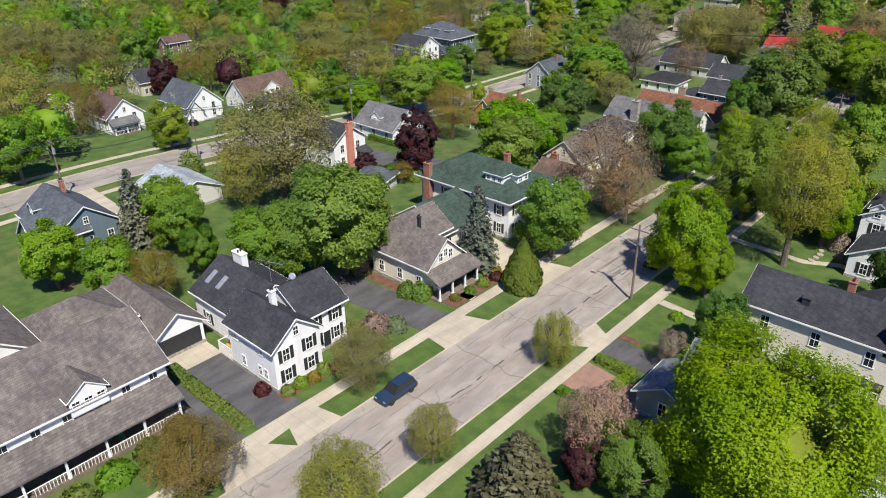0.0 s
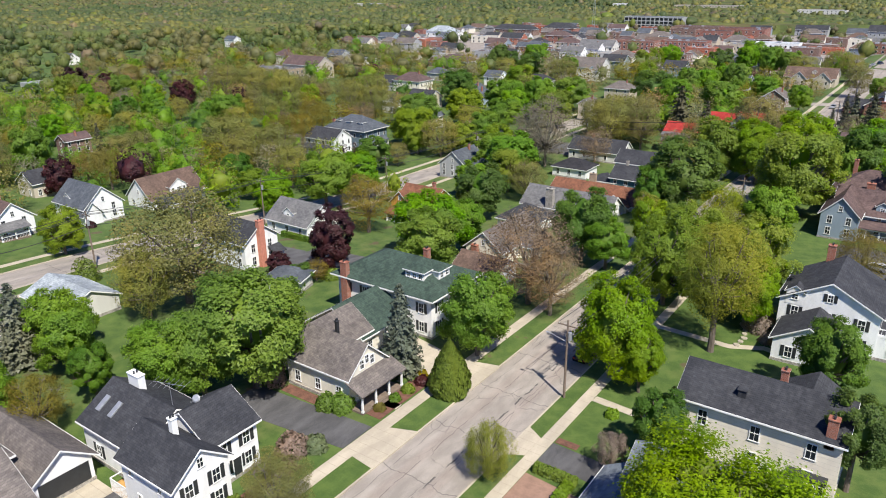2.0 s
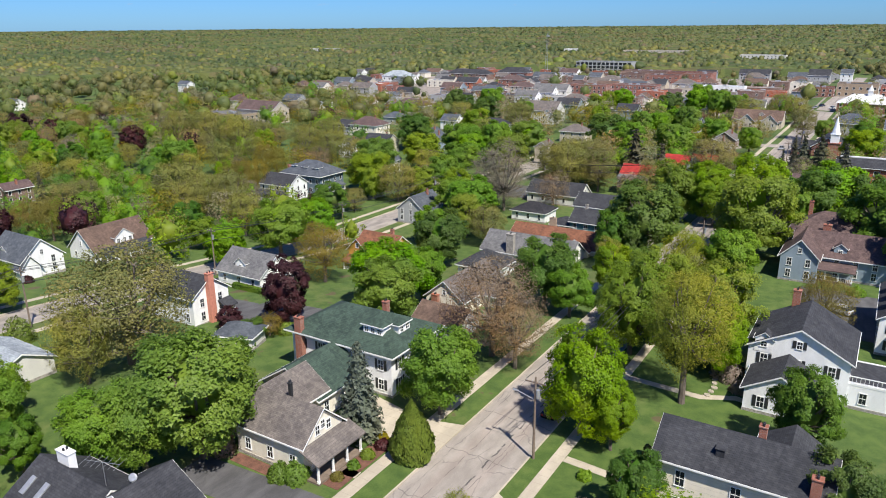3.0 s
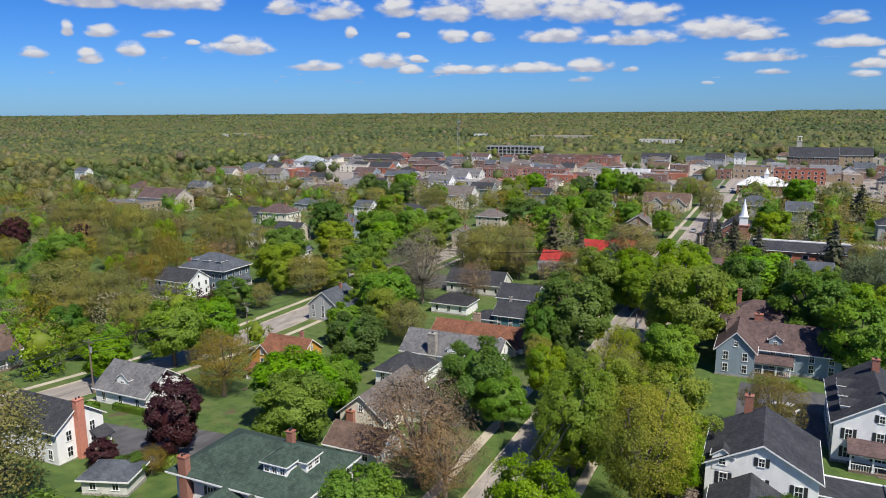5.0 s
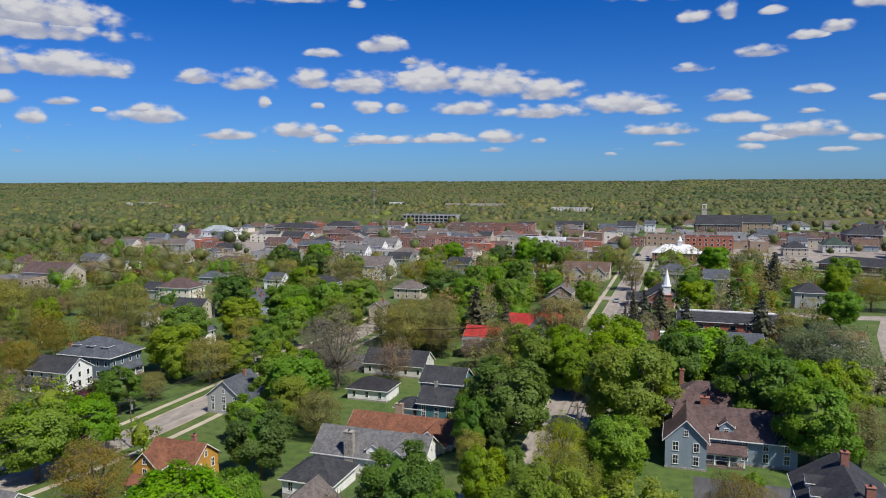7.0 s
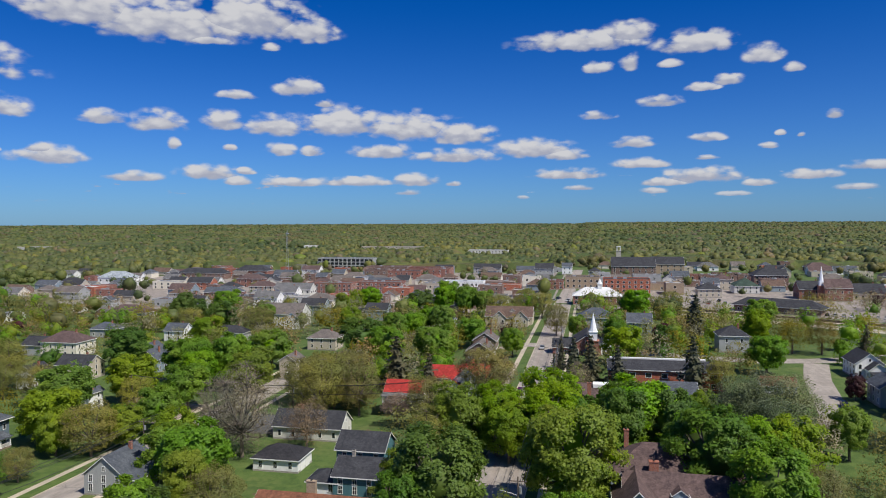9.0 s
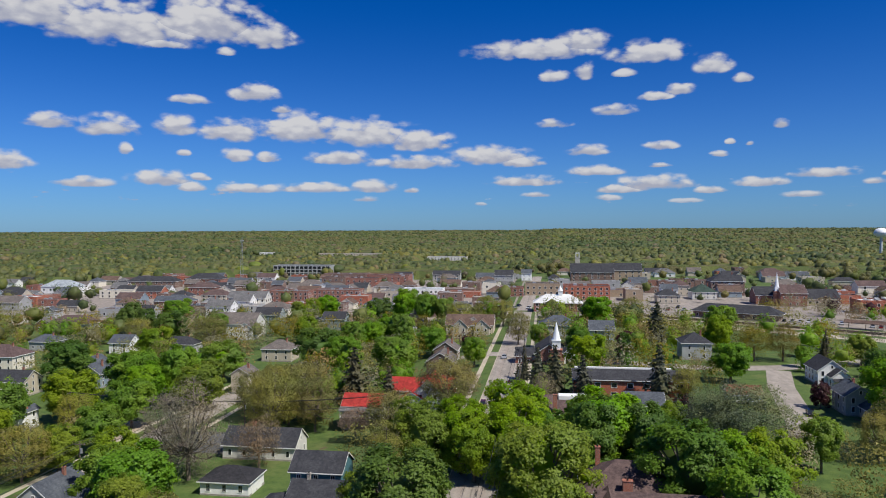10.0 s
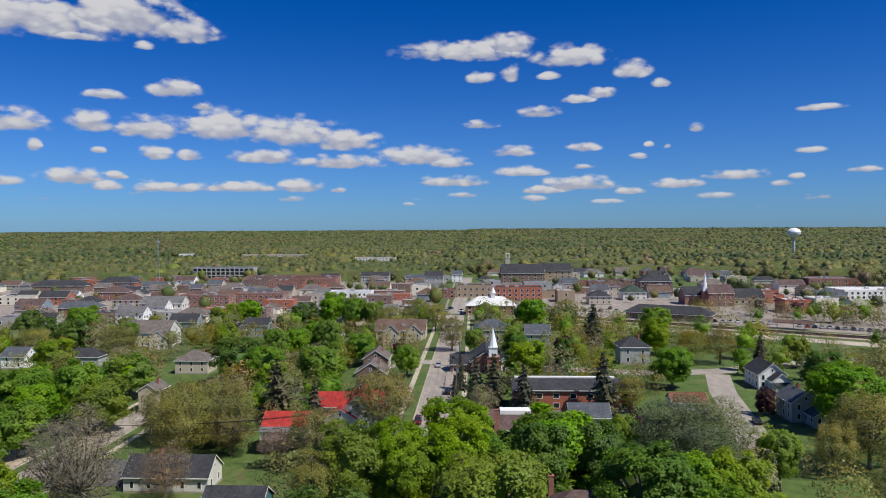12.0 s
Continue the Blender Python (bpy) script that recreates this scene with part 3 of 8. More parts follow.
def limbs(bm, rng, lobes, base, start, r, fine):
    """A tapered trunk that forks into limbs towards the lobes, and twigs beyond them."""
    top = Vector((rng.normal(0, 0.04), rng.normal(0, 0.04), start))
    bar(bm, (0, 0, base), top * 0.5 + Vector((0, 0, base * 0.5)), r * 1.25, r * 0.95, 7)
    bar(bm, top * 0.5 + Vector((0, 0, base * 0.5)), top, r * 0.95, r * 0.75, 7)
    for c, lr in lobes:
        c = Vector(c)
        m = top.lerp(c, 0.5) + Vector((rng.normal(0, 0.05), rng.normal(0, 0.05), -0.05))
        bar(bm, top, m, r * 0.5, r * 0.3, 5, False)
        bar(bm, m, c, r * 0.3, r * 0.14, 5, False)
        for k in range(fine):
            d = Vector(rng.normal(0, 1, 3)).normalized()
            d.z = abs(d.z) * 0.8
            e = c + d * lr * 0.95
            q = c.lerp(e, 0.5) + Vector(rng.normal(0, 0.03, 3))
            bar(bm, c, q, r * 0.13, r * 0.08, 3, False)
            bar(bm, q, e, r * 0.08, r * 0.03, 3, False)
    return bm


# kind: leaf material, leaves near by, leaf size, flatness of the crown, lobes, twigs per lobe, how far leaves fill a lobe
BROAD = {
    "maple": ("maple", 5400, 0.105, 0.94, 64, 0, 0.4, BARK),
    "dark_maple": ("dark", 5000, 0.105, 0.98, 56, 0, 0.4, BARK),
    "spring_maple": ("lime", 6200, 0.088, 1.02, 70, 0, 0.45, BARK),
    "upright_maple": ("lime", 10500, 0.058, 1.1, 100, 0, 0.4, BARK),
    "linden": ("linden", 6600, 0.066, 1.08, 18, 3, 0.0, BARK),
    "elm": ("olive", 8000, 0.060, 1.0, 18, 5, 0.0, BARK),
    "sycamore": ("grey", 7000, 0.040, 1.1, 26, 16, 0.0, PALEBARK),
    "oak": ("tan", 3600, 0.058, 1.0, 20, 12, 0.0, PALEBARK),
    "locust": ("gold", 7000, 0.055, 0.98, 16, 3, 0.0, BARK),
    "copper_beech": ("purple", 4800, 0.10, 1.1, 50, 0, 0.4, BARK),
    "crabapple": ("pink", 3600, 0.08, 0.9, 14, 3, 0.0, BARK),
    "willow": ("willow", 8000, 0.055, 0.95, 16, 2, 0.0, BARK),
}
WORDS = {
    "maple": "broad maple in full green leaf",
    "dark_maple": "rounded dark green shade tree",
    "upright_maple": "large maple with upright tufts of yellow-green leaf",
    "spring_maple": "maple in fresh yellow-green spring leaf",
    "linden": "young tree in thin yellow-green spring leaf",
    "elm": "tall shade tree with sparse olive buds",
    "sycamore": "pale sycamore with bare limbs and few buds",
    "oak": "large tan oak still nearly bare",
    "locust": "young tree with golden spring leaves",
    "copper_beech": "copper beech with dark purple leaves",
    "crabapple": "low crabapple in pale pink blossom",
    "willow": "soft grey-green willow with fine leaves",
    "spruce": "tall dark green spruce with layered boughs",
    "blue_spruce": "blue-green spruce with layered boughs",
    "arborvitae": "dense egg-shaped green evergreen",
}
PROTO = {}


def broad_tree(kind, lod, seed):
    leaf, count, size, flat, nl, twigs, hollow, bark = BROAD[kind]
    rng = np.random.default_rng(seed * 97 + len(kind))
    lobes = lobes_of(rng, nl, flat, 0.78 if hollow else 1.0)
    tall = 1.5 if kind == "upright_maple" else 0.8
    e = new("tree")
    bm = bmesh.new()
    if lod < 2 or twigs > 4:
        limbs(bm, rng, lobes, -2.2, -0.55, 0.075 if lod < 2 else 0.06, twigs)
    else:
        bar(bm, (0, 0, -2.2), (0, 0, -0.3), 0.08, 0.05, 5)
    part("trunk", bm, bark, e)
    k = (8.5 if kind == "upright_maple" else 5.0, 3.4, 2.2)[lod] * (1.0 if hollow else 0.8)
    if hollow:
        cen = np.array([c for c, _ in lobes]) * 0.9
        rad = np.array([[r, r, r * min(tall, 1.2)] for _, r in lobes]) * 0.5
        cen, rad = np.concatenate([cen, [[0, 0, -0.08]]]), np.concatenate([rad, [[0.6, 0.6, 0.6 * flat]]])
        mass("inner_foliage", cen, rad, 1, rng, LEAVES[leaf], e, 0.25)
        p, out = broad_crown(rng, lobes, int(count * k), flat, hollow, tall)
    else:
        p, out = airy_crown(rng, lobes, int(count * k), flat)
    cards("crown", p, out, size * ((0.44, 0.54, 0.66) if hollow else (0.44, 0.5, 0.62))[lod], rng, LEAVES[leaf], e, droop=0.8 if kind == "willow" else 0.0)
    return e


def conifer(kind, lod, seed):
    """A spire of drooping boughs, height 1 and radius 1 at the foot."""
    rng = np.random.default_rng(seed * 131 + 7)
    e = new("tree")
    bm = bmesh.new()
    bar(bm, (0, 0, -0.04), (0, 0, 0.5), 0.10, 0.06, 6)
    bar(bm, (0, 0, 0.5), (0, 0, 0.97), 0.06, 0.01, 6)
    part("trunk", bm, BARK, e)
    bm = bmesh.new()
    for z0, z1, r0 in ((0.06, 0.42, 0.66), (0.3, 0.68, 0.46), (0.55, 0.96, 0.27)):
        bar(bm, (0, 0, z0), (0, 0, z1), r0, 0.02, 9)
    part("inner_foliage", bm, LEAVES["blue" if kind == "blue_spruce" else "spruce"], e)
    P, N = [], []
    lod = max(0, lod - 1)
    tiers = 21 if lod == 0 else 13
    for i in range(tiers):
        z = 0.07 + 0.9 * (i / (tiers - 1)) ** 0.95
        reach = (1 - z) ** 0.85 * 1.02 + 0.03
        arms = int((15 if lod == 0 else 9) * (0.45 + 0.55 * reach)) + 3
        for j in range(arms):
            a = j * 2 * math.pi / arms + i * 1.3 + rng.normal(0, 0.2)
            long = reach * rng.uniform(0.72, 1.12)
            for s in np.linspace(0.18, 1.0, int((30 if lod == 0 else 14) * long) + 2):
                r = long * s
                P.append((math.cos(a) * r + rng.normal(0, 0.045), math.sin(a) * r + rng.normal(0, 0.045), z - 0.05 * s * s + 0.03 * (s > 0.9) + rng.normal(0, 0.006)))
                N.append((math.cos(a) * 0.4, math.sin(a) * 0.4, 0.9))
    P, N = np.array(P), np.array(N)
    ob = cards("crown", P, N, 0.13 if lod == 0 else 0.2, rng, LEAVES["blue" if kind == "blue_spruce" else "spruce"], e, lean=0.35)
    # boughs are flat: sprays are squeezed to the height of the spire
    co = np.empty(len(ob.data.vertices) * 3)
    ob.data.vertices.foreach_get("co", co)
    co = co.reshape(-1, 3)
    mid = np.repeat(P, 3, axis=0)
    co[:, 2] = mid[:, 2] + (co[:, 2] - mid[:, 2]) * 0.33
    ob.data.vertices.foreach_set("co", co.ravel())
    return e


def evergreen_egg(seed):
    """A dense evergreen, egg-shaped, height 1 and radius 1."""
    rng = np.random.default_rng(seed)
    e = new("tree")
    part("trunk", bar(bmesh.new(), (0, 0, -0.03), (0, 0, 0.4), 0.09, 0.06, 6), BARK, e)
    n = 8000
    z = rng.uniform(0.02, 1, n)
    a = rng.uniform(0, 2 * math.pi, n)
    r = np.where(z > 0.26, np.clip(1 - (np.abs(z - 0.26) / 0.74) ** 1.35, 0, 1), np.sqrt(np.clip(1 - ((0.26 - z) / 0.42) ** 2, 0, 1)))
    r = r * (1 - 0.2 * rng.random(n) ** 2) * (1 + 0.09 * np.sin(a * 5 + z * 9) * np.cos(z * 17 + a * 2))
    p = np.stack([np.cos(a) * r, np.sin(a) * r, z], 1)
    nn = np.stack([np.cos(a), np.sin(a), 0.4 + 0 * a], 1)
    ob = cards("crown", p, nn, 0.12, rng, LEAVES["yew"], e)
    co = np.empty(len(ob.data.vertices) * 3)
    ob.data.vertices.foreach_get("co", co)
    co = co.reshape(-1, 3)
    mid = np.repeat(p, 3, axis=0)
    co[:, 2] = mid[:, 2] + (co[:, 2] - mid[:, 2]) * 0.6
    ob.data.vertices.foreach_set("co", co.ravel())
    return e


tree_rng = random.Random(5)


def tree(kind, x, y, height, radius, lod=2, words=""):
    """A tree of that height and crown radius on the land at (x, y); lod 0 has the finest leaves."""
    variant = tree_rng.randrange(2) if lod else 0
    key = (kind, lod, variant)
    if kind in ("spruce", "blue_spruce"):
        if key not in PROTO:
            PROTO[key] = conifer(kind, lod, variant + 1)
        m = Matrix.LocRotScale((x, y, g(x, y) - 0.1), Euler((0, 0, tree_rng.uniform(0, 6.28))), (radius, radius, height))
    elif kind == "arborvitae":
        if key not in PROTO:
            PROTO[key] = evergreen_egg(variant + 3)
        m = Matrix.LocRotScale((x, y, g(x, y) - 0.1), Euler((0, 0, tree_rng.uniform(0, 6.28))), (radius, radius, height))
    else:
        if key not in PROTO:
            PROTO[key] = broad_tree(kind, lod, variant + 1)
        # the crown's centre sits so that the top is at the height; the trunk reaches below the land
        sz = min(radius * 1.1, height * 0.45)
        zc = g(x, y) + height - sz * 0.98 * BROAD[kind][3]
        sz = max(sz, (zc - g(x, y)) / 2.1)
        m = Matrix.LocRotScale((x, y, zc), Euler((0, 0, tree_rng.uniform(0, 6.28))), (radius, radius, sz))
    t = copy_thing(PROTO[key], m)
    t.name = "tree"
    return tagged(t, words or WORDS[kind], "tree", "trees of the neighbourhood")


def drop_protos():
    """The models that the trees were copied from are not part of the place."""
    for e in PROTO.values():
        for o in (*e.children_recursive, e):
            bpy.data.objects.remove(o)

# ---- houses ----
WIN = {}


def far_window_mesh(w, h):
    """A distant sash window in one piece, frame and dark glass."""
    key = (round(w, 2), round(h, 2))
    if key not in WIN:
        bm, f, a, b = bmesh.new(), 0.1, w / 2, w / 2 - 0.1
        ring = [(-a, -0.05), (a, -0.05), (a, h), (-a, h)]
        hole = [(-b, 0.05), (b, 0.05), (b, h - f), (-b, h - f)]
        solid(bm, [(-0.03, y, z) for y, z in ring] + [(0.07, y, z) for y, z in ring] + [(0.07, y, z) for y, z in hole] + [(0.015, y, z) for y, z in hole],
              [(12, 13, 14, 15), (3, 2, 1, 0)] + [(k, (k + 1) % 4, 4 + (k + 1) % 4, 4 + k) for k in range(4)] + [(4 + k, 4 + (k + 1) % 4, 8 + (k + 1) % 4, 8 + k) for k in range(4)] + [(8 + k, 8 + (k + 1) % 4, 12 + (k + 1) % 4, 12 + k) for k in range(4)])
        bm.faces.ensure_lookup_table()
        bm.faces[0].material_index = 1
        me = WIN[key] = bpy.data.meshes.new("window")
        bm.to_mesh(me)
        bm.free()
        me.materials.append(WHITE)
        me.materials.append(GLASS)
    return WIN[key]


def window_meshes(w, h, grid):
    """Frame and pane of a sash window, facing +x, centred on its foot."""
    key = (round(w, 2), round(h, 2), grid)
    if key not in WIN:
        bm, f = bmesh.new(), 0.09
        box(bm, -0.03, 0.07, -w / 2, -w / 2 + f, 0, h)
        box(bm, -0.03, 0.07, w / 2 - f, w / 2, 0, h)
        box(bm, -0.03, 0.07, -w / 2 + f, w / 2 - f, h - f, h)
        box(bm, -0.03, 0.10, -w / 2 - 0.06, w / 2 + 0.06, -0.07, 0)
        box(bm, -0.03, 0.05, -w / 2 + f, w / 2 - f, h * 0.5 - 0.03, h * 0.5 + 0.03)
        if grid:
            box(bm, -0.03, 0.045, -0.02, 0.02, 0.0, h * 0.5 - 0.03)
            box(bm, -0.03, 0.045, -0.02, 0.02, h * 0.5 + 0.03, h - f)
        fm = bpy.data.meshes.new("window_frame")
        bm.to_mesh(fm)
        bm.free()
        fm.materials.append(WHITE)
        pm = bpy.data.meshes.new("pane")
        bm = boxes((-0.02, 0.02, -w / 2 + f, w / 2 - f, 0.0, h - f))
        bm.to_mesh(pm)
        bm.free()
        pm.materials.append(GLASS)
        sm_ = bpy.data.meshes.new("shutter")
        bm = bmesh.new()
        box(bm, 0.0, 0.05, -0.21, 0.21, 0, h)
        bm.to_mesh(sm_)
        bm.free()
        sm_.materials.append(SHUTTER)
        WIN[key] = fm, pm, sm_
    return WIN[key]


def add_window(house, m, w=0.95, h=1.5, shutters=False, grid=True):
    if math.hypot(house.location.x - 25, house.location.y - 40) > 190:
        shared("window", far_window_mesh(w, h), house, m)
        return
    fm, pm, sm_ = window_meshes(w, h, grid)
    fr = shared("window", fm, house, m)
    shared("pane", pm, fr, Matrix())
    if shutters:
        for s in (-1, 1):
            shared("shutter", sm_, house, m @ Matrix.Translation((0.003, s * (w / 2 + 0.24), 0)))


FACES = {"e": 0, "n": 90, "w": 180, "s": 270}


def prism(bm, L, D, z0, ze, zr, axis):
    """Walls with gable ends: length L along x or y (the ridge's axis), depth D across it."""
    pts = []
    for sx in (-1, 1):
        a = sx * L / 2
        for v, z in ((-D / 2, z0), (D / 2, z0), (D / 2, ze), (0, zr), (-D / 2, ze)):
            pts.append((a, v, z) if axis == "x" else (-v, a, z))
    return solid(bm, pts, [(4, 3, 2, 1, 0), (5, 6, 7, 8, 9), (0, 1, 6, 5), (1, 2, 7, 6), (2, 3, 8, 7), (3, 4, 9, 8), (4, 0, 5, 9)])


def gable_roof(L, D, ze, zr, axis, over=0.45, thick=0.2):
    k = (zr - ze) / (D / 2)
    e, a = D / 2 + over, L / 2 + over * 0.8
    zl = ze - k * over + thick * 0.5
    zt = zr + thick * 0.5
    sec = [(-e, zl), (0, zt), (e, zl), (e, zl + thick), (0, zt + thick), (-e, zl + thick)]
    bm = bmesh.new()
    pts = [((s * a, v, z) if axis == "x" else (-v, s * a, z)) for s in (-1, 1) for v, z in sec]
    solid(bm, pts, [(0, 1, 4, 5), (1, 2, 3, 4), (6, 11, 10, 7), (7, 10, 9, 8), (0, 6, 7, 1), (1, 7, 8, 2), (2, 8, 9, 3), (3, 9, 10, 4), (4, 10, 11, 5), (5, 11, 6, 0)])
    bmesh.ops.recalc_face_normals(bm, faces=bm.faces)
    trim = bmesh.new()
    for s in (-1, 1):
        for v in (-1, 1):
            p = [(s * (a + 0.03), v * e, zl - 0.02), (s * (a + 0.03), v * e, zl + thick - 0.03), (s * (a + 0.03), 0, zt + thick - 0.03), (s * (a + 0.03), 0, zt - 0.02)]
            q = [(x - s * 0.12, y, z) for x, y, z in p]
            r = p + q
            if axis != "x":
                r = [(-y, x, z) for x, y, z in r]
            solid(trim, r, [(0, 1, 2, 3), (7, 6, 5, 4), (0, 4, 5, 1), (1, 5, 6, 2), (2, 6, 7, 3), (3, 7, 4, 0)])
    for v in (-1, 1):
        c = (-a, a, v * e - 0.035 + v * 0.04, v * e + 0.035 + v * 0.04, zl - 0.02, zl + thick - 0.04)
        if axis == "x":
            box(trim, *c)
        else:
            box(trim, -c[3], -c[2], c[0], c[1], c[4], c[5])
    bmesh.ops.recalc_face_normals(trim, faces=trim.faces)
    return bm, trim


def hip_roof(L, D, ze, rise, axis, over=0.55, thick=0.2, flat=0.0):
    """A hipped roof, with a small flat top where flat is given (metres of run left out)."""
    a, e = L / 2 + over, D / 2 + over
    run = min(a, e) - flat
    k = rise / min(L / 2, D / 2)
    zt = ze + k * (run) + thick
    bm = bmesh.new()
    low = [(-a, -e, ze), (a, -e, ze), (a, e, ze), (-a, e, ze)]
    mid = [(x, y, ze + thick) for x, y, z in low]
    tx, ty = a - run, e - run
    if ty < 0.02 and tx < 0.02:
        pts = low + mid + [(0, 0, zt)]
        fs = [(4, 5, 8), (5, 6, 8), (6, 7, 8), (7, 4, 8)]
    elif ty < 0.02:
        pts = low + mid + [(-tx, 0, zt), (tx, 0, zt)]
        fs = [(4, 5, 9, 8), (5, 6, 9), (6, 7, 8, 9), (7, 4, 8)]
    elif tx < 0.02:
        pts = low + mid + [(0, -ty, zt), (0, ty, zt)]
        fs = [(4, 5, 8), (5, 6, 9, 8), (6, 7, 9), (7, 4, 8, 9)]
    else:
        pts = low + mid + [(-tx, -ty, zt), (tx, -ty, zt), (tx, ty, zt), (-tx, ty, zt)]
        fs = [(4, 5, 9, 8), (5, 6, 10, 9), (6, 7, 11, 10), (7, 4, 8, 11), (8, 9, 10, 11)]
    if axis != "x":
        pts = [(-y, x, z) for x, y, z in pts]
    solid(bm, pts, fs + [(3, 2, 1, 0), (0, 1, 5, 4), (1, 2, 6, 5), (2, 3, 7, 6), (3, 0, 4, 7)])
    trim = bmesh.new()
    for s in (-1, 1):
        for c in ((-a - 0.05, a + 0.05, s * (e + 0.02) - 0.04, s * (e + 0.02) + 0.04, ze - 0.04, ze + thick - 0.04), (s * (a + 0.02) - 0.04, s * (a + 0.02) + 0.04, -e + 0.02, e - 0.02, ze - 0.04, ze + thick - 0.04)):
            if axis == "x":
                box(trim, *c)
            else:
                box(trim, -c[3], -c[2], c[0], c[1], c[4], c[5])
    return bm, trim


class House:
    """A house at (x, y), turned by rz degrees; blocks are given in its own metres, x towards the east side."""
    def __init__(self, x, y, rz, wall, roof, label, category="house", group="houses of the neighbourhood", name="house", trim=None, base=None):
        self.base = g(x, y) if base is None else base
        self.ob = thing(name, pose(x, y, self.base, 0, 0, rz), label, category, group)
        self.wall, self.roof, self.trim = wall, roof, trim or WHITE
        self.dark = False

    def put(self, bm, x, y, z=0.0):
        bmesh.ops.translate(bm, verts=bm.verts, vec=(x, y, z))
        return bm

    def block(self, x, y, L, D, ze, rise, axis="x", kind="gable", win="nesw", storeys=2, shutters=False, wall=None, roof=None, spacing=2.5, wsize=(0.95, 1.5), over=0.45, z0=-1.5, attic=True, flat=0.0, floor0=0.95):
        w = bmesh.new()
        lx, ly = (L, D) if axis == "x" else (D, L)
        if kind == "gable":
            prism(w, L, D, z0, ze, ze + rise, axis)
            r, t = gable_roof(L, D, ze, ze + rise, axis, over)
        elif kind == "hip":
            box(w, -lx / 2, lx / 2, -ly / 2, ly / 2, z0, ze)
            r, t = hip_roof(L, D, ze, rise, axis, over, flat=flat)
        else:
            box(w, -lx / 2, lx / 2, -ly / 2, ly / 2, z0, ze)
            r = boxes((-lx / 2 + 0.25, lx / 2 - 0.25, -ly / 2 + 0.25, ly / 2 - 0.25, ze, ze + 0.06))
            t = bmesh.new()
            for s in (-1, 1):
                box(t, -lx / 2 - 0.03, lx / 2 + 0.03, s * (ly / 2 - 0.1) - 0.13, s * (ly / 2 - 0.1) + 0.13, ze - 0.15, ze + rise)
                box(t, s * (lx / 2 - 0.1) - 0.13, s * (lx / 2 - 0.1) + 0.13, -ly / 2 + 0.03, ly / 2 - 0.03, ze - 0.15, ze + rise)
        bmesh.ops.recalc_face_normals(w, faces=w.faces)
        part("wall", self.put(w, x, y), wall or self.wall, self.ob)
        part("roof", self.put(r, x, y), roof or self.roof, self.ob)
        part("roof_trim", self.put(t, x, y), self.trim, self.ob)
        base = part("foundation", self.put(boxes((-lx / 2 - 0.06, lx / 2 + 0.06, -ly / 2 - 0.06, ly / 2 + 0.06, z0, 0.42)), x, y), STONE, self.ob)
        step = (ze - 0.5) / max(1, storeys)
        for f in win:
            turn = FACES[f]
            half, width = (lx / 2, ly) if f in "ew" else (ly / 2, lx)
            n = max(1, int((width - 0.8) / spacing))
            m = Matrix.Translation((x, y, 0)) @ pose(0, 0, 0, 0, 0, turn)
            for s in range(storeys):
                z = floor0 + s * step
                for i in range(n):
                    v = (i - (n - 1) / 2) * width / n
                    add_window(self.ob, m @ Matrix.Translation((half, v, z)), *wsize, shutters=shutters)
            gable_end = kind == "gable" and ((axis == "x" and f in "ew") or (axis == "y" and f in "ns"))
            if gable_end and attic and rise > 2.0:
                add_window(self.ob, m @ Matrix.Translation((half, 0, ze + rise * 0.22)), 0.75, 1.05, shutters=shutters and rise > 2.6)
        return self

    def chimney(self, x, y, z0, z1, w=0.75, d=0.75, mat=None):
        c = part("chimney", boxes((x - w / 2, x + w / 2, y - d / 2, y + d / 2, z0, z1), (x - w / 2 - 0.07, x + w / 2 + 0.07, y - d / 2 - 0.07, y + d / 2 + 0.07, z1, z1 + 0.14), bevel=0.02), mat or BRICK, self.ob)
        bm = bmesh.new()
        for s in (-1, 1):
            bar(bm, (x, y + s * d * 0.22, z1 + 0.1), (x, y + s * d * 0.22, z1 + 0.42), 0.12, 0.11, 8)
        part("flue", bm, SHUTTER, c)
        return self

    def dormer(self, x, y, z, face="e", w=1.8, h=1.5, deep=2.2, kind="gable", n=1):
        """A roof dormer whose front stands at (x, y), its sill at z."""
        turn = pose(0, 0, 0, 0, 0, FACES[face])
        e = new("dormer")
        e.parent = self.ob
        e.matrix_basis = Matrix.Translation((x, y, z)) @ turn
        wl = bmesh.new()
        if kind == "gable":
            prism(wl, deep, w, -0.6, h, h + w * 0.38, "x")
            r, t = gable_roof(deep, w, h, h + w * 0.38, "x", 0.22, 0.12)
        else:
            box(wl, -deep / 2, deep / 2, -w / 2, w / 2, -0.6, h)
            r, t = hip_roof(deep, w, h, w * 0.3, "x", 0.25, 0.12)
        for b in (wl, r, t):
            bmesh.ops.translate(b, verts=b.verts, vec=(-deep / 2, 0, 0))
        bmesh.ops.recalc_face_normals(wl, faces=wl.faces)
        part("dormer_wall", wl, self.wall, e)
        part("dormer_roof", r, self.roof, e)
        part("dormer_trim", t, self.trim, e)
        fm, pm, _ = window_meshes(min(0.85, w / n - 0.3), h - 0.4, True)
        for i in range(n):
            mm = Matrix.Translation((0, (i - (n - 1) / 2) * (w / n), 0.15))
            shared("window_frame", fm, e, mm)
            shared("pane", pm, e, mm)
        return self

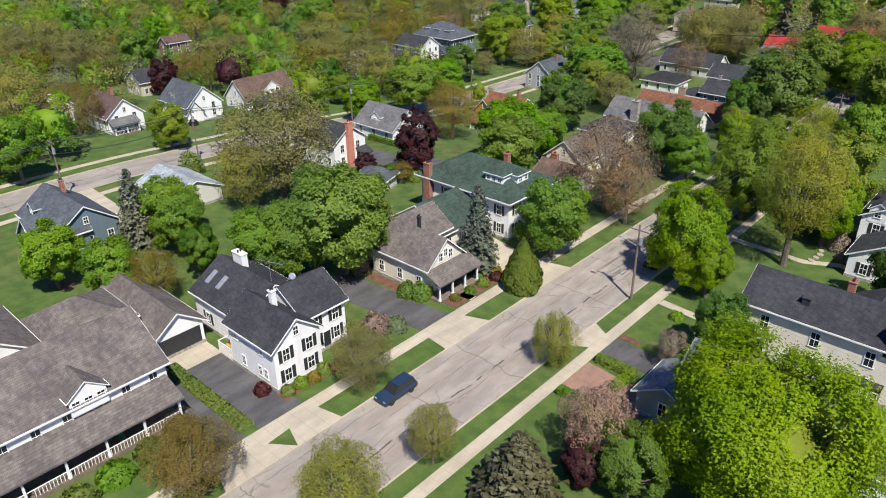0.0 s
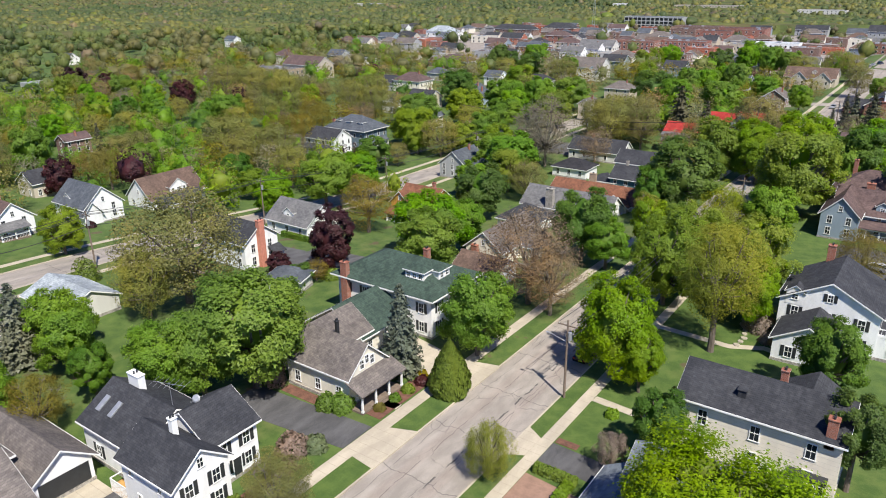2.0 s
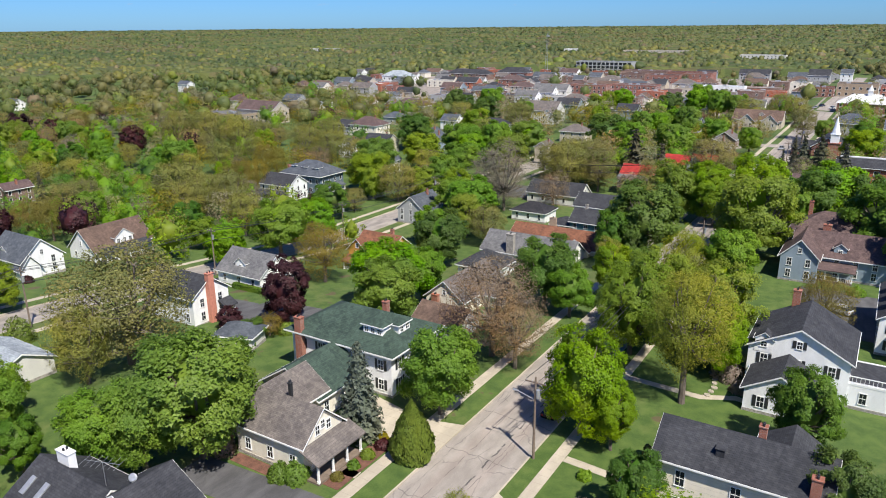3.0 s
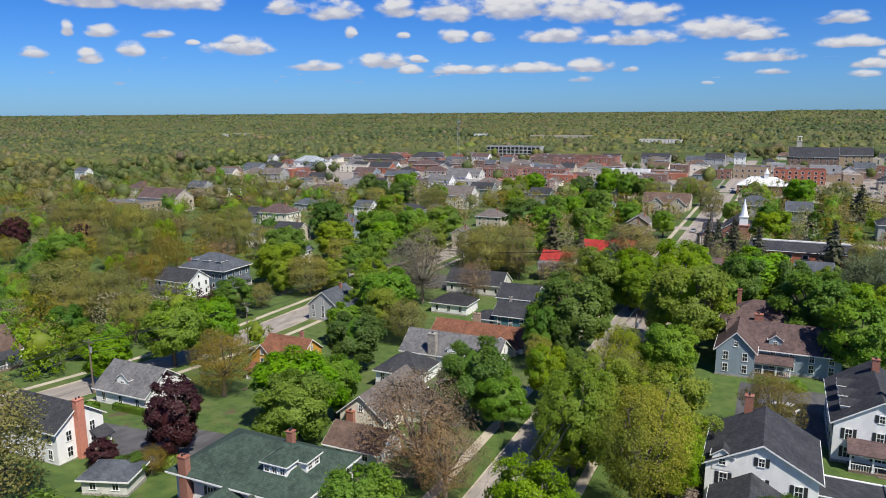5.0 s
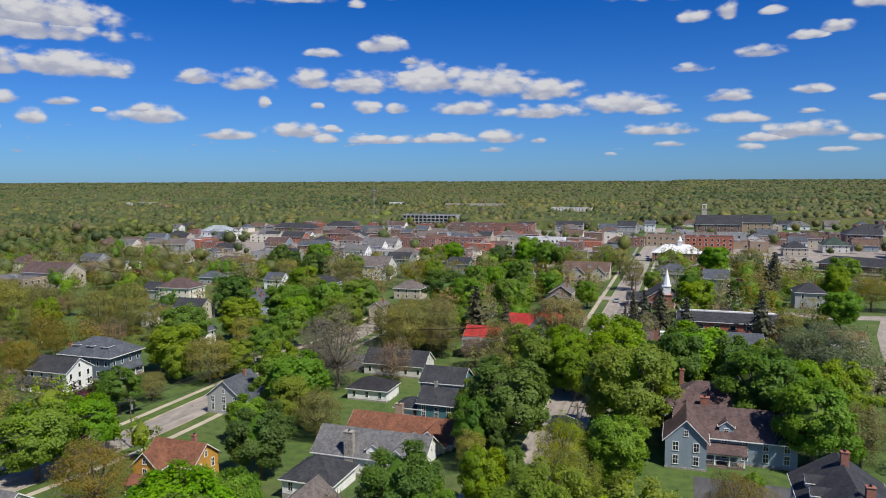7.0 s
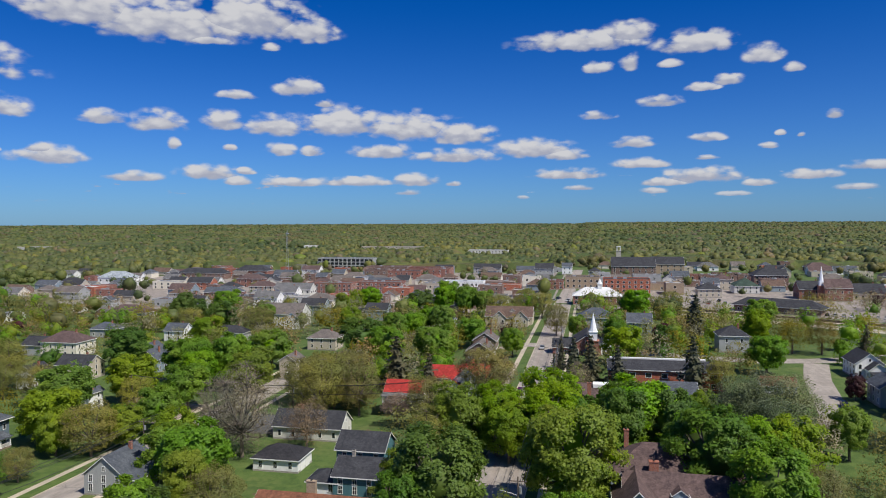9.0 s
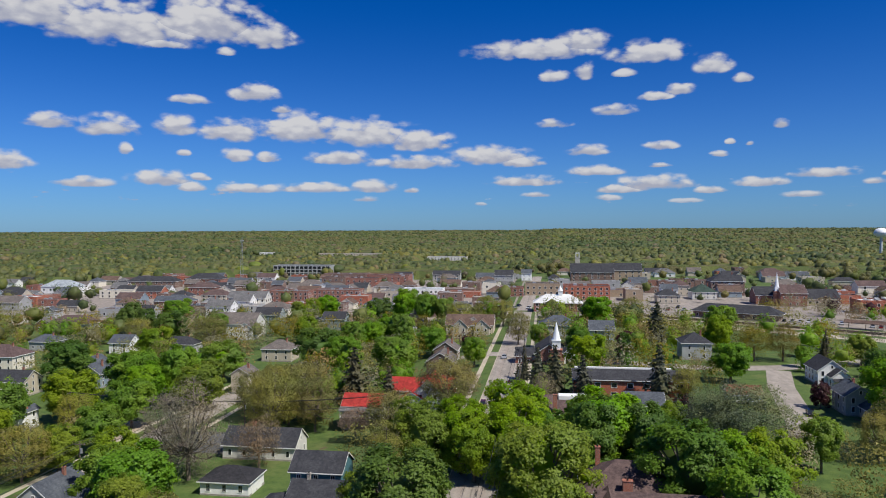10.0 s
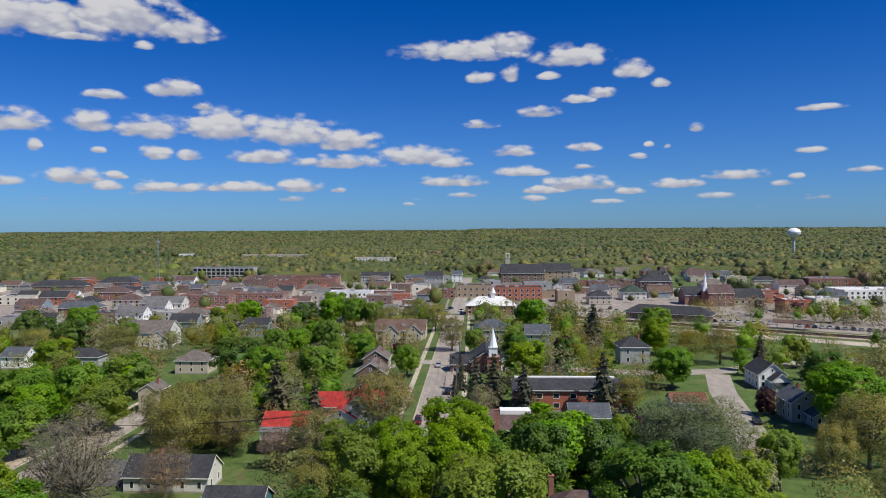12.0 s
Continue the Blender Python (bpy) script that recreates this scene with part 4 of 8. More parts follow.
    def porch(self, x, y, L, D, h=2.7, face="e", posts=4, rise=1.0, rail=True, roof=None, deck=0.45):
        """A porch along a wall: its middle at (x, y) on the wall, L along it, D out from it."""
        e = new("porch")
        e.parent = self.ob
        e.matrix_basis = Matrix.Translation((x, y, 0)) @ pose(0, 0, 0, 0, 0, FACES[face])
        part("deck", boxes((0.0, D, -L / 2, L / 2, -1.2, deck), (D, D + 0.35, -0.7, 0.7, -1.2, deck * 0.5)), DARKWOOD, e)
        bm = bmesh.new()
        o, t = 0.35, 0.16
        solid(bm, [(0, -L / 2 - o, h + rise), (D + o, -L / 2 - o, h), (D + o, L / 2 + o, h), (0, L / 2 + o, h + rise),
                   (0, -L / 2 - o, h + rise + t), (D + o, -L / 2 - o, h + t), (D + o, L / 2 + o, h + t), (0, L / 2 + o, h + rise + t)],
              [(3, 2, 1, 0), (4, 5, 6, 7), (0, 1, 5, 4), (1, 2, 6, 5), (2, 3, 7, 6), (3, 0, 4, 7)])
        part("porch_roof", bm, roof or self.roof, e)
        part("beam", boxes((D - 0.22, D - 0.02, -L / 2, L / 2, h - 0.3, h + 0.02)), self.trim, e)
        for i in range(posts):
            v = -L / 2 + 0.12 + (L - 0.24) * i / max(1, posts - 1)
            part("post", boxes((D - 0.22, D - 0.02, v - 0.1, v + 0.1, deck, h - 0.3), (D - 0.26, D + 0.02, v - 0.14, v + 0.14, deck, deck + 0.3)), self.trim, e)
        if rail:
            bm = boxes((D - 0.15, D - 0.08, -L / 2, L / 2, deck + 0.8, deck + 0.88))
            part("railing", bm, self.trim, e)
            k = int(L / 0.3)
            slim = None
            for i in range(k):
                v = -L / 2 + L * (i + 0.5) / k
                if abs(v) > 0.75 and slim is None:
                    slim = part("baluster", boxes((-0.02, 0.02, -0.025, 0.025, 0, 0.8)), self.trim, e)
                    slim.matrix_basis = Matrix.Translation((D - 0.115, v, deck))
                elif abs(v) > 0.75:
                    shared("baluster", slim.data, e, Matrix.Translation((D - 0.115, v, deck)))
        return self

    def door(self, x, y, z=0.4, face="e", mat=None, w=0.95, h=2.05):
        m = Matrix.Translation((x, y, z)) @ pose(0, 0, 0, 0, 0, FACES[face])
        d = part("door", boxes((-0.03, 0.04, -w / 2, w / 2, 0, h), (0.04, 0.06, -w / 2 + 0.12, w / 2 - 0.12, 0.2, 0.9), (0.04, 0.06, -w / 2 + 0.12, w / 2 - 0.12, 1.05, h - 0.15)), mat or SHUTTER, self.ob)
        d.matrix_basis = m
        fr = part("door_frame", boxes((-0.03, 0.07, -w / 2 - 0.12, -w / 2, 0, h + 0.12), (-0.03, 0.07, w / 2, w / 2 + 0.12, 0, h + 0.12), (-0.03, 0.07, -w / 2, w / 2, h, h + 0.12)), self.trim, d)
        part("handle", boxes((0.06, 0.10, w / 2 - 0.14, w / 2 - 0.09, 0.95, 1.05)), METAL, d)
        return self

    def garage_door(self, x, y, face="e", w=2.6, h=2.1, n=1):
        for i in range(n):
            bm = boxes((-0.03, 0.03, -w / 2, w / 2, 0.02, h))
            for k in range(4):
                box(bm, 0.03, 0.045, -w / 2 + 0.05, w / 2 - 0.05, 0.06 + k * h / 4, 0.02 + (k + 1) * h / 4 - 0.04)
            d = part("garage_door", bm, self.trim, self.ob)
            d.matrix_basis = Matrix.Translation((x, y, 0)) @ pose(0, 0, 0, 0, 0, FACES[face]) @ Matrix.Translation((0, (i - (n - 1) / 2) * (w + 0.4), 0))
        return self


def roof_mat(kind):
    if kind == "membrane":
        return surface("membrane_roofing", (0.60, 0.60, 0.59), 0.7, 0.12, 0.25, 0.1, 6.0, spots=0.25)
    if kind == "ballast":
        return surface("ballast_roofing", (0.34, 0.315, 0.29), 0.95, 0.18, 0.3, 0.3, 9.0, spots=0.3)
    c = {"charcoal": (0.048, 0.05, 0.057), "slate": (0.088, 0.10, 0.118), "brown": (0.135, 0.092, 0.073), "taupe": (0.15, 0.132, 0.122), "green": (0.05, 0.078, 0.062),
         "rust": (0.19, 0.085, 0.052), "red": (0.36, 0.042, 0.036), "grey": (0.145, 0.145, 0.148), "plum": (0.115, 0.08, 0.076), "ice": (0.33, 0.37, 0.40), "black": (0.035, 0.035, 0.04), "mist": (0.165, 0.19, 0.21)}[kind]
    return shingles(kind + "_shingles", c)


def wall_mat(kind):
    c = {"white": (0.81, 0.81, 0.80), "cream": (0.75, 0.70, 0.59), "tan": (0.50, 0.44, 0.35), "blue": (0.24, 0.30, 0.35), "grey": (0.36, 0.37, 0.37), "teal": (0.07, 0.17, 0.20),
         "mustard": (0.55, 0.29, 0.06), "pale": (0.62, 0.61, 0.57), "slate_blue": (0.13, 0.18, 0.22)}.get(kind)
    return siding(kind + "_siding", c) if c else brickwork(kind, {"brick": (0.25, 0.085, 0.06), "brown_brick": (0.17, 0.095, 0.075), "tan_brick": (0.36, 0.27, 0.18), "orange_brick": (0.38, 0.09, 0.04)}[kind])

# ---- streets and paths ----
LANE = [(0, y) for y in (-60, 20, 120, 220, 320, 470)]
strip("road", LANE, 2 * ROAD_X - 0.02, -DIP, ROAD, "worn pinkish asphalt street with dark crack sealing", "road")
strip("road", [(0, 470), (2, 600), (4, 760)], 9, 0.04, ROAD, "asphalt street that runs on into the town", "road")
for s in (-1, 1):
    strip("kerb", [(s * (ROAD_X + 0.09), y) for y in (-60, 60, 200, 470)], 0.2, 0.02, CONCRETE, "low concrete kerb along the street", "kerb", 0.3)
strip("pavement", [(-8.7, y) for y in (-60, 60, 200, 470)], 1.6, 0.03, CONCRETE, "pale concrete pavement in slabs", "pavement")
strip("pavement", [(7.65, y) for y in (-60, 60, 200, 470)], 1.4, 0.03, CONCRETE, "pale concrete pavement in slabs", "pavement")
strip("road", [(-88.1, y) for y in (-60, 60, 140, 220, 300)], WEST_B - WEST_A - 0.02, -DIP, ROAD, "worn asphalt street under the trees", "road")
for s in (-1, 1):
    strip("kerb", [(-88.1 + s * 4.6, y) for y in (-60, 60, 140, 220, 300)], 0.2, 0.02, CONCRETE, "low concrete kerb along the street", "kerb", 0.3)
    strip("pavement", [(-88.1 + s * 8.3, y) for y in (-60, 60, 140, 220, 300)], 1.5, 0.03, CONCRETE, "pale concrete pavement in slabs", "pavement")
strip("road", [(72, 225), (76, 242), (83, 280), (90, 306)], 7.6, 0.04, ROAD, "brownish asphalt side street", "road")
strip("road", [(-20, 330), (30, 316), (70, 307), (92, 311), (125, 326), (150, 336)], 8, 0.045, ROAD, "asphalt cross street", "road")
strip("road", [(40, 445), (120, 397), (200, 349), (300, 289)], 11, 0.045, CONCRETE, "pale concrete road beside the railway", "road")
strip("road", [(40, 468), (120, 420), (200, 372), (300, 312)], 15, 0.05, GRAVEL, "pale gravel bed of the railway", "railway")
patch("road", [(95, 448), (150, 415), (300, 325), (330, 450), (180, 500), (100, 505)], 0.06, paving("car_park", (0.27, 0.235, 0.205), stain=0.25), "pale car park with faded bays", "car park", 2.0)
patch("road", [(-118, 221), (-97, 221), (-97, 243), (-118, 243)], 0.06, GRAVEL, "pale gravel lot among the trees", "car park", 1.5)
patch("road", [(-82, 218), (-60, 218), (-60, 236), (-82, 236)], 0.06, DRIVE, "dark asphalt lot among the trees", "car park", 1.5)
# driveways and garden paths
patch("driveway", [(-26.5, 28.2), (-9.6, 28.2), (-9.6, 33.4), (-26.0, 32.6)], 0.025, DRIVE, "dark asphalt driveway of the white house", "driveway")
patch("driveway", [(-26.0, 24.9), (-9.6, 23.6), (-9.6, 26.6), (-26, 26.9)], 0.025, DRIVE, "dark asphalt driveway beside a planted strip", "driveway")
patch("driveway", [(-9.5, 22.8), (-4.9, 21.5), (-4.9, 34.6), (-9.5, 33.6)], 0.034, CONCRETE, "pale concrete apron of two driveways", "driveway")
patch("driveway", [(-27, 48.6), (-9.6, 50.6), (-9.6, 55.4), (-27, 54.2)], 0.025, DRIVE, "grey asphalt driveway beside the porch house", "driveway")
patch("driveway", [(-9.5, 50.4), (-4.9, 49.8), (-4.9, 57.6), (-9.5, 55.8)], 0.034, CONCRETE, "pale concrete apron of a driveway", "driveway")
patch("driveway", [(-19, 66.5), (-9.6, 67.5), (-9.6, 73.5), (-19, 75.5)], 0.025, CONCRETE, "pale concrete forecourt of the green-roofed house", "driveway")
patch("driveway", [(-9.5, 68.2), (-4.9, 67.0), (-4.9, 75.0), (-9.5, 73.8)], 0.034, CONCRETE, "pale concrete apron of a driveway", "driveway")
patch("driveway", [(8.4, 60.6), (18, 60.2), (18, 63.8), (8.4, 64.2)], 0.025, DRIVE, "dark asphalt driveway beside a hedge", "driveway")
patch("driveway", [(4.9, 59.5), (6.93, 60.6), (6.93, 64.2), (4.9, 65.4)], 0.034, CONCRETE, "pale concrete apron of a driveway", "driveway")
strip("path", [(8.4, 74.8), (16, 74.2), (20, 74)], 1.2, 0.03, CONCRETE, "narrow concrete garden path", "path")
strip("path", [(8.4, 97.5), (18, 97), (22, 99), (27, 98)], 1.2, 0.03, CONCRETE, "narrow concrete garden path", "path")
strip("path", [(-9.6, 60.2), (-12, 60.0)], 1.2, 0.03, CONCRETE, "narrow concrete path to the porch", "path")
patch("driveway", [(8.4, 52.5), (17.5, 52), (17.5, 57.5), (8.4, 58.2)], 0.022, surface("brick_dust", (0.27, 0.165, 0.12), 0.95, 0.2, 0.9, 0.3, 9), "reddish brick-dust forecourt", "driveway")
patch("driveway", [(-59.5, 84), (-44, 88), (-46, 99), (-60, 98)], 0.025, DRIVE, "grey asphalt yard behind the houses", "driveway")
patch("driveway", [(-83.4, 41), (-62, 40), (-62, 44), (-83.4, 45)], 0.025, CONCRETE, "pale concrete driveway", "driveway")
patch("driveway", [(24, 128), (38, 128), (38, 150), (24, 150)], 0.025, DRIVE, "grey asphalt yard between the houses", "driveway")
for x0, x1, y0, y1, w in ((-12.2, -9.8, 57, 66, "porch"), (-15.5, -13.2, 56.6, 57.6, "corner"), (-24, -17.8, 55, 56.6, "side"), (-12.7, -11.0, 32.4, 46, "white house"), (8.5, 11, 64.4, 65.4, "lawn")):
    patch("flower_bed", [(x0, y0), (x1, y0), (x1, y1), (x0, y1)], 0.03, MULCH, "reddish bark mulch flower bed", "flower bed")

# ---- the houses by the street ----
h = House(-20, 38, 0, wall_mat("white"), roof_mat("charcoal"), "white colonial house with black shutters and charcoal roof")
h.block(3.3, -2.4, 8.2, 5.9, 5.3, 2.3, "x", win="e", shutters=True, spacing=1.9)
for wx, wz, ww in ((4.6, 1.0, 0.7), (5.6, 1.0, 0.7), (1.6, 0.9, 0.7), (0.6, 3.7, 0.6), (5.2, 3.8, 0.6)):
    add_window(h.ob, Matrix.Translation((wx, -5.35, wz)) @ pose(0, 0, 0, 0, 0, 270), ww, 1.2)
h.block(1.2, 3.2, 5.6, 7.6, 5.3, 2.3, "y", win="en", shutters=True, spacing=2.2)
h.block(-5.8, 0.8, 10.4, 8.6, 4.4, 2.7, "x", win="sw", storeys=1, spacing=3.2, shutters=True)
h.chimney(-7.8, 1.4, 4, 8.5, 1.9, 0.8, WHITE).chimney(3.4, -2.0, 6, 9.2, 0.6, 0.6, WHITE)
h.door(5.0, 3.2, 0.3)
for sx in (-9.6, -7.4):
    r = part("skylight", boxes((-0.35, 0.35, -0.9, 0.9, 0, 0.12), (-0.27, 0.27, -0.8, 0.8, 0.12, 0.14)), METAL, h.ob, "pale roof window")
    r.matrix_basis = Matrix.Translation((sx, -1.6, 5.93)) @ pose(0, 0, 0, 32.1, 0, 0)
bm = bmesh.new()
bar(bm, (-1.5, 1.2, 6.8), (-1.5, 1.2, 9.8), 0.03, 0.02)
bar(bm, (-3.2, 0.6, 9.6), (0.2, 1.8, 9.6), 0.02, 0.02)
for i in range(7):
    t = i / 6
    bar(bm, (-3.2 + 3.4 * t + 0.35, 0.6 + 1.2 * t - 0.9, 9.62), (-3.2 + 3.4 * t - 0.35, 0.6 + 1.2 * t + 0.9, 9.62), 0.012, 0.012, 4)
part("aerial", bm, METAL, h.ob, "thin metal television aerial")
bm = bmesh.new()
bmesh.ops.create_cone(bm, cap_ends=True, segments=14, radius1=0.42, radius2=0.3, depth=0.1)
d = part("dish", bm, METAL, h.ob, "small grey satellite dish")
d.matrix_basis = Matrix.Translation((0.8, 2.4, 8.1)) @ pose(0, 0, 0, 60, 0, 30)
part("deck", boxes((-3.6, -0.9, -5.3, -3.55, -0.5, 0.7)), surface("cedar", (0.48, 0.27, 0.08), 0.7, 0.2, 2), h.ob, "orange cedar side deck")
bm = boxes((-3.6, -0.9, -5.36, -5.28, 1.5, 1.6), (-3.66, -3.58, -5.3, -3.6, 1.5, 1.6))
part("railing", bm, WHITE, h.ob, "white deck railing")
for i in range(14):
    part("baluster", boxes((-3.6 + i * 0.2, -3.55 + i * 0.2, -5.35, -5.29, 0.0, 1.5)), WHITE, h.ob)

h = House(-25, 11, 0, wall_mat("white"), roof_mat("taupe"), "large white house with taupe shingle roof and long porch")
h.block(0, -1.5, 30, 12, 5.4, 3.6, "y", win="en", spacing=2.6)
h.block(-8.6, 18.9, 13.8, 5.8, 3.0, 2.1, "x", win="", storeys=1, over=0.6)
h.block(-9.5, 11.5, 8, 9, 4.6, 2.4, "x", "hip", win="", storeys=1)
h.block(-11.5, 2, 12, 9, 5.2, 3.2, "x", win="w", spacing=3)
h.dormer(6.35, 6, 5.0, "e", 3.4, 1.2, 4.0, n=3).dormer(6.35, -6, 5.0, "e", 3.4, 1.2, 4.0, n=3)
h.porch(6.0, -1.5, 29, 2.9, 2.7, "e", posts=9, rise=1.2)
# no real opening: a black sheet on the wall stands for the shaded interior
part("garage_opening", boxes((-1.72, -1.66, 16.4, 21.4, 0, 2.5)), SHUTTER, h.ob, "black panel standing for the shade inside the open carport")
part("slab", boxes((-1.6, 1.6, 16.0, 21.8, -0.3, 0.06)), CONCRETE, h.ob, "pale concrete forecourt")

h = House(-19.2, 60, 0, wall_mat("cream"), roof_mat("taupe"), "cream cottage with taupe gabled roof and front porch")
h.block(0, 0, 10.2, 6.4, 4.0, 2.9, "x", win="es", storeys=1, spacing=2.4)
h.block(-5.2, 3.6, 9.5, 7.0, 3.6, 2.6, "y", win="ws", storeys=1)
h.porch(5.1, 0.2, 7.4, 2.2, 2.5, "e", posts=4, rise=1.1, rail=False, deck=0.25)
add_window(h.ob, Matrix.Translation((5.1, -0.9, 4.2)), 0.8, 1.15)
add_window(h.ob, Matrix.Translation((5.1, 0.9, 4.2)), 0.8, 1.15)
h.chimney(-1.6, 2.2, 4.5, 7.2, 0.4, 0.4, SHUTTER)
h.door(5.1, -0.2, 0.3, mat=BRICK)

h = House(-25.2, 76.5, 0, wall_mat("white"), roof_mat("green"), "large white house with green hipped roof and attic dormers")
h.block(0.2, 5.0, 17.2, 11, 6.1, 2.8, "x", "hip", win="nes", shutters=True, spacing=3.0, over=0.8)
h.block(-0.2, -5.6, 9.0, 9.6, 3.2, 3.0, "y", win="se", storeys=1, wall=wall_mat("cream"))
h.dormer(4.6, 1.3, 7.65, "s", 3.2, 1.15, 3.4, "hip", 3).dormer(7.4, 4.6, 7.5, "e", 2.6, 1.15, 3.0, "hip", 2)
h.chimney(-6.6, -0.9, 0, 8.4, 1.2, 0.8).chimney(2.6, 7.0, 7, 9.9, 0.8, 0.8)

h = House(26.8, 74.3, 0, siding("stucco_cream", (0.78, 0.71, 0.60), 0.5), roof_mat("charcoal"), "two-storey cream house with charcoal gabled roof")
h.block(0, 0, 15.2, 7.2, 6.5, 2.5, "x", win="sw", spacing=4.2, wsize=(1.0, 1.7))
h.block(3.5, 5.8, 7, 6, 4.4, 1.8, "y", win="e")
h.chimney(1.2, 1.0, 6.5, 10.0, 0.7, 0.7).chimney(6.4, -3.2, 5.5, 8.6, 0.9, 0.8)
part("roof_vent", boxes((-2.3, -1.5, -2.5, -1.7, 7.2, 8.35), (-2.4, -1.4, -2.6, -1.6, 8.35, 8.43), bevel=0.03), roof_mat("charcoal"), h.ob, "small dark roof vent")
part("bay", boxes((3.6, 6.8, -4.6, -3.55, 0, 2.3), (3.5, 6.9, -4.75, -3.55, 2.3, 2.5)), SHUTTER, h.ob, "dark glazed bay with flat roof")
for i in range(4):
    add_window(h.ob, Matrix.Translation((4.0 + 0.8 * i, -4.6, 0.5)) @ pose(0, 0, 0, 0, 0, 270), 0.7, 1.5, grid=False)

h = House(28.2, 109, 0, wall_mat("white"), roof_mat("charcoal"), "white farmhouse with charcoal roof and black shutters")
h.block(0, 0.3, 11.5, 12, 6.0, 3.2, "y", win="sew", shutters=True, spacing=3.2)
h.block(-1.0, -9, 7, 8, 3.2, 2.3, "y", win="sw", storeys=1, shutters=True)
h.block(9.8, -1.5, 8, 7.5, 3.4, 0.15, "x", "flat", win="s", storeys=1)
h.chimney(-2.0, 6.2, 6, 10.6, 1.0, 0.8)
h.dormer(-4.2, -5.5, 6.0, "s", 2.2, 1.2, 1.5)
bm = bmesh.new()
for (x0, x1, y0, y1) in ((5.9, 13.7, -5.2, -5.1), (13.6, 13.7, -5.1, 2.2)):
    box(bm, x0, x1, y0, y1, 4.35, 4.45)
    box(bm, x0, x1, y0, y1, 3.6, 3.66)
    n = int(max(x1 - x0, y1 - y0) / 0.45)
    for i in range(n + 1):
        px, py = x0 + (x1 - x0) * i / n, y0 + (y1 - y0) * i / n
        bar(bm, (px, py, 3.5), (px, py, 4.4), 0.03, 0.03, 4)
part("balustrade", bm, WHITE, h.ob, "white lattice roof balustrade")

h = House(42.2, 132, 0, wall_mat("white"), roof_mat("charcoal"), "white house with slate-grey roof, black shutters and dormers")
h.block(0, 0, 17, 11, 5.7, 3.5, "y", win="sw", shutters=True, spacing=2.8)
for dy in (-5, -1, 3):
    h.dormer(-4.6, dy, 6.2, "w", 1.7, 1.1, 2.6)
h.chimney(0.2, 4.6, 8, 11.0, 1.0, 0.8).chimney(1.0, -5.6, 8, 10.6, 1.0, 0.8)
h.porch(0.5, -8.5, 8, 2.6, 2.7, "s", posts=4, roof=roof_mat("plum"))

h = House(28, 162, 0, wall_mat("blue"), roof_mat("plum"), "large blue-grey house with brown shingle roofs and brick chimney")
h.block(-5.2, -4, 11, 6.4, 5.0, 3.2, "y", win="sw", spacing=2.4)
h.block(2.5, 0, 19, 9.5, 4.4, 3.6, "x", win="se", spacing=2.6, storeys=2)
h.block(-1.8, 10, 14, 11, 6.0, 3.4, "x", "hip", win="e")
h.dormer(1.2, -4.0, 5.0, "s", 2.2, 1.1, 2.8).chimney(-2.0, 4.6, 5, 8.3, 1.5, 1.0).chimney(-6.0, 12.5, 7, 11, 0.8, 0.8)
h.porch(0.5, -4.7, 7, 2.4, 2.4, "s", posts=4)

h = House(22.5, 60.8, 0, wall_mat("grey"), roof_mat("mist"), "small grey house with blue-slate roof and low porch")
h.block(0.5, 0.8, 9, 6.4, 3.6, 2.0, "x", win="w", storeys=1)
h.block(-3.6, -3.6, 6, 5.5, 2.6, 1.6, "y", win="ws", storeys=1)
h.block(2.5, -3.5, 6, 6, 3.2, 1.9, "y", win="s", storeys=1)

h = House(39, 61, 8, wall_mat("white"), roof_mat("grey"), "white cottage with grey shingle roof")
h.block(0, 0, 12, 8, 3.0, 2.3, "x", win="sw", storeys=1)
h.block(5, -6, 7, 7, 3.0, 2.0, "y", win="sw", storeys=1)

# ---- houses behind, west of the street ----
h = House(-29, 145.5, 0, wall_mat("white"), roof_mat("grey"), "white house with grey roof and tall stone chimney")
h.block(0, 0.5, 20.5, 9.0, 3.4, 3.2, "x", win="se", storeys=1)
h.block(6.5, -2.2, 8.5, 6.5, 3.4, 2.9, "y", win="s", storeys=1)
h.block(-5.5, -10.5, 9, 8.5, 2.7, 2.6, "x", "hip", win="s", storeys=1, roof=roof_mat("charcoal"))
h.dormer(1.0, -3.6, 3.6, "s", 2.4, 1.1, 2.5)
h.chimney(-3.2, -3.9, -0.5, 7.6, 1.7, 1.1, STONE)
h = House(-27.5, 156.5, 0, wall_mat("cream"), roof_mat("rust"), "long cream house with rust-brown shingle roof")
h.block(0, 0, 21, 9, 3.6, 2.7, "x", win="se", storeys=1).block(6.5, -3, 6, 6, 3.6, 2.3, "y", win="s", storeys=1)
h.chimney(-2.0, 1.5, 4, 8.0, 1.6, 0.7, wall_mat("tan_brick"))
h = House(-51.6, 195.4, 0, wall_mat("white"), roof_mat("black"), "low white garage with black hipped roof")
h.block(0, 0, 10.5, 8, 2.8, 2.0, "x", "hip", win="s", storeys=1).garage_door(5.28, 0, "e", 2.4, 2.1, 2)
h = House(-26, 178, 0, wall_mat("teal"), roof_mat("charcoal"), "teal house with charcoal roofs and rear dormer")
h.block(2, -2, 14, 8, 4.2, 2.4, "x", win="se").block(-3.5, 9.5, 10, 8, 5.4, 2.6, "x", win="s").block(-7.2, -2.6, 6, 6, 2.6, 1.4, "x", "hip", win="s", storeys=1, wall=wall_mat("white"))
h.chimney(-2.2, -2.0, 4, 7.8, 0.6, 0.6, STONE)
h = House(-59.8, 132.5, 0, wall_mat("mustard"), roof_mat("rust"), "mustard-yellow house with rust-red gabled roof")
